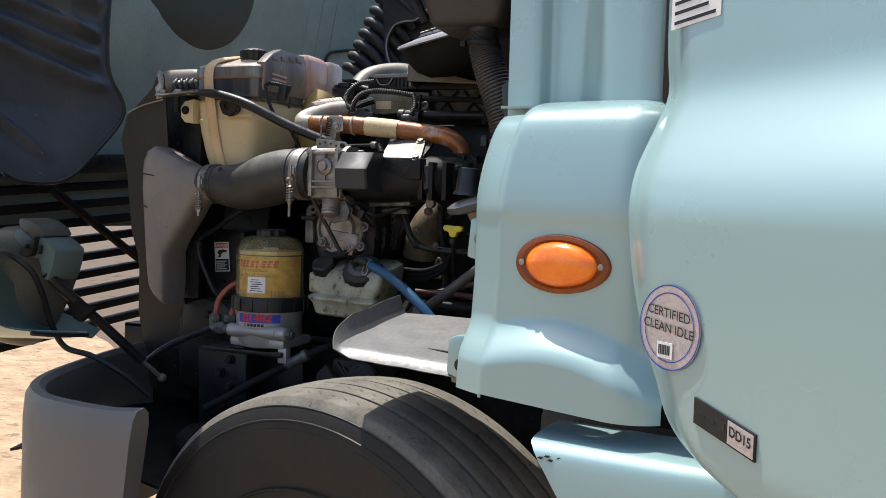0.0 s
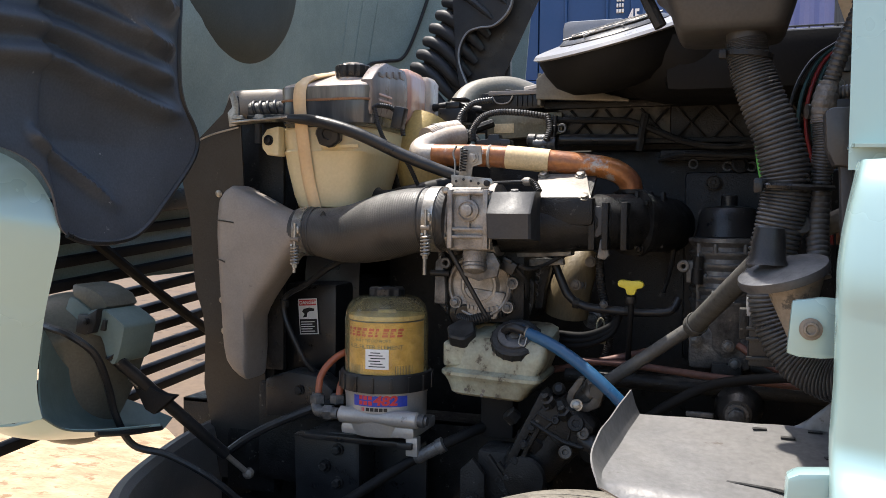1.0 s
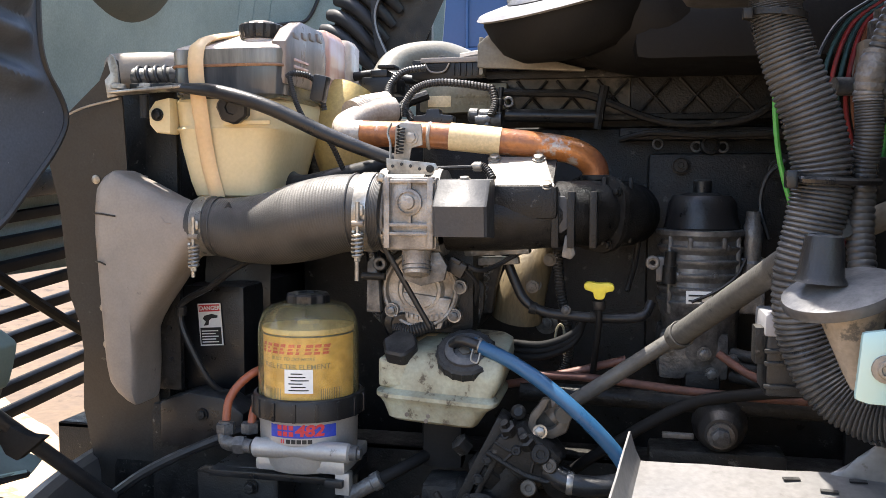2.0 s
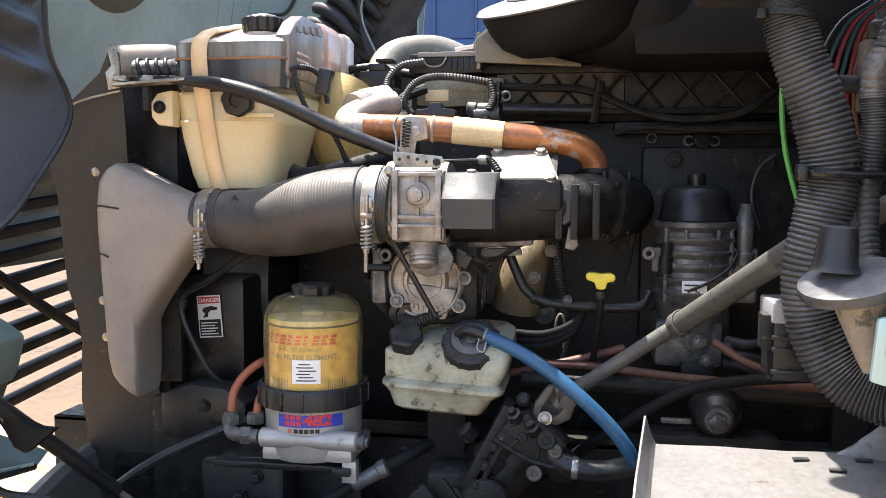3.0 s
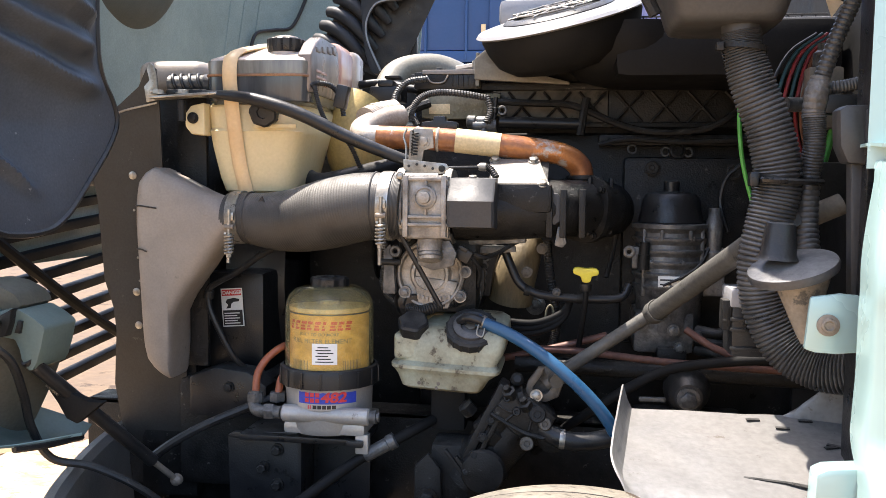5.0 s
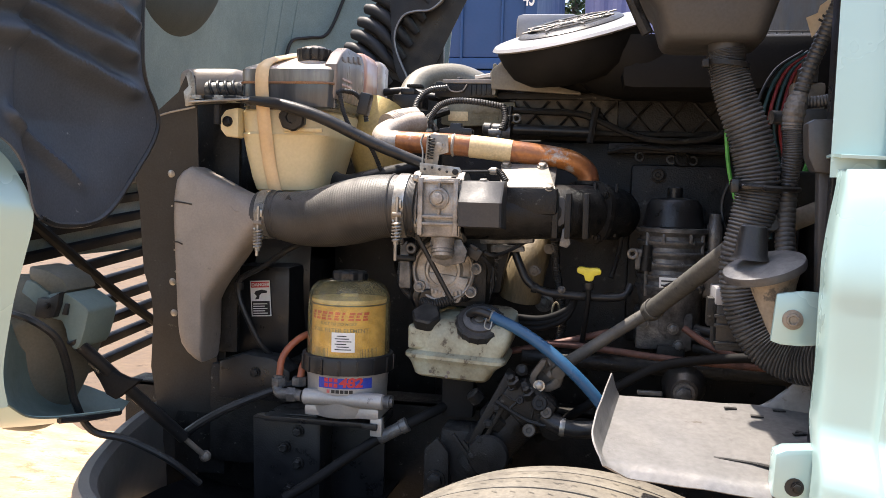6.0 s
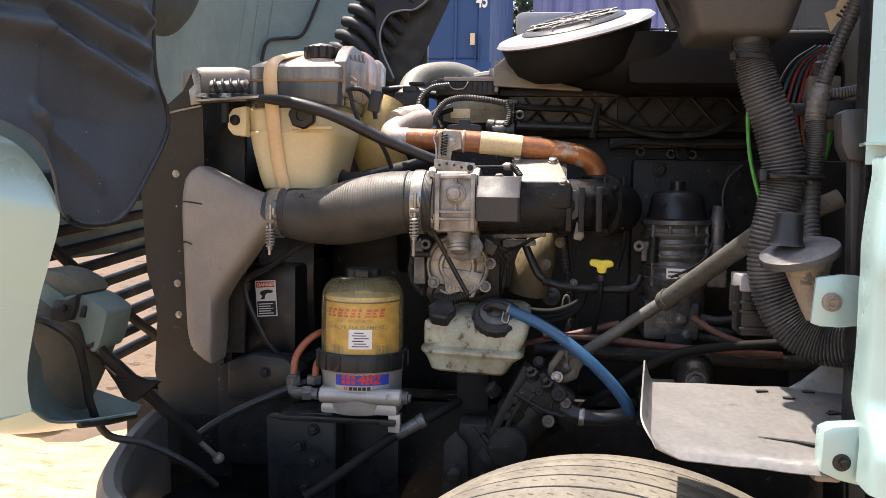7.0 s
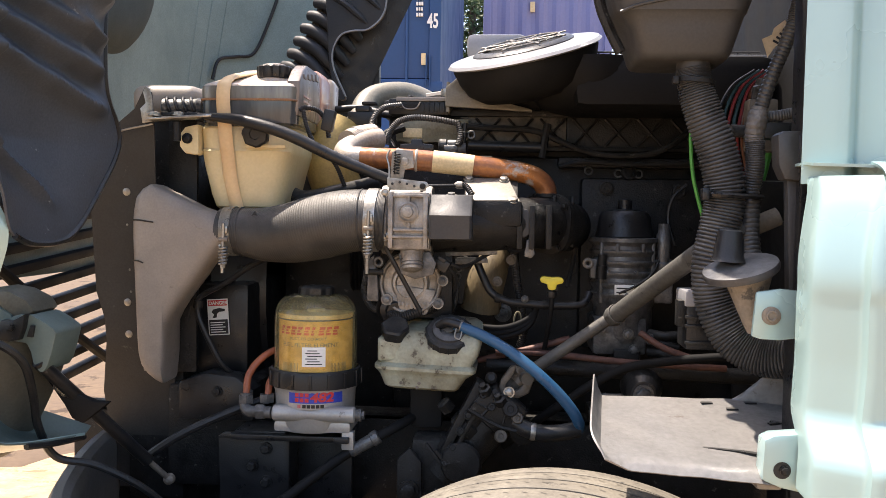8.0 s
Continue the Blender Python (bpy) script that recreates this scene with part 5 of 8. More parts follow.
    for k in range(4):
        part("moulded_step", box(B(), (-1.190, 2.03 + 0.04 * k, 1.772 + 0.004 * k), (-1.1825, 2.055 + 0.04 * k, 1.782 + 0.006 * k), 0.002), tank_side, up)
    for k in range(3):
        part("moulded_mark", box(B(), (-1.186, 2.03, 1.732 - 0.012 * k), (-1.1825, 2.10, 1.737 - 0.012 * k), 0.001), tank_red, sd)
    # sight strip of stained plastic, over the shoulder and down the front
    path = spline([(-1.285, 2.10, 1.791), (-1.318, 2.05, 1.783), (-1.339, 1.995, 1.765), (-1.343, 1.974, 1.738), (-1.341, 1.974, 1.68), (-1.338, 1.983, 1.62), (-1.332, 1.994, 1.55), (-1.322, 2.006, 1.49)], 40)
    part("sight_strip", sheet(B(), lambda u, v: (path[round(u * 40)].x + 0.030 * (v - 0.5), path[round(u * 40)].y - 0.007 * math.sin(v * math.pi) ** 0.6 + 0.03 * max(0, 0.2 - u) * v, path[round(u * 40)].z + 0.004 * math.sin(v * math.pi) * (1 if u < 0.3 else 0)), 40, 8, -0.006), cream_line, t, "amber-stained sight strip")
    cap = part("filler_cap", lathe(B(), [(0.034, -0.016), (0.0365, -0.014), (0.0385, -0.004), (0.0385, 0.009), (0.0365, 0.0115), (0.026, 0.012), (0.0, 0.012)], (-1.253, 2.05, 1.788), (0, 0, 1), 40, lambda q, h: 1 + 0.022 * math.cos(20 * q)), black, t, "black screw cap", 22)
    part("cap_lid", lathe(B(), [(0.025, 0), (0.023, 0.004), (0.012, 0.0065), (0.004, 0.007)], (-1.253, 2.05, 1.800), (0, 0, 1), 24), tank_white, cap, "dusty white lid")
    part("neck", lathe(B(), [(0.037, 0.0), (0.033, 0.022), (0.031, 0.03)], (-1.253, 2.05, 1.750), (0, 0, 1), 28), tank_white, t)
    part("drain_cap", lathe(B(), [(0.022, 0), (0.028, 0.004), (0.028, 0.018), (0.024, 0.022), (0.012, 0.023), (0.011, 0.018), (0.0, 0.018)], (-1.272, 1.982, 1.648), (0.05, -1, -0.12), 24, lambda q, h: 1 + 0.05 * math.cos(7 * q)), black, t, "black knobbed side cap")
    # hoses from the tank
    h = thing("tank_hose", (-1.05, 2.15, 1.7), "grey rubber hose from the coolant tank", "hose")
    part("tube", tube(B(), [(-1.18, 2.37, 1.745), (-1.12, 2.36, 1.748), (-1.05, 2.34, 1.732), (-0.99, 2.34, 1.725)], 0.010, 30, 10), rubber, h)
    h = thing("radiator_hose", (-1.15, 2.2, 1.45), "wide black rubber radiator hose", "hose")
    part("tube", tube(B(), [(-1.27, 2.17, 1.56), (-1.235, 2.12, 1.525), (-1.19, 2.09, 1.512), (-1.13, 2.1, 1.525), (-1.05, 2.18, 1.55)], 0.020, 30, 14), rubber, h)
    h = thing("sensor_lead", (-1.12, 2.0, 1.6), "black ribbed sensor lead with a plug on the tank", "cable")
    part("loop", tube(B(), [(-1.185, 2.00, 1.700), (-1.172, 2.00, 1.706), (-1.15, 2.02, 1.702), (-1.135, 2.03, 1.68), (-1.128, 2.03, 1.645)], 0.005, 30, 8, 0.0007, 0.004), rubber, h)
    part("lead", tube(B(), [(-1.175, 1.985, 1.70), (-1.165, 1.985, 1.66), (-1.145, 1.99, 1.62), (-1.11, 2.0, 1.59), (-1.09, 2.02, 1.54)], 0.0045, 40, 8, 0.0006, 0.004), rubber, h)
    part("plug", box(B(), (-1.132, 1.975, 1.655), (-1.108, 2.0, 1.70), 0.004, pose(0, 0, 0, 0, 12, 0)), black, h)


coolant_tank()


def stay_rod():
    t = thing("stay_rod", (-1.47, 1.95, 1.68), "long black stay rod over the charge air hose", "rod")
    pts = [(-1.395, 1.965, 1.683), (-1.34, 1.955, 1.678), (-1.285, 1.945, 1.670), (-1.20, 1.945, 1.645), (-1.11, 1.96, 1.603), (-1.05, 1.97, 1.578), (-0.98, 1.985, 1.552)]
    part("bar", tube(B(), pts, [0.006, 0.010, 0.0125, 0.013, 0.0125, 0.012, 0.011], 48, 12), black, t)
    part("flat_end", slab(B(), [(-1.50, 1.672), (-1.50, 1.677), (-1.36, 1.686), (-1.36, 1.680)], 1.95, 1.99, 0.002), zinc, t)
    for x in (-1.488, -1.437):
        part("bolt", hexbolt(B(), (x, 1.968, 1.682), (0.05, 0, 1), 0.011, 0.009), zinc, t)
    part("stud", rod(B(), (-1.44, 1.968, 1.63), (-1.44, 1.968, 1.67), 0.008, 10), grime, t)


stay_rod()

# ---- intake ----


def throttle():
    t = thing("throttle_valve", (-0.93, 1.95, 1.40), "dusty cast aluminium throttle valve with actuator", "valve")
    bd = part("body", lathe(B(), [(0.055, 0), (0.066, 0.002), (0.066, 0.014), (0.060, 0.018), (0.058, 0.075), (0.065, 0.080), (0.065, 0.094), (0.05, 0.098)], (-0.992, 1.955, 1.468), (1, 0, 0), 36), alu, t)
    part("front_block", box(B(), (-0.972, 1.885, 1.412), (-0.893, 1.955, 1.527), 0.008), alu, t)
    for x in (-0.972, -0.902):
        part("rib", box(B(), (x - 0.005, 1.874, 1.415), (x + 0.005, 1.90, 1.527), 0.003), alu, bd)
    for z in (1.438, 1.452, 1.520):
        part("rib", box(B(), (-0.975, 1.876, z - 0.003), (-0.895, 1.90, z + 0.003), 0.002), alu, bd)
    part("rib", box(B(), (-0.939, 1.878, 1.45), (-0.933, 1.90, 1.52), 0.002), alu, bd)
    part("boss", lathe(B(), [(0.021, 0), (0.021, 0.008), (0.017, 0.010), (0.017, 0.006), (0.011, 0.007), (0.010, 0.014), (0.006, 0.015)], (-0.937, 1.884, 1.487), (0, -1, 0), 24), alu, bd)
    for x, z in ((-0.985, 1.525), (-0.985, 1.437), (-0.905, 1.442), (-0.98, 1.44)):
        part("bolt", hexbolt(B(), (x, 1.893, z), (0, -1, 0), 0.006, 0.007), zinc, bd)
    for x, w in ((-0.988, 0.007), (-0.899, 0.006)):
        part("end_flange", lathe(B(), [(0.058, -w), (0.072, -w), (0.0735, 0), (0.072, w), (0.058, w)], (x, 1.955, 1.470), (1, 0, 0), 36, lambda q, h: 1 + 0.035 * math.cos(4 * q + 0.8)), alu, bd)
    for z, y in ((1.524, 1.915), (1.418, 1.912)):
        part("clamp_bolt", hexbolt(B(), (-0.9955, y, z), (-1, 0, 0), 0.006, 0.008), zinc, bd)
        part("clamp_bolt", lathe(B(), [(0.0075, -0.03), (0.0075, 0.03)], (-0.945, y - 0.018, z), (1, 0, 0), 12), alu, bd)
    part("seat", box(B(), (-0.99, 1.89, 1.434), (-0.895, 1.93, 1.442), 0.002), alu, bd)
    # actuator cover: a six-sided grey case
    ac = B()
    sec = [(1.885, 1.522), (1.848, 1.482), (1.855, 1.436), (1.93, 1.430), (1.95, 1.48), (1.93, 1.524)]
    skin(ac, [[Vector((x, y + s * 0.004, z)) for y, z in sec] for x, s in ((-0.893, 1), (-0.889, 0), (-0.814, 0), (-0.810, 1))])
    a = part("actuator_cover", bevel(ac, 0.002, 2, 0.3), motor_m, t, "dark grey faceted actuator cover")
    part("bolt", hexbolt(B(), (-0.853, 1.905, 1.521), (0, -0.2, 1), 0.008, 0.007), zinc, a)
    part("scuff", slab(B(), [(-0.883, 1.497), (-0.875, 1.502), (-0.868, 1.497), (-0.862, 1.503), (-0.866, 1.492), (-0.876, 1.491)], 1.8605, 1.8625, 0, -1.0, 1.495), steel, a)
    # elbow and foot below
    el = part("elbow", lathe(B(), [(0.010, -0.004), (0.0205, 0.0), (0.022, 0.004), (0.022, 0.030), (0.0235, 0.032), (0.0235, 0.060)], (-0.930, 1.903, 1.372), (-0.05, 0.30, 1), 24), alu, t)
    for k in range(3):
        part("elbow_ring", torus(B(), (-0.930 - 0.0006 * k, 1.905 + 0.003 * k, 1.378 + 0.0065 * k), (-0.05, 0.30, 1), 0.0222, 0.0015, 24, 6), alu_dark, el)
    part("foot_plate", slab(B(), [(-0.955, 1.362), (-0.958, 1.405), (-0.895, 1.408), (-0.882, 1.385), (-0.887, 1.362), (-0.925, 1.352)], 1.912, 1.922, 0.003), alu_dark, t)
    # linkage bracket above
    br = thing("linkage_bracket", (-0.96, 1.96, 1.55), "zinc bracket with spring on the throttle linkage", "bracket")
    part("upper_plate", slab(B(), [(-0.985, 1.545), (-0.982, 1.612), (-0.973, 1.617), (-0.938, 1.615), (-0.936, 1.580), (-0.955, 1.575), (-0.96, 1.545)], 1.968, 1.972, 0.001), steel, br)
    part("lower_plate", slab(B(), [(-0.985, 1.53), (-0.986, 1.557), (-0.905, 1.549), (-0.900, 1.54), (-0.908, 1.53)], 1.925, 1.929, 0.001), zinc, br)
    part("bolt", hexbolt(B(), (-0.955, 1.967, 1.592), (0, -1, 0), 0.009, 0.008), steel, br)
    part("spring", spring(B(), (-0.969, 1.958, 1.61), (-0.971, 1.952, 1.565), 0.0055, 0.0016, 8), grime, br)
    part("wire_loop", tube(B(), [(-0.985, 1.955, 1.615), (-0.990, 1.95, 1.60), (-0.984, 1.945, 1.575), (-0.984, 1.93, 1.52)], 0.0022, 20, 6), zinc, br)
    for x in (-0.975, -0.96, -0.945, -0.93):
        part("hole", lathe(B(), [(0.0028, 0), (0.0028, 0.001)], (x, 1.9245, 1.5435 + 0.004 * math.sin(90 * x)), (0, -1, 0), 8), black, br)
    part("pin", lathe(B(), [(0.0065, 0), (0.006, 0.004), (0.003, 0.005)], (-0.913, 1.925, 1.540), (0, -1, 0), 12), grime, br)
    part("link_rod", rod(B(), (-0.905, 1.935, 1.541), (-0.845, 1.945, 1.543), 0.0035, 8), grime, br)
    part("ball_end", lathe(B(), [(0.004, -0.01), (0.008, -0.004), (0.008, 0.006), (0.004, 0.01)], (-0.84, 1.947, 1.544), (1, 0, 0), 12), zinc, br)
    part("boot", tube(B(), [(-0.838, 1.948, 1.546), (-0.825, 1.945, 1.540), (-0.813, 1.935, 1.525)], 0.006, 16, 10, 0.001, 0.004), rubber, br)


throttle()


def intake_manifold():
    t = thing("intake_manifold", (-0.7, 2.02, 1.42), "black intake manifold with a bolted steel cover plate", "manifold")
    part("tube", tube(B(), [(-0.90, 1.975, 1.462), (-0.82, 1.985, 1.462), (-0.73, 2.0, 1.466), (-0.67, 2.04, 1.468), (-0.625, 2.12, 1.465), (-0.60, 2.26, 1.46)], [0.056, 0.056, 0.055, 0.055, 0.058, 0.06], 40, 28), oilblack, t)
    part("neck", box(B(), (-0.83, 1.935, 1.46), (-0.71, 2.06, 1.515), 0.012), oilblack, t)
    for x in (-0.715, -0.69, -0.655):
        part("rib", box(B(), (x - 0.006, 1.945, 1.415), (x + 0.006, 2.0, 1.505), 0.003), oilblack, t)
    part("lug", slab(B(), [(-0.705, 1.40), (-0.70, 1.435), (-0.69, 1.437), (-0.682, 1.405), (-0.69, 1.396)], 1.955, 1.975, 0.003), alu_dark, t)
    part("boss", slab(B(), [(-0.728, 1.440), (-0.729, 1.497), (-0.700, 1.498), (-0.690, 1.480), (-0.690, 1.448), (-0.705, 1.438)], 1.952, 1.985, 0.005), motor_m, t, "grey cast boss")
    part("boss_web", box(B(), (-0.716, 1.946, 1.446), (-0.709, 1.96, 1.492), 0.002), motor_m, t)
    part("joint_flange", lathe(B(), [(0.056, -0.007), (0.069, -0.005), (0.070, 0.005), (0.056, 0.007)], (-0.655, 2.062, 1.468), (0.62, 0.78, 0), 32, lambda q, h: 1 + 0.05 * math.cos(4 * q)), oilblack, t)
    for a in (0.6, 2.2, 3.8, 5.3):
        e = Vector((0.78, -0.62, 0)) * math.cos(a) * 0.064 + Vector((0, 0, 1)) * math.sin(a) * 0.064
        part("flange_bolt", hexbolt(B(), Vector((-0.660, 2.055, 1.468)) + e, (-0.62, -0.78, 0), 0.006, 0.008), grime, t)
    for k in range(3):
        part("cast_rib", box(B(), (-0.645 + 0.022 * k, 2.03 + 0.03 * k, 1.415), (-0.638 + 0.022 * k, 2.08 + 0.03 * k, 1.528), 0.003), oilblack, t)
    M = Matrix.Translation((-0.775, 1.985, 1.533)) @ pose(0, 0, 0, 31, 0, 0)
    pl = part("cover_plate", join(B(), (lambda b: (bmesh.ops.create_cube(b, size=1), [setattr(v, "co", Vector((v.co.x * (0.108 if v.co.y < 0 else 0.096) + (0.007 if v.co.y < 0 else -0.012), v.co.y * 0.105, v.co.z * 0.006))) for v in b.verts], bevel(b, 0.002))[2])(bmesh.new()), M), steel, t, "bare steel cover plate")
    for a, b in ((-0.045, -0.044), (0.047, -0.044), (-0.048, 0.043), (0.026, 0.043)):
        part("bolt", hexbolt(B(), M @ Vector((a, b, 0.003)), M.to_3x3() @ Vector((0, 0, 1)), 0.0085, 0.008), zinc, pl)
    part("gasket", join(B(), (lambda b: (bmesh.ops.create_cube(b, size=1), [setattr(v, "co", Vector((v.co.x * 0.11, v.co.y * 0.108, v.co.z * 0.008 - 0.008))) for v in b.verts], b)[2])(bmesh.new()), M), oilblack, pl)
    p = thing("egr_pipe", (-0.9, 2.05, 1.55), "heat-tinted orange steel pipe with cream heat tape", "pipe")
    pts = [(-1.085, 2.03, 1.605), (-1.06, 2.026, 1.6035), (-1.03, 2.025, 1.602), (-0.95, 2.03, 1.600), (-0.85, 2.035, 1.592), (-0.74, 2.045, 1.580), (-0.69, 2.055, 1.570), (-0.662, 2.065, 1.550), (-0.655, 2.07, 1.525)]
    part("pipe", tube(B(), pts, 0.0225, 90, 24), rusty, p)
    part("hot_end", tube(B(), [(-1.035, 2.155, 1.655), (-1.07, 2.12, 1.645), (-1.098, 2.065, 1.622), (-1.085, 2.03, 1.605), (-1.055, 2.025, 1.603)], 0.0232, 30, 24), flex_m, p, "pale heat-bleached bend")
    part("tape", tube(B(), [(-0.902, 2.0325, 1.597), (-0.86, 2.0345, 1.593), (-0.815, 2.037, 1.588)], 0.0238, 10, 24), tape_m, p, "cream heat tape")
    for x, z in ((-0.978, 1.601), (-0.937, 1.5985)):
        part("bead", lathe(B(), [(0.0228, -0.003), (0.0245, 0), (0.0228, 0.003)], (x, 2.029, z), (1, 0.03, -0.05), 24), flex_m, p)
    part("collar", tube(B(), [(-1.098, 2.10, 1.640), (-1.082, 2.13, 1.652), (-1.055, 2.17, 1.662)], 0.027, 12, 24, 0.0018, 0.008), flex_m, p, "ribbed pale flexible collar")
    part("clamp_ring", lathe(B(), [(0.029, -0.005), (0.031, -0.005), (0.031, 0.005), (0.029, 0.005)], (-1.088, 2.125, 1.648), (0.5, 0.8, 0.25), 28), zinc, p)
    part("flange_ring", lathe(B(), [(0.024, 0), (0.027, 0.002), (0.027, 0.008), (0.024, 0.01)], (-0.6555, 2.07, 1.522), (0, 0, 1), 20), grime, p)


intake_manifold()

# ---- engine ----


def engine():
    t = thing("engine", (-0.6, 2.5, 0.8), "large black oily diesel engine with ribbed rocker cover", "engine")
    part("block", box(B(), (-1.02, 2.30, 0.72), (-0.18, 2.95, 1.63), 0.03), oilblack, t)
    # black pan added to hide the sunlit ground below the engine
    part("added_oil_pan", box(B(), (-1.05, 2.28, 0.42), (-0.2, 2.9, 0.76), 0.05), void, t)
    part("front_end", box(B(), (-1.33, 2.42, 0.75), (-1.0, 3.0, 1.66), 0.04), grime, t)
    part("head", box(B(), (-1.04, 2.34, 1.62), (-0.18, 2.9, 1.73), 0.01), grime, t)
    part("rocker_cover", box(B(), (-1.06, 2.36, 1.725), (-0.2, 2.85, 1.772), 0.015), black, t)
    fc = part("front_cover", box(B(), (-1.035, 2.29, 1.725), (-0.88, 2.42, 1.765), 0.006), black, t)
    part("cover_edge", box(B(), (-1.015, 2.284, 1.758), (-0.885, 2.30, 1.768), 0.002), duct_m, fc)
    part("notch", slab(B(), [(-1.005, 1.755), (-0.955, 1.755), (-0.965, 1.738), (-0.995, 1.738)], 2.284, 2.29, 0.001), grime, fc)
    part("notch_line", tube(B(), [(-1.005, 2.283, 1.756), (-0.993, 2.283, 1.740), (-0.967, 2.283, 1.740), (-0.955, 2.283, 1.756)], 0.0018, 12, 6), duct_m, fc)
    for k in range(6):
        part("rib", box(B(), (-0.948 + 0.012 * k, 2.284, 1.732), (-0.945 + 0.012 * k, 2.29, 1.756), 0.001), black, fc)
    part("wiring_box", box(B(), (-1.128, 2.25, 1.695), (-1.055, 2.32, 1.728), 0.004), black, t)
    part("box_lid", box(B(), (-1.11, 2.25, 1.728), (-1.075, 2.3, 1.742), 0.003), black, t)
    part("box_lid", box(B(), (-1.095, 2.25, 1.745), (-1.06, 2.29, 1.752), 0.002), grime, t)
    # tagged olive plate below the cover
    pl = part("serial_plate", slab(B(), [(-1.012, 1.660), (-1.012, 1.714), (-0.975, 1.716), (-0.837, 1.713), (-0.835, 1.664), (-0.90, 1.658), (-0.98, 1.655)], 2.268, 2.292, 0.003), olive, t, "yellowish dusty casting with stamped digits")
    part("tag", box(B(), (-0.995, 2.2655, 1.668), (-0.948, 2.268, 1.690), 0.001), tape_m, pl, "yellowed paper tag")
    for k in range(22):
        x = -0.940 + 0.0085 * (k % 11)
        z = 1.686 - 0.014 * (k // 11)
        part("stamped_bar", box(B(), (x, 2.2662, z), (x + 0.0052, 2.2690, z + 0.008 - 0.002 * (k % 3)), 0.0006), olive, pl)
    # lattice side cover with crossed ribs
    lat = part("lattice_cover", box(B(), (-0.84, 2.296, 1.648), (-0.60, 2.32, 1.735), 0.004), lattice_m, t)
    part("lattice_backing", box(B(), (-0.60, 2.297, 1.648), (-0.28, 2.32, 1.735), 0.004), grime, lat)
    part("upper_rail", box(B(), (-0.88, 2.282, 1.722), (-0.25, 2.31, 1.738), 0.003), grime, lat)
    part("lower_rail", box(B(), (-0.84, 2.284, 1.640), (-0.28, 2.31, 1.652), 0.003), grime, lat)
    for k in range(7):
        x = -0.82 + 0.078 * k
        for s in (1, -1):
            part("cross_rib", rod(B(), (x if s > 0 else x + 0.06, 2.290, 1.652), (x + 0.06 if s > 0 else x, 2.290, 1.718), 0.0035, 6), grime, lat)
    for x in (-0.572, -0.393):
        s = part("stud", rod(B(), (x, 2.275, 1.728), (x, 2.275, 1.752), 0.0065, 10), zinc, lat, "bright steel stud")
    part("fuel_rail", rod(B(), (-0.835, 2.24, 1.648), (-0.65, 2.24, 1.644), 0.0125, 16), black, t, "glossy black rail")
    part("rail_end", lathe(B(), [(0.012, 0), (0.012, 0.03), (0.015, 0.032), (0.015, 0.05)], (-0.89, 2.22, 1.638), (1, 0, 0), 14), alu_dark, t)
    # hoses and tubes along the head
    for pts, r in (([(-0.86, 2.25, 1.694), (-0.76, 2.25, 1.690), (-0.69, 2.24, 1.686), (-0.645, 2.24, 1.672), (-0.568, 2.24, 1.640), (-0.493, 2.24, 1.627), (-0.398, 2.24, 1.635), (-0.347, 2.24, 1.663), (-0.30, 2.26, 1.70)], 0.0075), ([(-0.62, 2.24, 1.60), (-0.56, 2.235, 1.612), (-0.45, 2.235, 1.607), (-0.30, 2.24, 1.612)], 0.006), ([(-0.66, 2.235, 1.62), (-0.655, 2.235, 1.66), (-0.648, 2.24, 1.70)], 0.009), ([(-0.99, 2.24, 1.69), (-1.03, 2.22, 1.67), (-1.05, 2.2, 1.63)], 0.010)):
        part("tube", tube(B(), pts, r, 40, 8), grime, t)
    # bolts and caps on the dark flank
    for x, z, r in ((-0.506, 1.552, 0.017), (-0.335, 1.545, 0.017)):
        part("cup_plug", lathe(B(), [(r, 0), (r, 0.006), (r * 0.8, 0.007), (r * 0.75, 0.003), (r * 0.35, 0.003), (r * 0.3, 0.006)], (x, 2.252, z), (0, -1, 0), 20), grime, t)
    for x, z in ((-0.548, 1.592), (-0.43, 1.586), (-0.478, 1.587)):
        part("ring_bolt", torus(B(), (x, 2.26, z), (0.2, -1, 0.1), 0.009, 0.0025, 16, 6), alu_dark, t)
    part("oil_cooler", box(B(), (-0.565, 2.255, 1.17), (-0.26, 2.33, 1.575), 0.012), oilblack, t)
    part("flank_beam", box(B(), (-0.62, 2.27, 1.600), (-0.2, 2.31, 1.625), 0.008), oilblack, t)
    for k in range(9):
        part("flank_bolt", hexbolt(B(), (-0.60 + 0.045 * k, 2.27, 1.612 - 0.004 * (k % 2)), (0, -1, 0), 0.006, 0.008), grime, t)
    part("elbow_port", lathe(B(), [(0.018, 0), (0.018, 0.012), (0.013, 0.013), (0.012, 0.006), (0.001, 0.006)], (-0.455, 2.265, 1.588), (0.2, -1, 0.2), 20), grime, t)
    # water pump and gear case below the throttle
    gc = part("gear_case", lathe(B(), [(0.066, -0.012), (0.067, 0.002), (0.066, 0.012), (0.0625, 0.0155), (0.059, 0.0145), (0.056, 0.006), (0.050, 0.003), (0.041, 0.003), (0.038, 0.008), (0.036, 0.0135), (0.031, 0.0145), (0.028, 0.009), (0.018, 0.008)], (-0.941, 1.985, 1.338), (0, -1, 0), 40), alu, t, "bright cast aluminium pump cover")
    part("case_foot", slab(B(), [(-0.975, 1.335), (-0.962, 1.272), (-0.905, 1.272), (-0.885, 1.325)], 1.972, 2.0, 0.005), alu, gc)
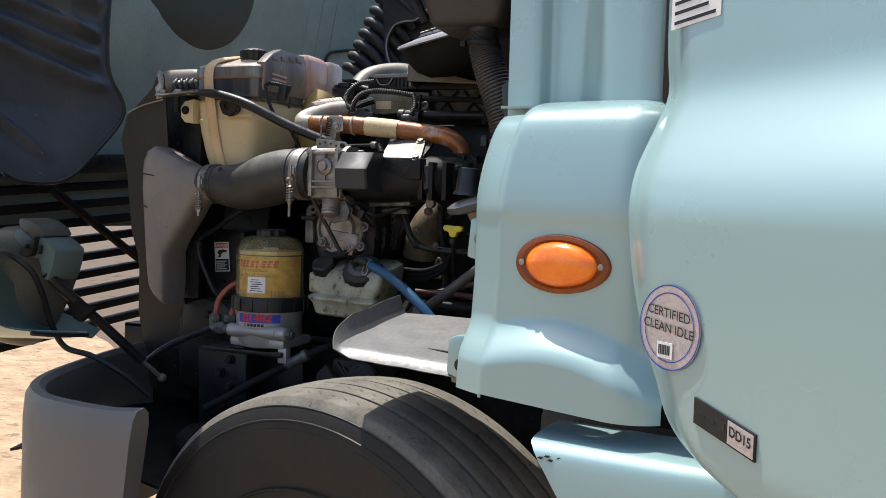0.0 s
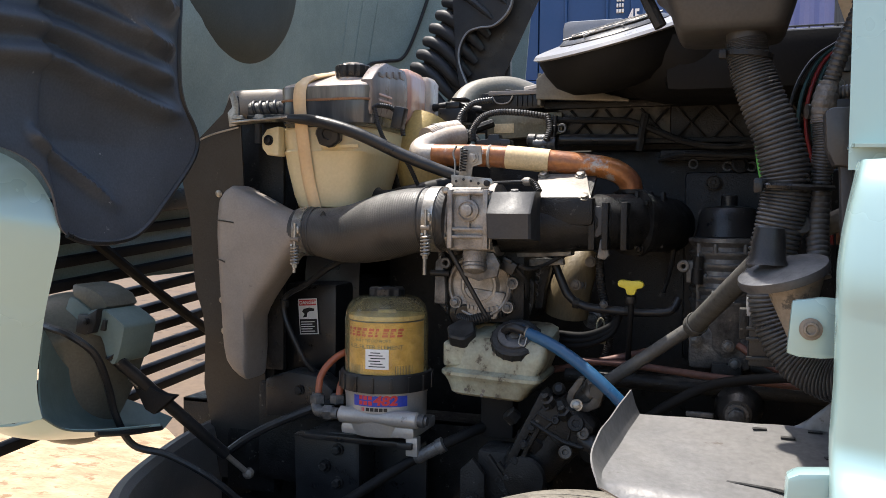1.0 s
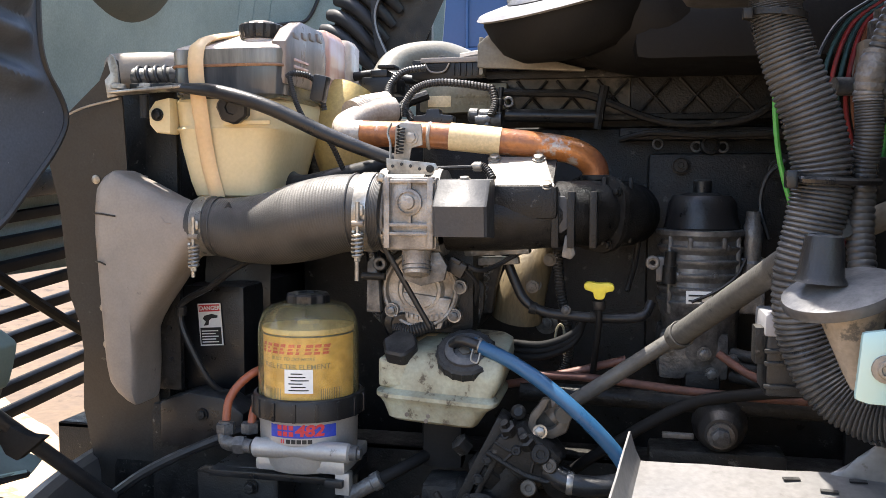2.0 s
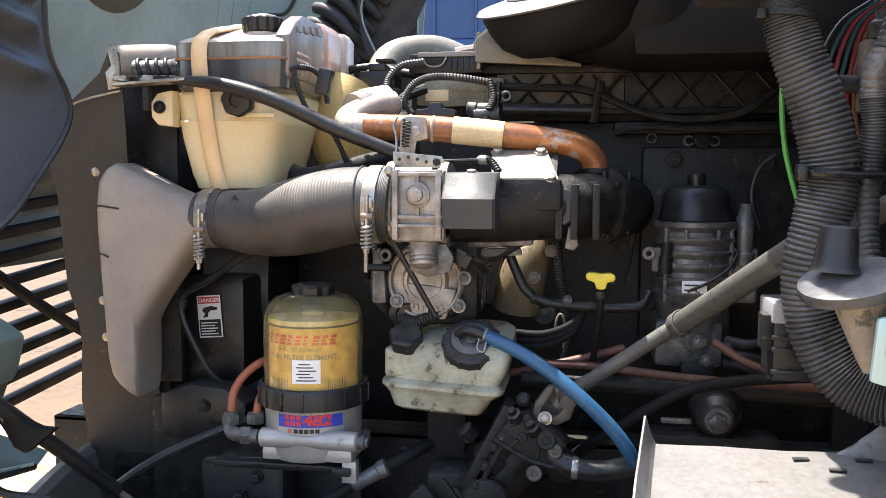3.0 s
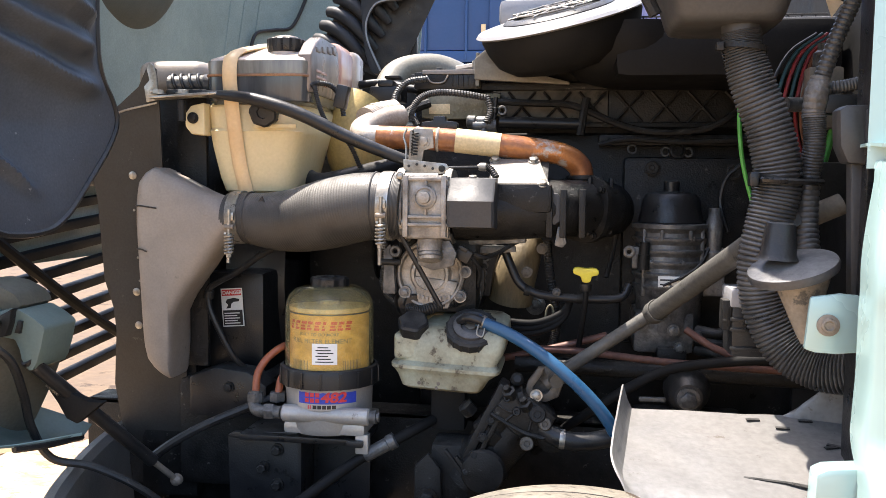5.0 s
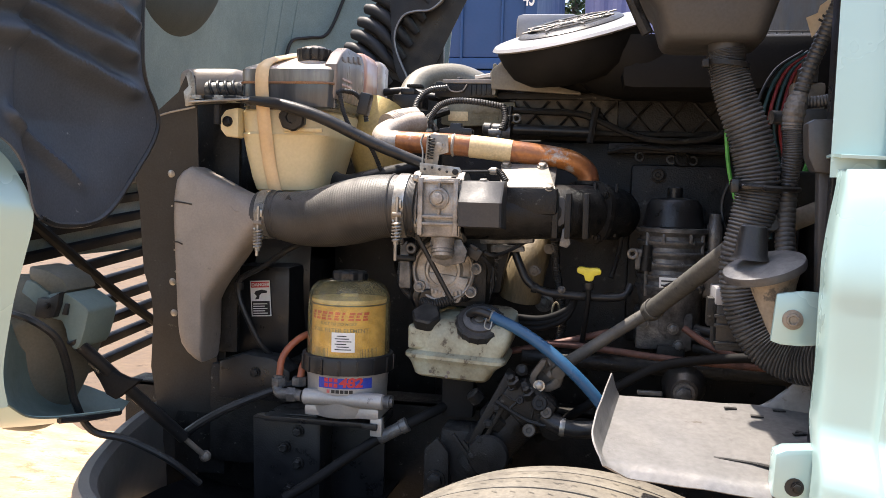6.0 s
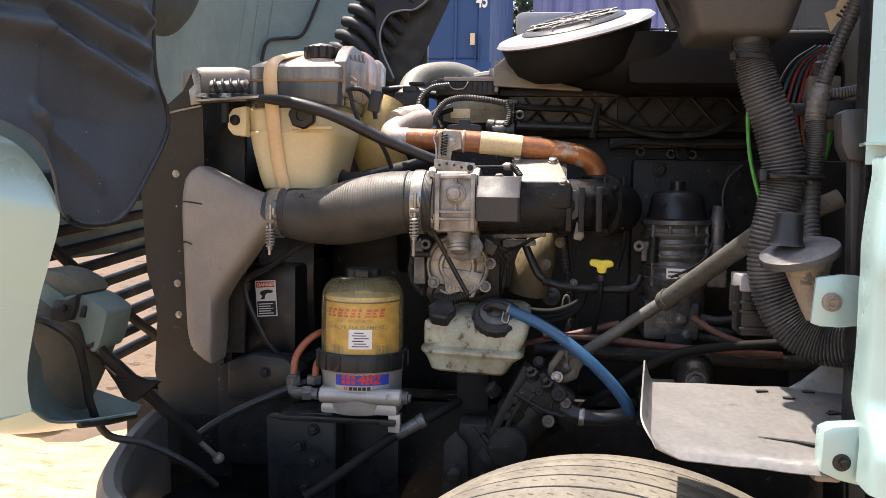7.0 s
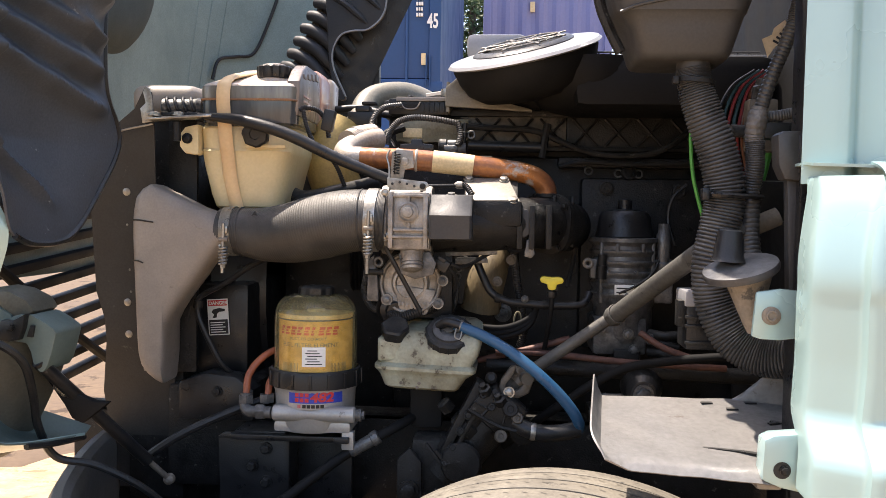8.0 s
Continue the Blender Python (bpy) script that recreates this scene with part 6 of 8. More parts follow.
    for x, z in ((-0.99, 1.303), (-0.882, 1.297), (-0.873, 1.345)):
        part("lug", lathe(B(), [(0.012, 0), (0.012, 0.014)], (x, 1.985, z), (0, -1, 0), 14), alu, gc)
        part("bolt", hexbolt(B(), (x, 1.971, z), (0, -1, 0), 0.007, 0.007), alu_dark, gc)
    for k in range(8):
        part("cast_digit", box(B(), (-0.965 + 0.0085 * k, 1.9685, 1.291 - 0.0022 * min(k, 7 - k)), (-0.960 + 0.0085 * k, 1.9725, 1.300 - 0.0022 * min(k, 7 - k)), 0.0008), alu, gc)
    part("pump_back", box(B(), (-1.01, 1.99, 1.26), (-0.85, 2.25, 1.42), 0.02), grime, t)
    # pivoting bracket to the left of the pump
    br = part("pump_bracket", slab(B(), [(-1.03, 1.30), (-1.028, 1.385), (-1.015, 1.398), (-1.008, 1.36), (-1.005, 1.30)], 1.955, 1.975, 0.004), alu_dark, t)
    part("eye", torus(B(), (-1.005, 1.953, 1.383), (0, -1, 0), 0.008, 0.004, 16, 6), alu_dark, br)
    part("cross_arm", rod(B(), (-1.035, 1.95, 1.362), (-0.995, 1.95, 1.362), 0.006, 10), grime, br)
    part("strap", rod(B(), (-0.99, 1.905, 1.425), (-0.915, 1.93, 1.285), 0.005, 8), black, t)
    # chain-like rack and yellowish casting right of the pump
    rk = part("rack", slab(B(), [(-0.865, 1.285), (-0.868, 1.385), (-0.84, 1.395), (-0.815, 1.385), (-0.83, 1.33), (-0.835, 1.285)], 2.08, 2.11, 0.004), grime, t)
    for k in range(6):
        part("hole", torus(B(), (-0.853 + 0.002 * k, 2.079, 1.30 + 0.016 * k), (0, -1, 0), 0.0065, 0.002, 12, 6), alu_dark, rk)
    part("elbow_casting", tube(B(), [(-0.80, 2.16, 1.27), (-0.79, 2.15, 1.32), (-0.775, 2.15, 1.36), (-0.76, 2.17, 1.40)], [0.048, 0.046, 0.04, 0.03], 20, 20), brown_engine, t, "yellowish oil-stained casting")
    part("heat_strip", box(B(), (-0.87, 1.99, 1.398), (-0.76, 2.03, 1.412), 0.003, pose(0, 0, 0, 0, -3, 0)), alu_dark, t)
    for x, y, z in ((-0.733, 2.178, 1.379), (-0.745, 2.171, 1.257), (-0.762, 2.12, 1.335), (-0.80, 2.13, 1.355)):
        part("bolt", hexbolt(B(), (x, y, z), (0, -1, 0), 0.0085, 0.009), alu_dark, t)
    part("big_nut", lathe(B(), [(0.021, 0), (0.021, 0.01), (0.013, 0.012), (0.012, 0.02), (0.006, 0.021)], (-0.746, 2.185, 1.257), (0, -1, 0), 18), alu_dark, t)
    # black coolant pipe with clips
    cp = thing("coolant_pipe", (-0.7, 2.1, 1.28), "black steel coolant pipe with clips", "pipe")
    part("pipe", tube(B(), [(-0.805, 2.05, 1.385), (-0.79, 2.045, 1.35), (-0.772, 2.04, 1.318), (-0.74, 2.035, 1.30), (-0.69, 2.035, 1.294), (-0.62, 2.035, 1.292), (-0.575, 2.04, 1.297), (-0.56, 2.05, 1.32)], 0.0085, 60, 10), black, cp)
    for x, z in ((-0.757, 1.305), (-0.655, 1.293)):
        part("clip", lathe(B(), [(0.0105, -0.006), (0.0105, 0.006)], (x, 2.0355, z), (1, 0, -0.2 if x < -0.7 else 0), 12), grime, cp)
    part("clip_bolt", hexbolt(B(), (-0.70, 2.02, 1.306), (0, -1, 0), 0.006, 0.008), alu_dark, cp)
    # black pulley hub low at the left of the pump
    hb = part("hose_hub", lathe(B(), [(0.034, 0), (0.036, 0.01), (0.030, 0.03), (0.020, 0.036), (0.018, 0.05)], (-0.985, 2.02, 1.283), (0.3, -1, -0.1), 20, lambda q, h: 1 + 0.03 * math.cos(12 * q)), black, t)
    part("hose", tube(B(), [(-0.985, 1.975, 1.272), (-0.955, 1.97, 1.268), (-0.92, 1.98, 1.28), (-0.88, 2.0, 1.29)], 0.011, 24, 10, 0.001, 0.005), rubber, hb)
    for k in range(3):
        part("lower_hose", tube(B(), [(-0.80, 2.06, 1.215 + 0.012 * k), (-0.74, 2.05, 1.22 + 0.01 * k), (-0.69, 2.05, 1.245 + 0.008 * k), (-0.67, 2.06, 1.29)], 0.0065, 24, 10), void, t)
    # lower flank: sump rail and dark pipes
    part("sump_rail", rod(B(), (-0.78, 2.06, 1.155), (-0.2, 2.06, 1.145), 0.017, 12), grime, t)
    part("fat_hose", tube(B(), [(-0.74, 2.05, 0.98), (-0.66, 2.01, 1.055), (-0.61, 1.99, 1.095), (-0.565, 1.98, 1.130), (-0.492, 1.98, 1.170), (-0.392, 1.98, 1.189), (-0.30, 1.98, 1.198), (-0.18, 2.0, 1.205)], 0.0095, 40, 12), void, t)
    m = thing("engine_mount", (-0.44, 2.0, 1.02), "black conical rubber engine mount with a large nut", "engine mount")
    part("cone", lathe(B(), [(0.045, 0), (0.044, 0.02), (0.034, 0.035), (0.032, 0.04), (0.036, 0.045), (0.026, 0.06), (0.016, 0.062)], (-0.445, 2.06, 1.120), (-0.05, -1, -0.1), 28), rubber, m)
    part("nut", hexbolt(B(), (-0.4485, 1.998, 1.1135), (-0.05, -1, -0.1), 0.016, 0.018), alu_dark, m)
    part("arm", box(B(), (-0.56, 2.03, 1.04), (-0.34, 2.10, 1.075), 0.008), grime, m)
    part("silver_strip", box(B(), (-0.54, 2.0, 1.103), (-0.49, 2.01, 1.112), 0.002), alu_dark, m)


engine()


def dipstick():
    t = thing("oil_dipstick", (-0.645, 1.995, 1.30), "yellow plastic oil dipstick handle in its tube", "dipstick")
    part("grip", slab(B(), [(-0.668, 1.345), (-0.669, 1.355), (-0.66, 1.358), (-0.645, 1.356), (-0.63, 1.357), (-0.621, 1.352), (-0.623, 1.343), (-0.634, 1.341), (-0.637, 1.330), (-0.652, 1.330), (-0.655, 1.341)], 1.985, 2.003, 0.003, smooth=2), yellow, t)
    part("collar", lathe(B(), [(0.009, 0), (0.011, 0.004), (0.011, 0.014)], (-0.645, 1.994, 1.312), (0, 0, 1), 16), black, t)
    part("tube", tube(B(), [(-0.645, 1.994, 1.322), (-0.645, 1.996, 1.29), (-0.65, 2.02, 1.24), (-0.66, 2.08, 1.15)], 0.0055, 20, 10), void, t)


dipstick()


def oil_module():
    c = Vector((-0.472, 2.175, 1.20))
    t = thing("oil_filter_module", c, "oily cast aluminium oil filter housing with black cap", "oil filter")
    prof = [(0.060, 0.0), (0.066, 0.02), (0.066, 0.08), (0.071, 0.09), (0.072, 0.10)]
    for k in range(5):
        z = 0.105 + 0.024 * k
        prof += [(0.074, z), (0.076, z + 0.003), (0.076, z + 0.007), (0.071, z + 0.010), (0.070, z + 0.018)]
    prof += [(0.076, 0.226), (0.078, 0.228), (0.078, 0.236), (0.06, 0.238)]
    bd = part("housing", lathe(B(), prof, c, (0, 0, 1), 44, lambda q, h: 1 + 0.004 * math.sin(5 * q + 40 * h)), alu_dark, t)
    part("cap", lathe(B(), [(0.064, 0.236), (0.066, 0.24), (0.061, 0.262), (0.058, 0.285), (0.050, 0.297), (0.02, 0.302), (0.016, 0.302), (0.016, 0.322), (0.012, 0.325)], c, (0, 0, 1), 36, lambda q, h: 1 + (0.012 * math.cos(20 * q) if h < 0.27 else 0)), black, t, "black screw cap")
    part("nut", lathe(B(), [(0.011, 0.30), (0.011, 0.322), (0.008, 0.324)], c, (0, 0, 1), 6), black, t)
    for a, z0, z1 in ((-2.45, 0.09, 0.228), (-0.62, 0.10, 0.228), (-1.9, 0.205, 0.226), (-1.1, 0.205, 0.226)):
        part("rib", box(B(), c + Vector((0.072 * math.cos(a) - 0.004, 0.072 * math.sin(a) - 0.005, z0)), c + Vector((0.072 * math.cos(a) + 0.004, 0.072 * math.sin(a) + 0.005, z1)), 0.003), alu_dark, bd)
    for k in range(7):
        a = -2.5 + 0.3 * k
        part("housing_bolt", hexbolt(B(), c + Vector((0.071 * math.cos(a), 0.071 * math.sin(a), 0.112 + 0.048 * (k % 3))), (math.cos(a), math.sin(a), 0), 0.005, 0.006), alu_dark, bd)
    part("loop_wire", tube(B(), [c + Vector((-0.02, -0.078, 0.115)), c + Vector((0.02, -0.079, 0.135)), c + Vector((0.055, -0.06, 0.16)), c + Vector((0.08, -0.02, 0.20))], 0.003, 20, 6), rubber, bd)
    part("label", box(B(), (-0.501, 2.0985, 1.312), (-0.458, 2.1015, 1.334), 0.001), white_lab, t, "pale worn label")
    for k in range(2):
        part("print_bar", box(B(), (-0.497, 2.0975, 1.316 + 0.009 * k), (-0.475 + 0.01 * k, 2.0992, 1.319 + 0.009 * k), 0), black_lab, t)
    part("lug_eye", torus(B(), (-0.557, 2.13, 1.379), (0, -1, 0), 0.0085, 0.0042, 18, 8), alu, t)
    part("lug_arm", box(B(), (-0.552, 2.13, 1.345), (-0.53, 2.16, 1.39), 0.005), alu_dark, t)
    part("plug", lathe(B(), [(0.012, 0), (0.012, 0.03), (0.010, 0.031), (0.010, 0.055)], (-0.53, 2.115, 1.345), (0.05, 0, 1), 14), grime, t)
    part("lower_case", box(B(), (-0.545, 2.115, 1.175), (-0.425, 2.25, 1.26), 0.012), alu_dark, t)
    part("lower_case", box(B(), (-0.50, 2.10, 1.14), (-0.44, 2.2, 1.19), 0.01), grime, t)
    for x, z in ((-0.53, 1.235), (-0.455, 1.19), (-0.468, 1.225), (-0.42, 1.215)):
        part("bolt", hexbolt(B(), (x, 2.105, z), (0, -1, 0), 0.009, 0.01), alu_dark, t)
    s = part("side_valve", lathe(B(), [(0.018, 0), (0.018, 0.02), (0.014, 0.025), (0.016, 0.06), (0.016, 0.085), (0.013, 0.09), (0.012, 0.11)], (-0.388, 2.15, 1.36), (0, 0, 1), 18), alu_dark, t)
    part("valve_arm", box(B(), (-0.41, 2.145, 1.29), (-0.365, 2.18, 1.39), 0.006), alu_dark, t)
    for k in range(3):
        part("pipe_stub", tube(B(), [(-0.42, 2.12, 1.225 - 0.02 * k), (-0.39, 2.10, 1.222 - 0.02 * k), (-0.36, 2.10, 1.225 - 0.03 * k)], 0.011, 10, 10), grime, t)


oil_module()

# ---- fuel filter ----


def fuel_filter():
    ax, ay = -1.140, 1.975
    t = thing("fuel_filter", (ax, ay, 1.0), "clear-topped fuel filter with a yellow element", "fuel filter")
    cov = B()
    R = 0.0865
    outer = [(R, 1.150), (R, 1.262), (R - 0.002, 1.278), (R - 0.008, 1.294), (R - 0.020, 1.306), (R - 0.038, 1.3115), (0.032, 1.313)]
    inner = [(r - 0.004, z - (0.004 if i > 2 else 0)) for i, (r, z) in enumerate(outer)][::-1]
    lathe(cov, outer + inner, (ax, ay, 0), (0, 0, 1), 48)
    c = part("cover", cov, clear, t, "clear amber-tinted cover")
    c.visible_shadow = False
    cap = part("cap", lathe(B(), [(0.033, 1.308), (0.036, 1.311), (0.036, 1.324), (0.033, 1.328), (0.018, 1.329), (0.016, 1.326), (0.001, 1.326)], (ax, ay, 0), (0, 0, 1), 60, lambda q, h: 1 + 0.055 * math.cos(10 * q)), black, t, "black knobbed cap", 25)
    el = part("element", lathe(B(), [(0.074, 1.150), (0.0770, 1.152), (0.0770, 1.268), (0.0745, 1.272), (0.05, 1.272), (0.02, 1.274)], (ax, ay, 0), (0, 0, 1), 48), gold, t, "yellow paper filter element")
    part("end_cap", lathe(B(), [(0.0775, 1.266), (0.0785, 1.269), (0.0785, 1.274), (0.03, 1.277), (0.02, 1.277), (0.018, 1.283), (0.005, 1.284)], (ax, ay, 0), (0, 0, 1), 40), tape_m, el)
    def wrap(r, a0):
        return lambda x, y: (ax + r * math.sin(a0 + x / r), ay - r * math.cos(a0 + x / r), y)
    r = 0.0778
    a0 = 0.05
    # maker's mark as plain slanted blocks with a small flame between
    for k, w in enumerate((0.0095, 0.011, 0.0115, 0.0095, 0.0105, 0.006, 0.0115, 0.0105, 0.0115)):
        x0 = -0.070 + 0.0148 * k
        for z0, z1, cut in ((1.2340, 1.2385, 1.0), (1.2400, 1.2440, 0.62 if k % 2 else 0.8), (1.2455, 1.2510, 1.0)):
            b = B()
            vs = [[b.verts.new(wrap(r, a0)(x0 + w * cut * q + (z - 1.242) * 0.22, z)) for z in (z0, z1)] for q in (0, 0.5, 1)]
            for g, h in zip(vs, vs[1:]):
                b.faces.new((g[0], h[0], h[1], g[1]))
            part("brand_block", b, orange_lab, el)
    part("lettering", lettering(B(), "BUILT TO DO MORE", 0.0078, None, lambda x, y: wrap(r, a0 - 0.06)(x * 1.1 + y * 0.2, 1.2262 + y), 0.00005), olive, el)
    part("lettering", lettering(B(), "FUEL FILTER ELEMENT", 0.0118, None, lambda x, y: wrap(r, a0 - 0.02)(x * 1.08, 1.2130 + y), 0.0001), olive, el)
    part("end_ring", torus(B(), (ax, ay, 1.2635), (0, 0, 1), 0.0778, 0.0016, 48, 6), black, el, "dark rim of the element")
    def bars(x0, x1, z0, z1, m, name, rr=0.0780):
        b = B()
        n = 8
        vs = [[b.verts.new(wrap(rr, a0)(x0 + (x1 - x0) * i / n, z)) for z in (z0, z1)] for i in range(n + 1)]
        for g, h in zip(vs, vs[1:]):
            b.faces.new((g[0], h[0], h[1], g[1]))
        return part(name, b, m, el)
    bars(-0.014, 0.034, 1.171, 1.211, white_lab, "white_sticker", 0.0874)
    for k in range(6):
        bars(-0.007 + 0.004 * (k % 2), 0.027 - 0.005 * (k % 3), 1.1755 + 0.0055 * k, 1.1775 + 0.0055 * k, black_lab, "print_bar", 0.0878)
    for k in range(24):
        x = 0.044 + 0.0034 * k if k < 12 else -0.026 - 0.0034 * (k - 12)
        bars(x, x + 0.0012, 1.152, 1.176, olive, "pleat_line")
    col = part("collar", lathe(B(), [(0.088, 1.122), (0.096, 1.124), (0.0965, 1.150), (0.094, 1.158), (0.0895, 1.160), (0.0895, 1.154)], (ax, ay, 0), (0, 0, 1), 56), black, t, "black ribbed screw collar")
    for k in range(16):
        a = 2 * math.pi * k / 16 + 0.1
        part("collar_rib", box(B(), (ax + 0.0955 * math.cos(a) - 0.003, ay + 0.0955 * math.sin(a) - 0.003, 1.124), (ax + 0.0955 * math.cos(a) + 0.003, ay + 0.0955 * math.sin(a) + 0.003, 1.155), 0.001, pose(0, 0, 0, 0, 0, math.degrees(a))), black, col)
    base = part("base", lathe(B(), [(0.05, 1.030), (0.076, 1.032), (0.083, 1.045), (0.085, 1.11), (0.089, 1.123), (0.06, 1.124)], (ax, ay, 0), (0, 0, 1), 44), alu_bright, t, "cast aluminium base")
    part("cross_tube", lathe(B(), [(0.013, 0), (0.0165, 0.003), (0.0165, 0.050), (0.0145, 0.075), (0.0145, 0.095), (0.0165, 0.120), (0.0165, 0.168), (0.013, 0.171)], (-1.212, 1.903, 1.073), (1, 0, 0), 28), alu_bright, base)
    part("foot", box(B(), (-1.212, 1.905, 1.032), (-1.052, 2.04, 1.056), 0.008), alu_bright, base)
    part("end_plug", lathe(B(), [(0.013, 0), (0.013, 0.012), (0.009, 0.013), (0.009, 0.018)], (-1.041, 1.903, 1.073), (1, 0, 0), 16), alu_dark, base)
    # printed band on the base
    def band(x0, x1, z0, z1, m, rr, name, par):
        b = B()
        n = 14
        vs = [[b.verts.new(wrap(rr, a0 + 0.2)(x0 + (x1 - x0) * i / n, z)) for z in (z0, z1)] for i in range(n + 1)]
        for g, h in zip(vs, vs[1:]):
            b.faces.new((g[0], h[0], h[1], g[1]))
        return part(name, b, m, par)
    lb = thing("filter_sticker", (ax, ay - 0.09, 1.09), "blue and red printed sticker on the filter base", "sticker")
    band(-0.062, 0.058, 1.083, 1.122, alu_bright, 0.0868, "film", lb)
    band(-0.060, 0.056, 1.096, 1.120, blue_lab, 0.0872, "blue_band", lb)
    part("lettering", lettering(B(), "482", 0.026, None, lambda x, y: wrap(0.0877, a0 + 0.33)(x * 1.25 + y * 0.15, 1.1078 + y), 0.0010), red_lab, lb)
    for k in range(2):
        for q in range(3):
            band(-0.046 + 0.0105 * q, -0.038 + 0.0105 * q, 1.0988 + 0.0105 * k, 1.1068 + 0.0105 * k, red_lab, 0.0876, "red_bar", lb)
    for q in range(2):
        band(-0.040 + 0.004 * q, -0.0378 + 0.004 * q, 1.0865, 1.0935, red_lab, 0.0872, "red_bar", lb)
    for q in range(5):
        band(-0.030 + 0.0092 * q, -0.0225 + 0.0092 * q, 1.0865, 1.0935, black_lab, 0.0872, "brand_block", lb)
    # fittings and lines
    f = part("elbow_fitting", tube(B(), [(-1.215, 1.905, 1.072), (-1.243, 1.91, 1.072), (-1.268, 1.92, 1.070), (-1.278, 1.93, 1.079), (-1.278, 1.935, 1.104)], 0.012, 24, 12), alu_dark, base)
    for p, a in (((-1.240, 1.909, 1.072), (1, 0.1, 0)), ((-1.278, 1.934, 1.092), (0, 0, 1)), ((-1.235, 1.94, 1.094), (0, 0, 1))):
        part("fitting_nut", lathe(B(), [(0.0155, -0.009), (0.0165, -0.006), (0.0165, 0.006), (0.0155, 0.009)], p, a, 6), alu_dark, f)
    for k, pts in enumerate(([(-1.278, 1.936, 1.104), (-1.276, 1.945, 1.139), (-1.258, 1.96, 1.169), (-1.228, 1.985, 1.189), (-1.178, 2.06, 1.194)], [(-1.234, 1.942, 1.099), (-1.231, 1.955, 1.129), (-1.213, 1.985, 1.154), (-1.178, 2.05, 1.164)])):
        h = thing("fuel_line", (pts[0][0], pts[0][1], 1.09), "orange-brown fuel hose into the filter", "hose", "fuel lines")
        part("tube", tube(B(), pts, 0.0075, 28, 10), orange_hose, h)
    v = part("drain_valve", box(B(), (-1.071, 1.908, 0.998), (-1.046, 1.93, 1.036), 0.003), alu_bright, t)
    part("tap", box(B(), (-1.086, 1.897, 1.013), (-1.054, 1.909, 1.026), 0.003), black, v)
    # bracket below
    b = thing("filter_bracket", (-1.26, 1.97, 0.8), "black steel bracket with hex bolts under the fuel filter", "bracket")
    part("plate", slab(B(), [(-1.335, 0.78), (-1.342, 1.008), (-1.33, 1.016), (-1.20, 1.022), (-1.19, 1.0), (-1.19, 0.78)], 1.95, 1.958, 0.002), black, b)
    part("shelf", box(B(), (-1.31, 1.93, 1.006), (-1.06, 2.06, 1.018), 0.002), black, b)
    part("gusset", box(B(), (-1.20, 1.958, 0.78), (-1.19, 2.10, 1.01), 0.002), black, b)
    part("back_plate", box(B(), (-1.19, 2.03, 0.78), (-1.07, 2.04, 1.01), 0.002), black, b)
    for x, z in ((-1.238, 0.985), (-1.268, 0.948), (-1.238, 0.915), (-1.255, 0.86)):
        part("bolt", hexbolt(B(), (x, 1.949, z), (0, -1, 0), 0.0095, 0.016), grime, b)
    part("edge_highlight", box(B(), (-1.342, 1.9495, 1.004), (-1.20, 1.951, 1.008), 0), grime, b)


fuel_filter()


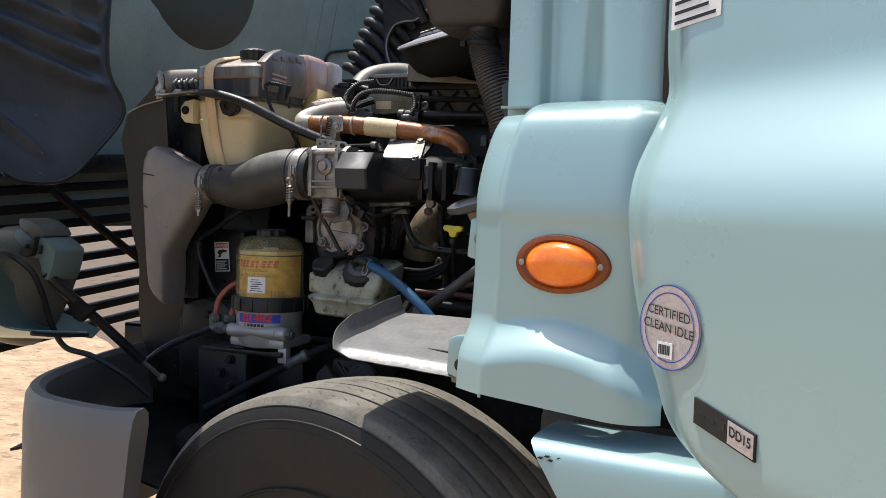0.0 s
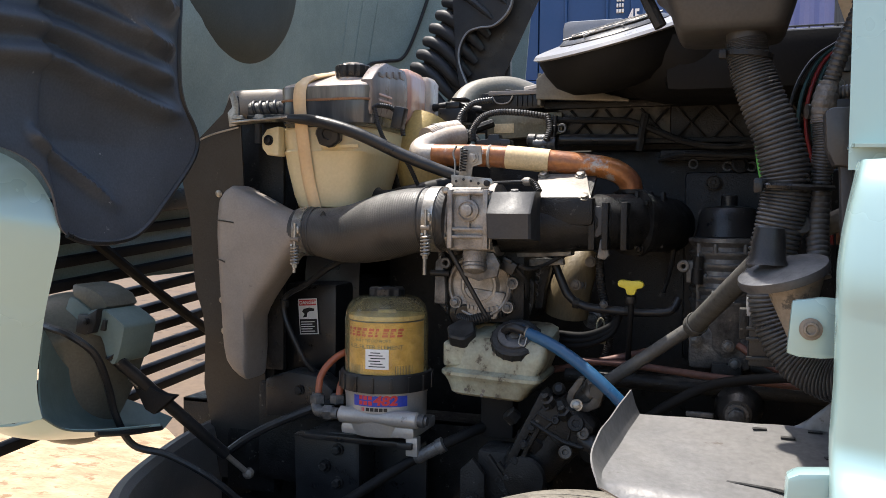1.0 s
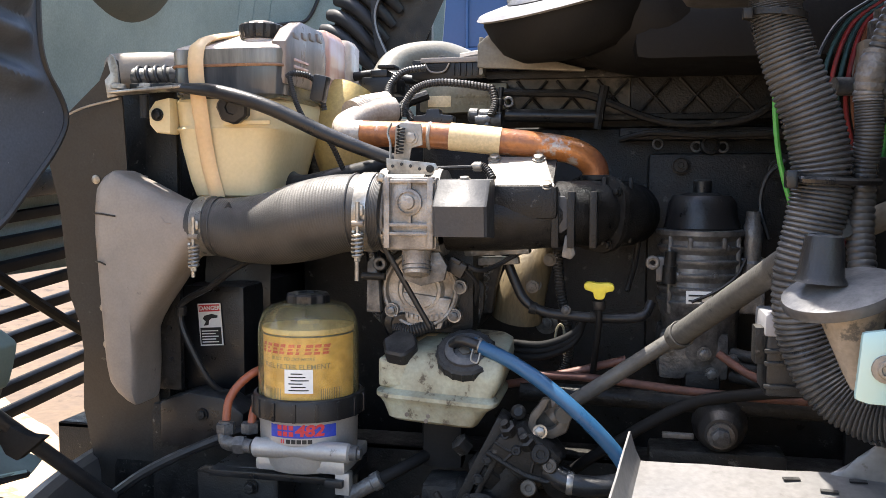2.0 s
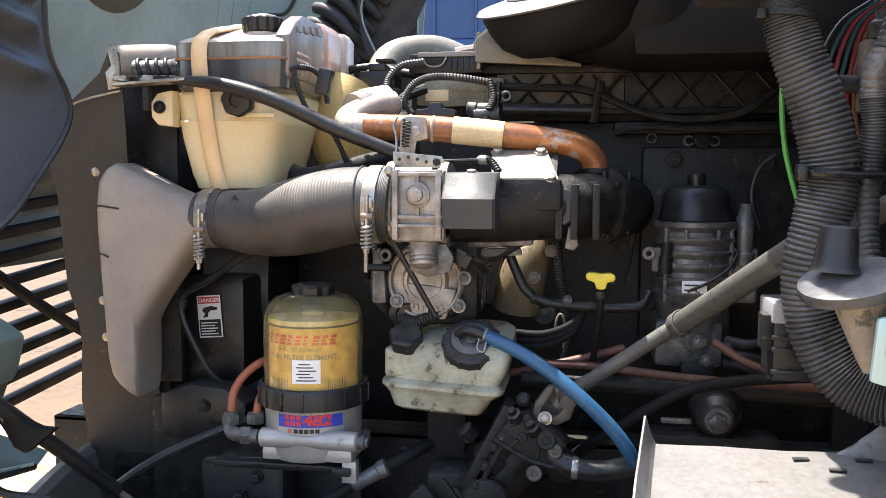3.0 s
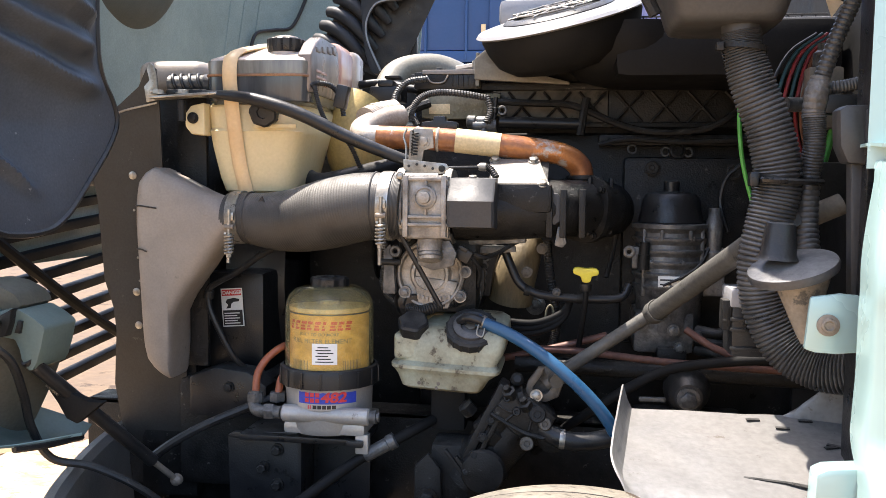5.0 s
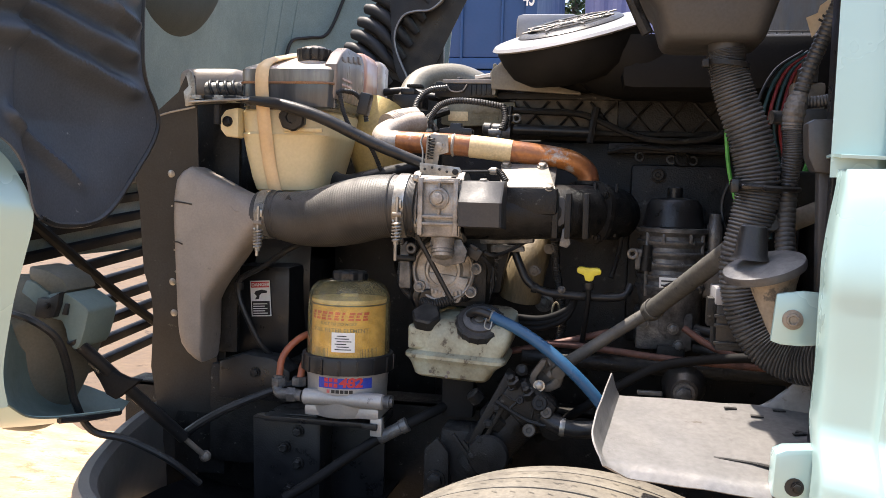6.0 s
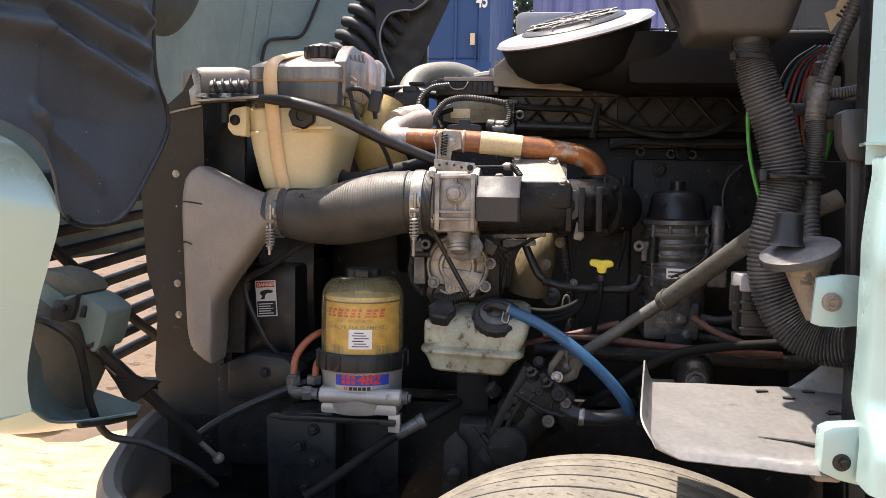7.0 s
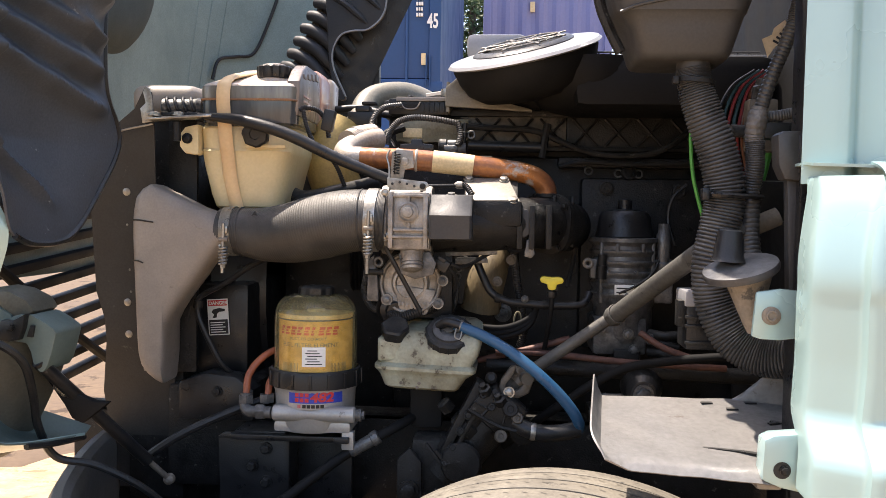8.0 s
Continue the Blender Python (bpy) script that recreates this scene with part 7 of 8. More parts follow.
def reservoir():
    t = thing("steering_fluid_reservoir", (-0.9, 1.94, 1.12), "grimy pale plastic steering fluid reservoir with two black caps", "reservoir")

    def sect(z, x0, x1, y0, y1, sl=0.0, e=8.0, n=56):
        ring = []
        for i in range(n):
            a = 2 * math.pi * i / n
            ca, sa = math.cos(a), math.sin(a)
            y = (y0 + y1) / 2 + (y1 - y0) / 2 * abs(sa) ** (2 / e) * (1 if sa > 0 else -1)
            ring.append(Vector(((x0 + x1) / 2 + (x1 - x0) / 2 * abs(ca) ** (2 / e) * (1 if ca > 0 else -1), y, z + sl * (y - y0))))
            ring[-1].y -= 0.22 * (ring[-1].x + 0.905)
        return ring
    S = [(1.124, -0.982, -0.838, 1.925, 2.03), (1.129, -0.990, -0.832, 1.918, 2.04), (1.150, -1.000, -0.818, 1.917, 2.06), (1.158, -1.006, -0.806, 1.913, 2.08), (1.164, -1.012, -0.798, 1.908, 2.08), (1.170, -1.012, -0.797, 1.908, 2.08), (1.174, -1.006, -0.800, 1.914, 2.08), (1.177, -1.001, -0.803, 1.920, 2.07), (1.20, -1.002, -0.792, 1.921, 2.07, 0.03), (1.226, -1.000, -0.786, 1.924, 2.07, 0.08), (1.237, -0.994, -0.788, 1.931, 2.07, 0.14), (1.243, -0.982, -0.798, 1.943, 2.06, 0.17)]
    b = B()
    skin(b, [sect(*s) for s in S])
    bd = part("body", b, reserv_m, t)
    part("moulded_step", box(B(), (-1.003, 1.934, 1.179), (-0.943, 1.985, 1.229), 0.008, seg=3), reserv_m, bd)
    part("amber_patch", slab(B(), [(-0.976, 2.043), (-0.944, 2.054), (-0.915, 2.050), (-0.922, 2.012), (-0.938, 2.013), (-0.946, 1.985), (-0.958, 2.008)], 0.0, 0.003, 0.0006, M=Matrix(((1, 0, 0, 0), (0, 0, 1, 0), (0, 1, 0.2, 0.849), (0, 0, 0, 1)))), cream_line, bd)
    for x, z in ((-0.952, 1.137), (-0.914, 1.1385), (-0.918, 1.130)):
        part("moulded_dot", lathe(B(), [(0.0035, 0), (0.0035, 0.002)], (x, 1.9175 - 0.22 * (x + 0.905), z), (0, -1, 0), 10), tan_metal, bd)
    c1 = part("small_cap", lathe(B(), [(0.024, 0), (0.0285, 0.003), (0.0285, 0.024), (0.025, 0.028), (0.001, 0.029)], (-0.968, 1.955, 1.232), (0.05, -0.7, 1), 36, lambda q, h: 1 + 0.05 * math.cos(6 * q)), black, t, "small black screw cap")
    axis = Vector((0.05, -0.78, 1)).normalized()
    c2 = part("large_cap", lathe(B(), [(0.044, 0), (0.049, 0.003), (0.049, 0.018), (0.045, 0.022), (0.036, 0.022), (0.034, 0.025), (0.02, 0.026), (0.018, 0.022), (0.001, 0.022)], (-0.855, 1.945, 1.230), axis, 40, lambda q, h: 1 + 0.02 * math.cos(18 * q)), rubber, t, "large black cap with a hose nipple")
    mid = Vector((-0.855, 1.945, 1.230))
    part("dusty_top", lathe(B(), [(0.0345, 0.0235), (0.0345, 0.0262), (0.031, 0.0275), (0.021, 0.0275), (0.0195, 0.0235)], mid, axis, 40), boot_m, c2, "grey dusty cap top")
    side = axis.orthogonal().normalized()
    for k in range(18):
        a = 2 * math.pi * k / 18
        d = side * math.cos(a) + axis.cross(side) * math.sin(a)
        part("grip_rib", rod(B(), mid + d * 0.0485 + axis * 0.003, mid + d * 0.0485 + axis * 0.019, 0.0022, 6), rubber, c2)
    part("inner_star", slab(B(), [(-0.012, -0.004), (-0.004, -0.012), (0.006, -0.010), (0.013, 0.0), (0.006, 0.011), (-0.006, 0.010)], -0.003, 0.0, 0.001, M=Matrix.Translation(mid + axis * 0.0245) @ pose(0, 0, 0, -52, 0, 0)), steel_dusty, c2)
    part("nipple", tube(B(), [(-0.877, 1.935, 1.255), (-0.859, 1.922, 1.265), (-0.832, 1.917, 1.259)], 0.009, 12, 12), black, c2)
    h = thing("blue_vent_hose", (-0.7, 1.88, 1.08), "faded blue rubber hose from the reservoir cap", "hose")
    part("tube", tube(B(), [(-0.842, 1.927, 1.260), (-0.818, 1.921, 1.252), (-0.777, 1.907, 1.237), (-0.726, 1.89, 1.210), (-0.672, 1.878, 1.170), (-0.625, 1.876, 1.125), (-0.598, 1.88, 1.088), (-0.590, 1.90, 1.062), (-0.60, 1.93, 1.045)], 0.0115, 60, 14), blue_hose, h)
    cl = part("spring_clip", lathe(B(), [(0.0118, -0.004), (0.0132, -0.004), (0.0132, 0.004), (0.0118, 0.004)], (-0.833, 1.9255, 1.257), (1, -0.15, -0.35), 18), zinc, h, "bright spring clip")
    part("clip_ear", tube(B(), [(-0.839, 1.913, 1.255), (-0.842, 1.908, 1.238), (-0.832, 1.908, 1.233), (-0.828, 1.912, 1.248)], 0.0016, 14, 6), zinc, cl)
    part("carrier", box(B(), (-0.94, 1.985, 1.03), (-0.87, 2.03, 1.126), 0.01), void, t)


reservoir()


def steering():
    t = thing("steering_shaft", (-0.6, 1.9, 1.15), "dusty steel steering shaft with universal joint", "steering shaft")
    part("lower_shaft", rod(B(), (-0.705, 1.955, 1.150), (-0.505, 1.92, 1.300), 0.0122, 18), steel_dusty, t)
    part("joint_sleeve", lathe(B(), [(0.013, -0.006), (0.018, 0.0), (0.0205, 0.008), (0.0195, 0.02), (0.0172, 0.026), (0.0172, 0.26), (0.017, 0.42)], (-0.528, 1.928, 1.281), (0.13, -0.29, 0.165), 22), steel_dusty, t)
    part("sleeve_seam", torus(B(), (-0.519, 1.908, 1.292), (0.13, -0.29, 0.165), 0.0195, 0.0016, 22, 6), steel_dusty, t)
    j = part("universal_joint", lathe(B(), [(0.012, 0), (0.022, 0.005), (0.024, 0.03), (0.018, 0.035)], (-0.735, 1.955, 1.125), (0.7, 0, 0.6), 16), steel_dusty, t)
    part("yoke", slab(B(), [(-0.716, 1.181), (-0.728, 1.180), (-0.747, 1.153), (-0.751, 1.138), (-0.745, 1.118), (-0.728, 1.112), (-0.722, 1.122), (-0.734, 1.130), (-0.738, 1.141), (-0.722, 1.166)], 1.908, 1.926, 0.004, smooth=1), joint_m, j)
    part("fork", slab(B(), [(-0.683, 1.146), (-0.690, 1.124), (-0.712, 1.113), (-0.732, 1.114), (-0.728, 1.126), (-0.712, 1.130), (-0.702, 1.142), (-0.704, 1.166), (-0.690, 1.172)], 1.918, 1.940, 0.005, smooth=1), joint_m, j)
    part("shaft_stub", rod(B(), (-0.715, 1.94, 1.140), (-0.690, 1.945, 1.165), 0.017, 16), joint_m, j)
    part("boot_ring", lathe(B(), [(0.016, 0), (0.024, 0.004), (0.026, 0.012), (0.020, 0.020), (0.022, 0.028), (0.016, 0.034)], (-0.712, 1.955, 1.145), (0.80, -0.14, 0.60), 20), joint_m, j)
    part("bolt", hexbolt(B(), (-0.731, 1.908, 1.128), (0.1, -1, 0.1), 0.0085, 0.010), zinc, j)
    part("cross_pin", lathe(B(), [(0.013, 0), (0.013, 0.02)], (-0.698, 1.926, 1.156), (0.2, -1, 0), 18), steel_dusty, j)
    g = thing("steering_gear", (-0.8, 1.95, 0.85), "black oily steering gear box with bolted cover", "steering gear")
    M = pose(0, 0, 0, 0, -38, 0)
    bd = part("case", lathe(B(), [(0.03, 0), (0.050, 0.004), (0.052, 0.020), (0.045, 0.024), (0.045, 0.050), (0.058, 0.054), (0.058, 0.066), (0.050, 0.070), (0.049, 0.150), (0.056, 0.155), (0.056, 0.172), (0.045, 0.176), (0.044, 0.22), (0.02, 0.225)], (-0.728, 1.955, 1.112), (-0.63, 0.02, -0.77), 32, lambda q, h: 1 + 0.02 * math.cos(6 * q)), oilblack, g)
    vb = part("valve_block", slab(B(), [(-0.812, 1.094), (-0.793, 1.122), (-0.756, 1.142), (-0.744, 1.126), (-0.716, 1.112), (-0.693, 1.092), (-0.704, 1.072), (-0.715, 1.055), (-0.753, 1.063)], 1.886, 1.945, 0.007), oilblack, bd)
    part("block_edge", tube(B(), [(x, 1.8855, z) for x, z in ((-0.812, 1.096), (-0.784, 1.080), (-0.753, 1.064), (-0.733, 1.059), (-0.715, 1.056), (-0.706, 1.070))], 0.0042, 30, 8), grime, vb)
    for pts in (((-0.800, 1.112), (-0.776, 1.100), (-0.760, 1.108)), ((-0.766, 1.130), (-0.756, 1.112), (-0.735, 1.100)), ((-0.785, 1.083), (-0.772, 1.096)), ((-0.742, 1.120), (-0.736, 1.100), (-0.742, 1.068))):
        part("cast_ridge", tube(B(), [(x, 1.886, z) for x, z in pts], 0.0028, 12, 6), grime, vb)
    for x, z, r in ((-0.714, 1.081, 0.012), (-0.746, 1.043, 0.013), (-0.783, 1.125, 0.007), (-0.766, 1.101, 0.008), (-0.728, 1.098, 0.016)):
        part("boss", lathe(B(), [(r, 0), (r, 0.008), (r * 0.85, 0.011), (r * 0.45, 0.011), (r * 0.4, 0.007), (0.001, 0.007)], (x, 1.888, z), (0.1, -1, 0.25), 18), joint_m if r > 0.011 and r < 0.015 else oilblack, vb)
    part("mounting_flange", slab(B(), [(-0.797, 1.150), (-0.846, 1.052), (-0.872, 0.995), (-0.858, 0.985), (-0.830, 1.045), (-0.781, 1.140)], 1.90, 1.96, 0.004), grime, bd)
    part("flange_lip", slab(B(), [(-0.776, 1.138), (-0.826, 1.040), (-0.850, 0.985), (-0.844, 0.982), (-0.818, 1.036), (-0.769, 1.133)], 1.893, 1.95, 0.002), oilblack, bd)
    part("flange_boss", lathe(B(), [(0.012, 0), (0.012, 0.012), (0.007, 0.016)], (-0.768, 1.93, 1.150), (0.1, -1, 0.4), 14), grime, bd)
    for k in range(4):
        part("flange_bolt", hexbolt(B(), (-0.812 - 0.0155 * k, 1.892, 1.082 - 0.033 * k), (0.2, -1, 0.2), 0.0065, 0.010), grime, bd)
    part("idler_drum", lathe(B(), [(0.024, 0), (0.026, 0.004), (0.026, 0.03), (0.020, 0.034)], (-0.702, 1.95, 1.041), (0, -1, 0.1), 24), oilblack, bd)
    part("valve_barrel", lathe(B(), [(0.030, 0), (0.036, 0.006), (0.036, 0.03), (0.031, 0.034), (0.031, 0.06), (0.040, 0.064), (0.040, 0.075), (0.022, 0.08), (0.018, 0.11)], (-0.825, 1.94, 1.035), (0.62, -0.05, 0.78), 28), oilblack, bd)
    part("sector_cover", lathe(B(), [(0.040, 0), (0.042, 0.005), (0.038, 0.012), (0.026, 0.014), (0.012, 0.016)], (-0.825, 1.897, 0.985), (0, -1, 0), 32), oilblack, bd)
    part("port", lathe(B(), [(0.016, 0), (0.016, 0.02), (0.012, 0.022)], (-0.852, 1.93, 1.085), (-0.6, -0.3, 0.7), 6), grime, bd)
    for k in range(2):
        part("port", lathe(B(), [(0.012, 0), (0.013, 0.004), (0.013, 0.016), (0.008, 0.018), (0.007, 0.026)], (-0.775 + 0.03 * k, 1.89, 1.128 - 0.02 * k), (-0.35, -0.55, 0.8), 6), grime, bd)
    for k in range(3):
        part("rib", box(B(), (-0.875 + 0.02 * k, 1.888, 0.95 - 0.012 * k), (-0.868 + 0.02 * k, 1.90, 1.03 - 0.012 * k), 0.002, M), oilblack, bd)
    part("hose", tube(B(), [(-0.72, 1.90, 1.07), (-0.685, 1.89, 1.055), (-0.64, 1.89, 1.052), (-0.59, 1.90, 1.06)], 0.0165, 24, 14), rubber, g)
    part("hose_clip", lathe(B(), [(0.0175, -0.005), (0.0185, 0), (0.0175, 0.005)], (-0.682, 1.89, 1.0545), (1, 0, -0.1), 18), zinc, g)
    part("lower_arm", box(B(), (-0.93, 1.93, 0.83), (-0.84, 2.02, 1.02), 0.012), grime, g)
    part("arm_plate", slab(B(), [(-0.955, 0.80), (-0.955, 0.985), (-0.93, 1.01), (-0.905, 0.98), (-0.90, 0.80)], 1.90, 1.915, 0.004), grime, g)
    part("plate_nut", hexbolt(B(), (-0.93, 1.898, 0.925), (0, -1, 0), 0.015, 0.016), grime, g)
    r = thing("frame_rail", (-0.7, 2.15, 0.75), "black steel chassis frame rail", "frame rail")
    part("web", box(B(), (-1.75, 2.13, 0.74), (1.0, 2.14, 1.02), 0.002), grime, r)
    for z in (0.74, 1.01):
        part("flange", box(B(), (-1.75, 2.13, z), (1.0, 2.22, z + 0.01), 0.002), grime, r)
    # dark beam and springs added so no lit ground shows beneath
    ax = thing("added_front_axle", (-0.735, 2.5, 0.45), "black front axle beam with a leaf spring, added to cover lit ground", "axle")
    part("beam", box(B(), (-0.80, 1.86, 0.46), (-0.67, 3.3, 0.60), 0.02), grime, ax)
    for k in range(3):
        part("spring_leaf", tube(B(), [(-1.45 + 0.12 * k, 2.06, 0.76 - 0.022 * k), (-0.735, 2.06, 0.64 - 0.022 * k), (0.0 - 0.12 * k, 2.06, 0.76 - 0.022 * k)], 0.012, 20, 8), grime, ax)
    part("mud_flap", box(B(), (-0.16, 1.55, 0.45), (-0.15, 2.1, 1.02), 0.003), void, ax)
    # hydraulic hose low in front
    h = thing("hydraulic_hose", (-1.0, 1.95, 0.95), "black hydraulic hose with crimped steel fitting", "hose")
    part("tube", tube(B(), [(-1.22, 1.82, 0.885), (-1.17, 1.85, 0.915), (-1.12, 1.88, 0.95), (-1.068, 1.92, 0.983), (-1.017, 1.93, 1.012), (-0.966, 1.95, 1.038), (-0.93, 2.0, 1.052), (-0.90, 2.10, 1.06)], 0.0105, 50, 12), void, h)
    part("crimp", lathe(B(), [(0.012, 0), (0.0132, 0.004), (0.0132, 0.02), (0.0125, 0.022), (0.0132, 0.024), (0.0132, 0.05), (0.0155, 0.052), (0.0155, 0.066), (0.011, 0.068)], (-1.055, 1.9225, 0.991), (0.1, 0.015, 0.057), 16), alu_dark, h)
    b = thing("air_brake_chamber", (-1.2, 1.80, 0.75), "black rounded canister low behind the bumper", "canister")
    part("dome", lathe(B(), [(0.02, 0.125), (0.05, 0.12), (0.072, 0.10), (0.08, 0.07), (0.08, 0.03), (0.07, 0.0)], (-1.20, 1.80, 0.725), (0, 0, 1), 32), void, b)
    for k, pts in enumerate(([(-1.50, 1.93, 0.955), (-1.44, 1.935, 0.998), (-1.37, 1.95, 1.035), (-1.27, 1.98, 1.075), (-1.20, 2.02, 1.09)],)):
        w = thing("loom_line", pts[0], "thin dusty black line above the bumper", "cable", "bumper lines")
        part("tube", tube(B(), pts, 0.009, 30, 8), rubber, w)


steering()


def copper_lines():
    for k, pts in enumerate(([(-0.83, 2.07, 1.158), (-0.77, 2.06, 1.172), (-0.68, 2.06, 1.195), (-0.60, 2.06, 1.218)], [(-0.76, 2.045, 1.188), (-0.66, 2.04, 1.188), (-0.50, 2.03, 1.176), (-0.38, 2.03, 1.170), (-0.27, 2.04, 1.165)], [(-0.45, 2.06, 1.235), (-0.40, 2.04, 1.205), (-0.34, 2.03, 1.185)])):
        t = thing("copper_line", pts[0], "dull red-brown metal line along the engine", "pipe", "copper lines")
        part("tube", tube(B(), pts, 0.0072, 30, 10), copper, t)


copper_lines()

# ---- air intake and looms ----


def air_inlet():
    t = thing("air_cleaner", (-0.6, 2.2, 1.73), "black air cleaner with a pale tilted inlet rim and grid", "air cleaner")
    C = Vector((-0.708, 2.18, 1.857))
    n = Vector((-0.21, -0.28, 0.935)).normalized()
    part("bowl", lathe(B(), [(0.165, -0.002), (0.168, -0.012), (0.160, -0.040), (0.145, -0.070), (0.115, -0.092), (0.06, -0.104), (0.001, -0.106)], C, n, 48), void, t)
    part("rim", lathe(B(), [(0.118, -0.004), (0.172, -0.004), (0.178, 0.0), (0.172, 0.006), (0.120, 0.012)], C, n, 64), disc_m, t, "pale plastic rim")
    g = part("inlet_ring", lathe(B(), [(0.118, 0.0), (0.117, 0.014), (0.108, 0.020), (0.095, 0.020), (0.095, 0.0)], C, n, 48), black, t)
    u = n.cross(Vector((0, 1, 0))).normalized()
    v = n.cross(u)
    for k in range(4):
        a = math.pi * (k + 0.35) / 4
        d = u * math.cos(a) + v * math.sin(a)
        part("grid_wire", rod(B(), C + n * 0.024 - d * 0.108, C + n * 0.024 + d * 0.108, 0.0020, 6), alu, g)
    for q in (0.036, 0.086):
        part("grid_ring", torus(B(), C + n * 0.025, n, q, 0.0022, 40, 6), alu, g)
    part("screen", lathe(B(), [(0.112, 0.012), (0.05, 0.013), (0.002, 0.013)], C, n, 40), void, g)
    part("case", box(B(), (-0.60, 2.08, 1.722), (-0.17, 2.7, 1.838), 0.03), void, t)
    part("case_front", lathe(B(), [(0.06, 0.0), (0.105, 0.012), (0.135, 0.04), (0.15, 0.08), (0.15, 0.112), (0.10, 0.115)], (-0.56, 2.22, 1.722), (0, 0, 1), 48), void, t)
    part("case_back", box(B(), (-0.82, 2.275, 1.737), (-0.50, 2.62, 1.845), 0.02), void, t)
    b = thing("air_cleaner_bracket", (-0.8, 2.25, 1.73), "beige painted metal bracket under the air cleaner", "bracket")
    part("plate", slab(B(), [(-0.892, 1.741), (-0.892, 1.786), (-0.861, 1.812), (-0.850, 1.806), (-0.848, 1.777), (-0.829, 1.765), (-0.80, 1.768), (-0.764, 1.755), (-0.685, 1.735), (-0.685, 1.729), (-0.79, 1.735)], 2.245, 2.26, 0.004), beige_cast, b)
    part("flange", box(B(), (-0.888, 2.255, 1.765), (-0.79, 2.33, 1.773), 0.002), beige_cast, b)
    part("end", box(B(), (-0.89, 2.25, 1.728), (-0.882, 2.36, 1.80), 0.002), beige_cast, b)
    # slatted cowl edge behind
    c = thing("cowl_edge", (-0.5, 2.3, 1.86), "pale ledge with a thin black guard rail under the windscreen", "ledge")
    part("ledge", box(B(), (-0.60, 2.15, 1.838), (-0.17, 2.5, 1.848), 0.004), disc_m, c)
    for k in range(16):
        part("post", box(B(), (-0.590 + 0.026 * k, 2.20, 1.847), (-0.587 + 0.026 * k, 2.203, 1.861), 0.0), black, c)
    part("rail", rod(B(), (-0.595, 2.2015, 1.862), (-0.175, 2.2015, 1.862), 0.0022, 8), black, c, "thin black guard rail")
    part("rear_pod", box(B(), (-0.845, 2.30, 1.865), (-0.70, 2.42, 1.925), 0.015), disc_m, c)


air_inlet()


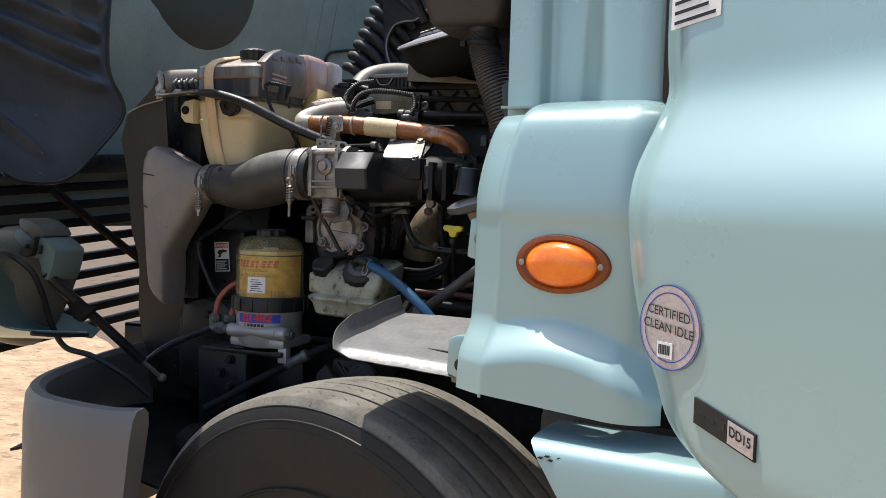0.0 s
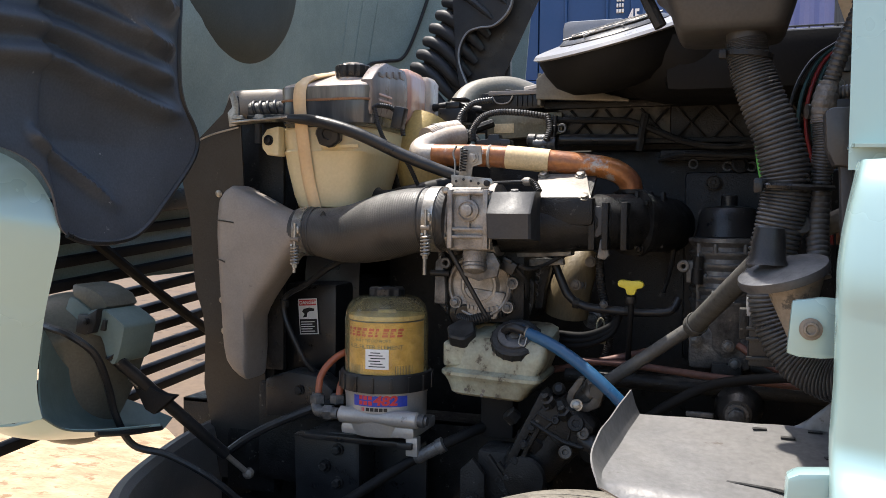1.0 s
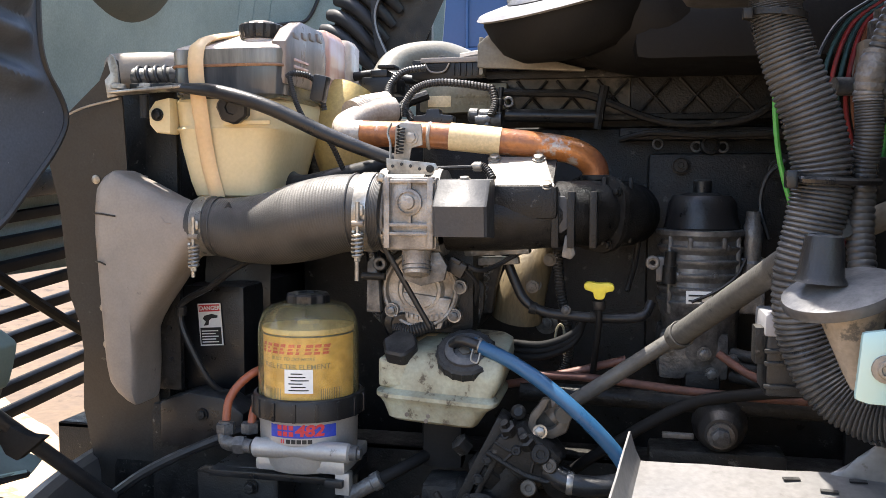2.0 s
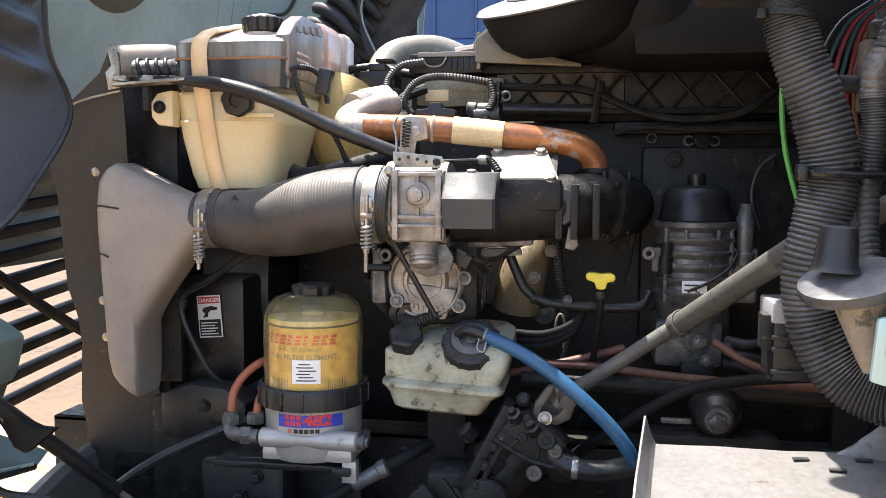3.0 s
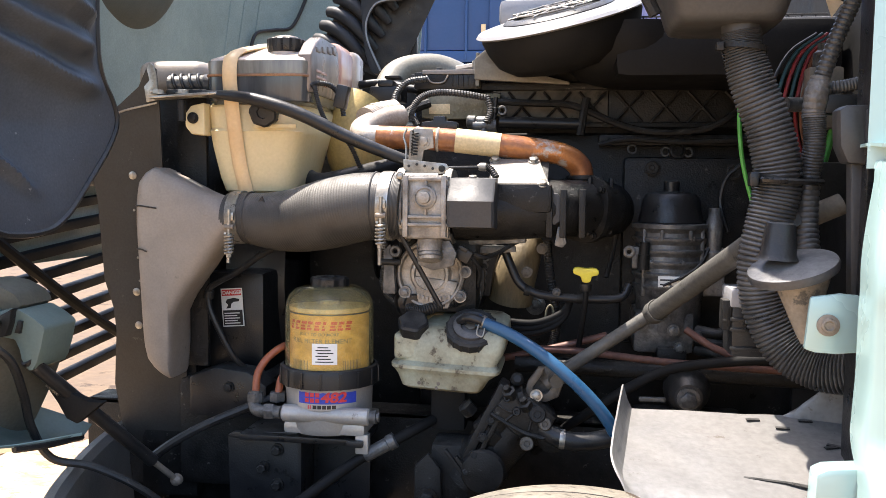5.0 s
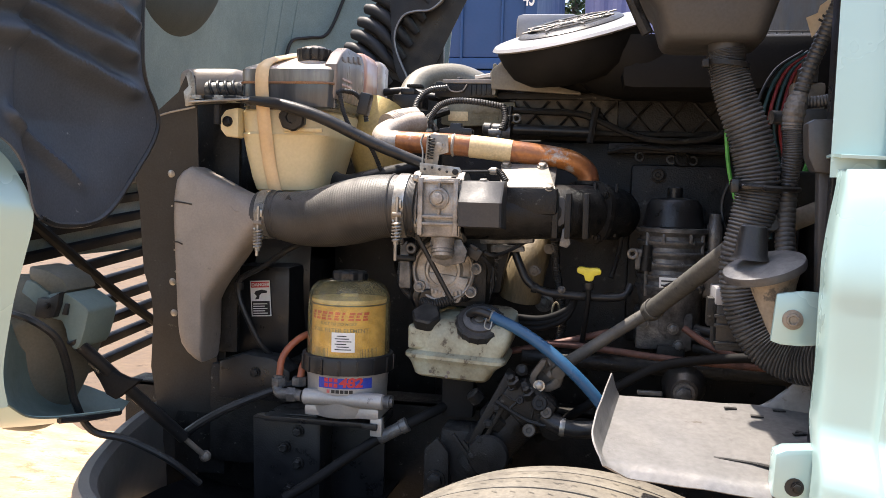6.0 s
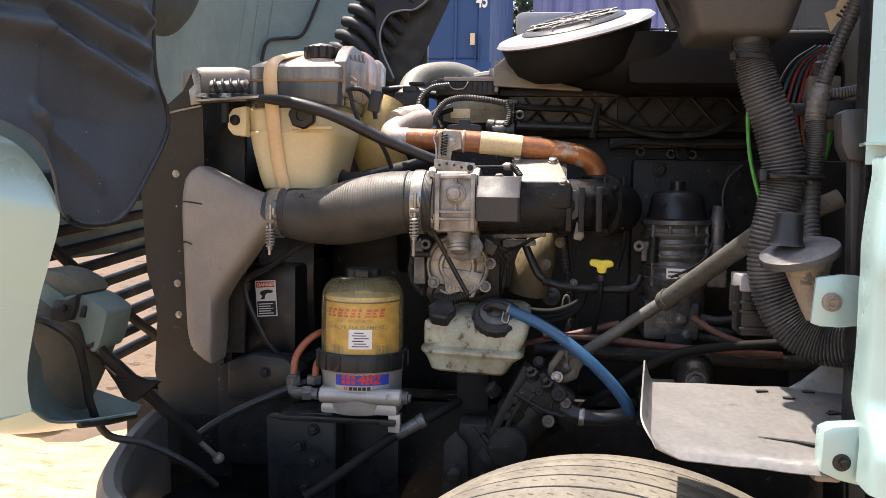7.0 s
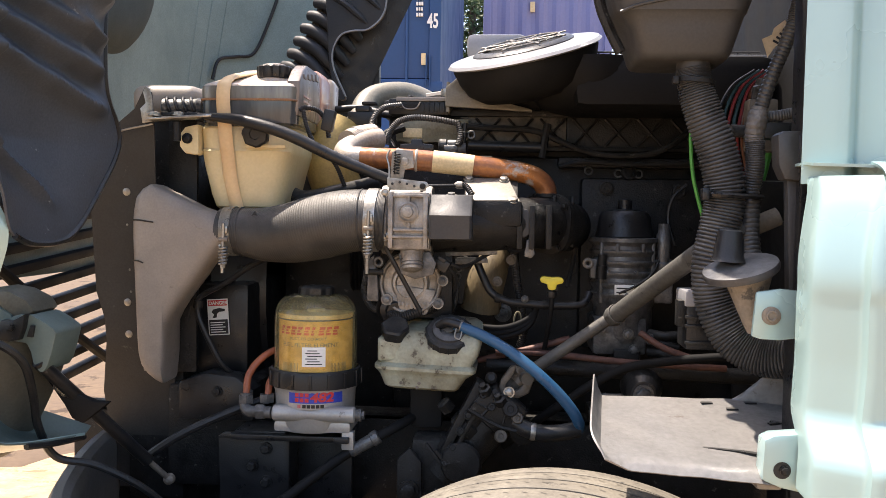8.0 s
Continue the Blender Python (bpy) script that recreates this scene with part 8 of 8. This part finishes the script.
def drop_box():
    t = thing("air_drop_box", (-0.48, 1.65, 1.735), "grey-brown plastic drop box over the loom hose", "plastic box")
    S = [(1.733, -0.532, -0.408, 1.566, 1.70), (1.736, -0.540, -0.400, 1.558, 1.71), (1.744, -0.545, -0.395, 1.552, 1.715), (1.780, -0.556, -0.384, 1.545, 1.72), (1.80, -0.572, -0.378, 1.54, 1.73), (1.804, -0.578, -0.375, 1.535, 1.73), (1.83, -0.588, -0.366, 1.53, 1.75), (2.0, -0.63, -0.31, 1.48, 1.80)]
    rings = []
    for z, x0, x1, y0, y1 in S:
        ring = []
        for i in range(36):
            a = 2 * math.pi * i / 36
            ca, sa = math.cos(a), math.sin(a)
            ring.append(Vector(((x0 + x1) / 2 + (x1 - x0) / 2 * abs(ca) ** 0.25 * (1 if ca > 0 else -1), (y0 + y1) / 2 + (y1 - y0) / 2 * abs(sa) ** 0.35 * (1 if sa > 0 else -1), z)))
        rings.append(ring)
    part("body", skin(B(), rings), airbox_m, t)
    part("spout", lathe(B(), [(0.026, 0), (0.026, 0.055)], (-0.450, 1.60, 1.70), (0, 0, 1), 24), airbox_m, t)
    part("ridge", tube(B(), [(-0.575, 1.535, 1.80), (-0.54, 1.532, 1.812), (-0.45, 1.53, 1.828), (-0.38, 1.53, 1.835)], 0.0025, 16, 6), airbox_m, t)
    part("side_lever", tube(B(), [(-0.612, 1.60, 1.90), (-0.600, 1.60, 1.83), (-0.585, 1.60, 1.79), (-0.565, 1.60, 1.75)], 0.009, 20, 8), grime, t)
    h = thing("corrugated_hose", (-0.4, 1.6, 1.26), "thick black corrugated plastic hose down the bulkhead", "hose")
    pts = [(-0.450, 1.60, 1.725), (-0.446, 1.60, 1.699), (-0.432, 1.60, 1.655), (-0.407, 1.60, 1.591), (-0.393, 1.60, 1.528), (-0.400, 1.60, 1.473), (-0.412, 1.60, 1.408), (-0.404, 1.60, 1.345), (-0.376, 1.59, 1.291), (-0.335, 1.57, 1.268), (-0.29, 1.54, 1.272), (-0.25, 1.51, 1.29)]
    part("bellows", tube(B(), pts, [0.026, 0.027, 0.029, 0.031, 0.0315, 0.031, 0.030, 0.030, 0.031, 0.031, 0.031, 0.031], 0, 22, 0.0019, 0.0054), loom_m, h, angle=25)
    for z, x in ((1.703, -0.447), (1.524, -0.393)):
        tie = part("cable_tie", lathe(B(), [(0.032, -0.0035), (0.0335, -0.0035), (0.0335, 0.0035), (0.032, 0.0035)], (x, 1.60, z), (0.1, 0, 1), 28), grime, h)
        part("tie_head", box(B(), (x - 0.038, 1.575, z - 0.006), (x - 0.028, 1.587, z + 0.006), 0.002), grime, tie)
    part("tie_band", tube(B(), [(-0.426, 1.585, 1.523), (-0.415, 1.568, 1.522), (-0.393, 1.5645, 1.521), (-0.365, 1.572, 1.520), (-0.345, 1.590, 1.520), (-0.334, 1.600, 1.520)], 0.0042, 24, 6), black, h)
    part("tie_clasp", box(B(), (-0.436, 1.568, 1.513), (-0.424, 1.588, 1.533), 0.003), black, h)
    h = thing("wiring_loom", (-0.34, 1.6, 1.45), "thinner corrugated black wiring loom", "wiring")
    part("conduit", tube(B(), [(-0.285, 1.60, 1.845), (-0.290, 1.60, 1.819), (-0.295, 1.60, 1.794), (-0.308, 1.60, 1.757), (-0.325, 1.60, 1.713), (-0.340, 1.60, 1.665), (-0.347, 1.60, 1.639), (-0.349, 1.60, 1.613)], 0.0105, 0, 14, 0.0009, 0.005), loom_m, h, angle=25)
    part("lower_conduit", tube(B(), [(-0.349, 1.60, 1.625), (-0.348, 1.60, 1.60), (-0.347, 1.60, 1.57), (-0.350, 1.605, 1.53), (-0.352, 1.60, 1.464), (-0.350, 1.58, 1.40)], 0.0145, 0, 16, 0.0010, 0.0052), loom_m, h, angle=25)
    part("wrap", tube(B(), [(-0.343, 1.60, 1.662), (-0.347, 1.598, 1.640), (-0.349, 1.60, 1.618), (-0.349, 1.60, 1.608)], [0.0125, 0.0165, 0.0155, 0.0158], 14, 12, 0.0008, 0.007), tape_grey, h, "crumpled grey tape wrap")
    part("branch", tube(B(), [(-0.338, 1.605, 1.648), (-0.315, 1.60, 1.650), (-0.295, 1.60, 1.654), (-0.27, 1.60, 1.660)], 0.0085, 20, 12, 0.0008, 0.0045), loom_m, h)
    part("connector", box(B(), (-0.337, 1.590, 1.613), (-0.285, 1.625, 1.639), 0.004), black, h)
    # coloured wires that sweep behind the hose
    for k, (m, dx) in enumerate(((wire_teal, 0), (wire_red, 0.010), (wire_teal, 0.019), (wire_red, 0.028), (wire_brown, 0.036), (black, -0.012))):
        w = thing("wire", (-0.37 + dx, 1.75, 1.55), "thick coloured wire in the bulkhead bundle", "wire", "bulkhead wires")
        part("core", tube(B(), [(-0.305 + dx * 0.7, 1.74, 1.745), (-0.345 + dx * 0.8, 1.73, 1.715), (-0.368 + dx, 1.72, 1.665), (-0.372 + dx, 1.72, 1.61), (-0.355 + dx, 1.72, 1.53), (-0.35 + dx, 1.72, 1.44)], 0.0030, 36, 8), m, w)
    w = thing("wire", (-0.42, 1.70, 1.45), "bright green wire hanging beside the hose", "wire", "bulkhead wires")
    part("core", tube(B(), [(-0.425, 1.68, 1.665), (-0.432, 1.68, 1.64), (-0.432, 1.68, 1.60), (-0.425, 1.68, 1.545), (-0.408, 1.68, 1.485), (-0.395, 1.68, 1.46)], 0.0033, 36, 8), wire_green, w)
    w = thing("wire", (-0.32, 1.75, 1.45), "bright green wire hanging beside the hose", "wire", "bulkhead wires")
    part("core", tube(B(), [(-0.29, 1.72, 1.60), (-0.305, 1.72, 1.54), (-0.33, 1.72, 1.49), (-0.35, 1.72, 1.46)], 0.006, 20, 8), wire_green, w)
    v = thing("bulkhead_valve", (-0.31, 1.70, 1.62), "dusty olive metal valve block behind the loom", "valve")
    part("body", box(B(), (-0.335, 1.69, 1.60), (-0.285, 1.74, 1.69), 0.006), tan_metal, v)
    part("cap", lathe(B(), [(0.016, 0), (0.016, 0.02), (0.010, 0.024), (0.010, 0.034)], (-0.312, 1.70, 1.69), (0, 0, 1), 16), alu_dark, v)
    part("side_port", lathe(B(), [(0.011, 0), (0.011, 0.03)], (-0.335, 1.705, 1.635), (-1, -0.3, 0), 12), alu_dark, v)
    for z in (1.615, 1.672):
        part("bolt", hexbolt(B(), (-0.322, 1.689, z), (0, -1, 0), 0.006, 0.006), zinc, v)
    p = thing("paper_tag", (-0.30, 1.64, 1.77), "dirty torn paper tag on the loom", "tag")
    part("sheet", slab(B(), [(-0.331, 1.780), (-0.315, 1.787), (-0.312, 1.798), (-0.295, 1.811), (-0.288, 1.798), (-0.296, 1.776), (-0.309, 1.768), (-0.321, 1.750)], 1.64, 1.6412), paper, p)
    for k in range(4):
        part("print_bar", slab(B(), [(-0.314 + 0.005 * k, 1.776 + 0.006 * k), (-0.3125 + 0.005 * k, 1.779 + 0.006 * k), (-0.3035 + 0.004 * k, 1.774 + 0.006 * k), (-0.305 + 0.004 * k, 1.771 + 0.006 * k)], 1.639, 1.6402), black_lab, p)
    f = thing("bulkhead_fitting", (-0.3, 1.7, 1.45), "tan metal hose fitting by the bulkhead", "fitting")
    part("barrel", rod(B(), (-0.345, 1.66, 1.465), (-0.29, 1.66, 1.49), 0.016, 14), tan_metal, f)
    part("dark_body", box(B(), (-0.33, 1.67, 1.48), (-0.27, 1.72, 1.55), 0.008), grime, f)


drop_box()


def drain_boot():
    t = thing("rubber_drain_boot", (-0.40, 1.47, 1.34), "grey rubber boot with a round flange and stub", "rubber boot")
    C = Vector((-0.402, 1.466, 1.416))
    n = Vector((-0.27, -0.22, 0.94)).normalized()
    part("flange", lathe(B(), [(0.02, 0.006), (0.045, 0.003), (0.054, 0.0), (0.0555, -0.005), (0.054, -0.011), (0.046, -0.013), (0.035, -0.016)], C, n, 44), boot_m, t)
    part("stub", lathe(B(), [(0.026, 0.003), (0.022, 0.010), (0.0195, 0.035), (0.0175, 0.048), (0.014, 0.050), (0.013, 0.044), (0.001, 0.042)], C + Vector((-0.018, 0.0, 0.003)), Vector((0.06, 0, 1)), 28), black, t, "black stub")
    part("tan_cone", lathe(B(), [(0.036, -0.012), (0.030, -0.03), (0.012, -0.085), (0.006, -0.10)], C + Vector((0.012, 0.008, 0)), Vector((-0.1, 0, 1)), 24), tan_metal, t, "tan dusty cone")
    l = thing("latch_block", (-0.33, 1.46, 1.54), "grey-brown plastic latch block on the cowl", "latch")
    part("case", slab(B(), [(-0.357, 1.562), (-0.360, 1.606), (-0.352, 1.611), (-0.309, 1.612), (-0.307, 1.556), (-0.323, 1.540), (-0.348, 1.542)], 1.446, 1.482, 0.004), airbox_m, l)
    part("inner_rib", box(B(), (-0.330, 1.442, 1.552), (-0.325, 1.448, 1.606), 0.001), airbox_m, l)
    part("side_slot", box(B(), (-0.317, 1.445, 1.562), (-0.309, 1.449, 1.602), 0.001), black, l)
    part("stem", slab(B(), [(-0.334, 1.38), (-0.341, 1.545), (-0.319, 1.545), (-0.317, 1.47), (-0.318, 1.38)], 1.458, 1.480, 0.004), airbox_m, l)
    part("pink_pin", rod(B(), (-0.305, 1.46, 1.556), (-0.290, 1.46, 1.556), 0.007, 10), tan_metal, l)
    part("black_pin", rod(B(), (-0.292, 1.44, 1.556), (-0.262, 1.42, 1.553), 0.008, 10), black, l)
    f = thing("fuse_box", (-0.43, 1.68, 1.27), "black fuse box with a pale dusty lid", "fuse box")
    part("case", box(B(), (-0.437, 1.655, 1.262), (-0.38, 1.73, 1.345), 0.004), black, f)
    part("lid", box(B(), (-0.440, 1.652, 1.335), (-0.375, 1.735, 1.362), 0.004), disc_m, f)
    part("hinge", box(B(), (-0.450, 1.66, 1.300), (-0.437, 1.69, 1.345), 0.002), grime, f)
    for z in (1.272, 1.30, 1.315):
        part("ridge", box(B(), (-0.440, 1.650, z), (-0.385, 1.656, z + 0.005), 0.001), black, f)


drain_boot()


def splash_tray():
    t = thing("splash_shield", (-0.45, 1.5, 1.12), "worn aluminium splash shield above the wheel", "shield")
    def f(u, v):
        y = 1.343 + 0.245 * v
        x = -0.628 + 0.355 * u + 0.030 * v * (1 - u) + 0.022 * (1 - u) ** 6 * max(0.0, 1 - v / 0.22) ** 2
        z = 1.157 + 0.035 * v - 0.022 * u * (1 - v)
        lip = max(0.0, 1 - u / 0.045)
        z += 0.036 * lip ** 1.6 * min(1.0, v / 0.35) ** 0.6
        edge = max(0.0, 1 - v / 0.08)
        z += -0.011 * edge ** 2 * min(1, u * 8)
        z += 0.0015 * noise.noise(Vector((x * 20, y * 20, 0)))
        return (x, y, z)
    part("sheet", sheet(B(), f, 50, 36, 0.0025), alu_sheet, t)
    part("upstand", sheet(B(), lambda u, v: (-0.40 + 0.14 * u + 0.03 * v, 1.588 - 0.02 * u, 1.186 + 0.06 * v * min(1, u * 2.5 + 0.05)), 12, 5, 0.0025), alu_sheet, t)
    # torn corner
    part("tear", slab(B(), [(0.0, 0.0), (0.05, -0.004), (0.10, -0.012), (0.125, -0.02), (0.14, -0.055), (0.13, -0.055), (0.118, -0.026), (0.09, -0.015)], 0, 0.0016, M=Matrix.Translation((-0.505, 1.415, 1.1625)) @ pose(0, 0, 0, -82, 0, 0)), black, t)
    for x, y, a in ((-0.42, 1.565, 10), (-0.385, 1.545, -5), (-0.335, 1.50, 20), (-0.33, 1.505, -30), (-0.35, 1.57, 0)):
        z = 1.157 + 0.035 * (y - 1.343) / 0.245 - 0.022 * (x + 0.618) / 0.345 * (1 - (y - 1.343) / 0.245) + 0.0045
        part("slot", box(B(), (x - 0.010, y - 0.003, z - 0.001), (x + 0.008, y + 0.003, z + 0.001), 0.0, pose(0, 0, 0, 8, 0, a)), black, t)
    part("clip", box(B(), (-0.40, 1.36, 1.118), (-0.365, 1.40, 1.148), 0.006), alu_sheet, t)


splash_tray()


def head_looms():
    """Ribbed wire looms on the front of the head."""
    for pts in ([(-1.00, 2.26, 1.745), (-1.04, 2.24, 1.735), (-1.062, 2.22, 1.705), (-1.055, 2.2, 1.675), (-1.02, 2.19, 1.655), (-1.005, 2.18, 1.635)], [(-1.02, 2.18, 1.645), (-1.015, 2.17, 1.67), (-0.995, 2.17, 1.695), (-0.96, 2.18, 1.706), (-0.91, 2.2, 1.705), (-0.86, 2.22, 1.698)], [(-0.86, 2.22, 1.70), (-0.852, 2.21, 1.67), (-0.858, 2.2, 1.645)]):
        w = thing("engine_loom", pts[0], "black ribbed wire loom on the engine head", "wiring", "engine looms")
        part("conduit", tube(B(), pts, 0.0065, 0, 10, 0.0010, 0.0048), loom_m, w, angle=25)
    s = thing("pressure_sensor", (-0.95, 2.1, 1.62), "black plastic sensor plug above the pipe", "sensor")
    part("plug", slab(B(), [(-0.978, 1.622), (-0.978, 1.636), (-0.955, 1.638), (-0.953, 1.648), (-0.93, 1.648), (-0.928, 1.638), (-0.905, 1.636), (-0.905, 1.622), (-0.925, 1.618)], 2.07, 2.10, 0.003), black, s)
    p = thing("turbo_crossover", (-1.0, 2.45, 1.72), "pale dusty curved crossover pipe over the engine", "pipe")
    part("pipe", tube(B(), [(-1.12, 2.35, 1.70), (-1.10, 2.42, 1.775), (-1.03, 2.48, 1.80), (-0.97, 2.5, 1.785), (-0.93, 2.5, 1.755)], 0.034, 30, 18), beige_cast, p)
    part("small_line", tube(B(), [(-0.95, 2.38, 1.78), (-0.90, 2.38, 1.787), (-0.84, 2.38, 1.788)], 0.010, 12, 8), duct_m, p)
    part("banjo", lathe(B(), [(0.012, -0.01), (0.014, 0), (0.012, 0.01)], (-0.90, 2.375, 1.79), (0, 0, 1), 10), zinc, p)
    e = thing("front_bellhousing", (-1.12, 2.3, 1.4), "yellowish oil-stained engine front casting", "casting")
    part("curve", tube(B(), [(-1.15, 2.27, 1.70), (-1.165, 2.25, 1.65), (-1.165, 2.25, 1.58), (-1.13, 2.27, 1.50)], [0.05, 0.055, 0.06, 0.06], 20, 22), tan_cast, e)
    part("pulley", lathe(B(), [(0.09, 0), (0.095, 0.005), (0.09, 0.01), (0.095, 0.015), (0.09, 0.02), (0.095, 0.025), (0.09, 0.03), (0.03, 0.035)], (-1.10, 2.35, 1.38), (-1, -0.1, 0), 36), grime, e)


head_looms()


def engine_clutter():
    """Leads, plugs and small fittings on the engine's near side."""
    def lead(name, label, category, pts, r, material, ridge=0.0, pitch=0.0):
        w = thing(name, pts[0], label, category, "engine leads")
        return part("sheath", tube(B(), pts, r, 36, 8, ridge, pitch), material, w)
    lead("engine_lead", "black corrugated lead down the engine flank", "cable", [(-0.722, 2.10, 1.40), (-0.716, 2.09, 1.34), (-0.705, 2.09, 1.28), (-0.700, 2.10, 1.22), (-0.715, 2.10, 1.17)], 0.0085, rubber, 0.0008, 0.005)
    lead("engine_lead", "thin black lead looped below the manifold", "cable", [(-0.855, 1.95, 1.382), (-0.835, 1.96, 1.375), (-0.81, 1.99, 1.383), (-0.785, 2.01, 1.398), (-0.765, 2.03, 1.405)], 0.0042, rubber)
    lead("engine_lead", "thin black lead looped below the manifold", "cable", [(-0.86, 1.95, 1.376), (-0.845, 1.97, 1.352), (-0.85, 2.0, 1.32), (-0.865, 2.03, 1.29)], 0.0042, rubber)
    lead("engine_lead", "black ribbed lead beside the fuel filter", "cable", [(-1.055, 2.06, 1.42), (-1.045, 2.05, 1.37), (-1.05, 2.05, 1.31), (-1.03, 2.05, 1.275), (-0.99, 2.03, 1.27)], 0.0065, loom_m, 0.0007, 0.0045)
    lead("engine_lead", "thin dark lead along the engine flank", "cable", [(-0.64, 2.20, 1.52), (-0.60, 2.20, 1.50), (-0.58, 2.20, 1.45), (-0.585, 2.20, 1.38), (-0.60, 2.18, 1.32)], 0.005, rubber)
    lead("engine_lead", "thin dark lead along the engine flank", "cable", [(-0.33, 2.20, 1.56), (-0.36, 2.20, 1.53), (-0.37, 2.20, 1.48), (-0.355, 2.19, 1.42)], 0.005, rubber)
    p = thing("wire_plug", (-0.872, 1.945, 1.37), "black locking wire plug below the actuator", "connector")
    part("body", box(B(), (-0.888, 1.938, 1.368), (-0.858, 1.962, 1.392), 0.003, pose(0, 0, 0, 0, 28, 0)), black, p)
    part("latch", box(B(), (-0.882, 1.933, 1.388), (-0.864, 1.942, 1.396), 0.002, pose(0, 0, 0, 0, 28, 0)), black, p)
    # slotted bar, link plate and bolts under the manifold
    k = thing("manifold_stay", (-0.82, 2.03, 1.385), "dull steel stay bar under the intake manifold", "stay")
    part("bar", slab(B(), [(-0.869, 1.389), (-0.837, 1.392), (-0.782, 1.393), (-0.780, 1.381), (-0.846, 1.377), (-0.868, 1.382)], 2.02, 2.04, 0.002, smooth=1), alu_dark, k)
    l = thing("link_plate", (-0.855, 2.04, 1.30), "black cast link plate with three round bosses", "link")
    part("plate", slab(B(), [(-0.868, 1.347), (-0.851, 1.353), (-0.841, 1.343), (-0.842, 1.301), (-0.851, 1.270), (-0.862, 1.270)], 2.03, 2.045, 0.003), grime, l)
    for x, z in ((-0.856, 1.338), (-0.854, 1.318), (-0.855, 1.297)):
        part("boss", torus(B(), (x, 2.029, z), (0, -1, 0), 0.0065, 0.0022, 18, 6), alu_dark, l)
    for x, y, z in ((-0.730, 2.04, 1.388), (-0.759, 2.04, 1.341)):
        c = thing("flange_bolt", (x, y, z), "pale hex bolt on the engine flank", "bolt", "flank bolts")
        part("washer", lathe(B(), [(0.011, 0), (0.011, 0.003), (0.006, 0.003)], (x, y, z), (0, -1, 0), 18), alu_dark, c)
        part("head", hexbolt(B(), (x, y - 0.003, z), (0, -1, 0), 0.008, 0.007), joint_m, c)
    # teardrop bracket on the lower flank
    b = thing("hose_bracket", (-0.712, 2.08, 1.24), "small pale teardrop hose bracket", "bracket")
    part("strap", tube(B(), [(-0.722, 2.075, 1.225), (-0.720, 2.074, 1.26), (-0.713, 2.074, 1.272), (-0.706, 2.074, 1.26), (-0.705, 2.075, 1.225)], 0.0022, 24, 6), olive, b)
    part("foot", box(B(), (-0.724, 2.07, 1.220), (-0.703, 2.08, 1.227), 0.001), olive, b)
    # bolts along the rocker cover and the black manifold
    for k in range(6):
        x = -0.99 + 0.085 * k
        c = thing("cover_bolt", (x, 2.375, 1.77), "dusty flanged bolt on the rocker cover edge", "bolt", "cover bolts")
        part("shank", rod(B(), (x, 2.375, 1.765), (x, 2.375, 1.776), 0.006, 10), alu_dark, c)
        part("head", hexbolt(B(), (x, 2.375, 1.776), (0, 0, 1), 0.0085, 0.008), alu_dark, c)
    j = thing("fuel_joint", (-0.86, 2.23, 1.645), "grey steel fuel joint with a ringed sleeve", "fitting")
    part("sleeve", lathe(B(), [(0.010, 0), (0.014, 0.003), (0.014, 0.018), (0.011, 0.021), (0.013, 0.024), (0.013, 0.045), (0.009, 0.048)], (-0.905, 2.225, 1.648), (1, 0, -0.03), 18), alu_dark, j)
    part("drop", tube(B(), [(-0.87, 2.22, 1.64), (-0.866, 2.215, 1.625), (-0.868, 2.21, 1.605)], 0.008, 12, 10), alu_dark, j)
    s = thing("rail_sensor", (-0.842, 2.225, 1.68), "slim black sensor with a round port on the head", "sensor")
    part("stem", lathe(B(), [(0.006, 0), (0.006, 0.02), (0.008, 0.022), (0.008, 0.032), (0.005, 0.034), (0.005, 0.055)], (-0.846, 2.222, 1.645), (0.08, 0, 1), 12), black, s)
    part("port", torus(B(), (-0.828, 2.226, 1.672), (0, -1, 0), 0.008, 0.003, 18, 6), alu_dark, s)


engine_clutter()
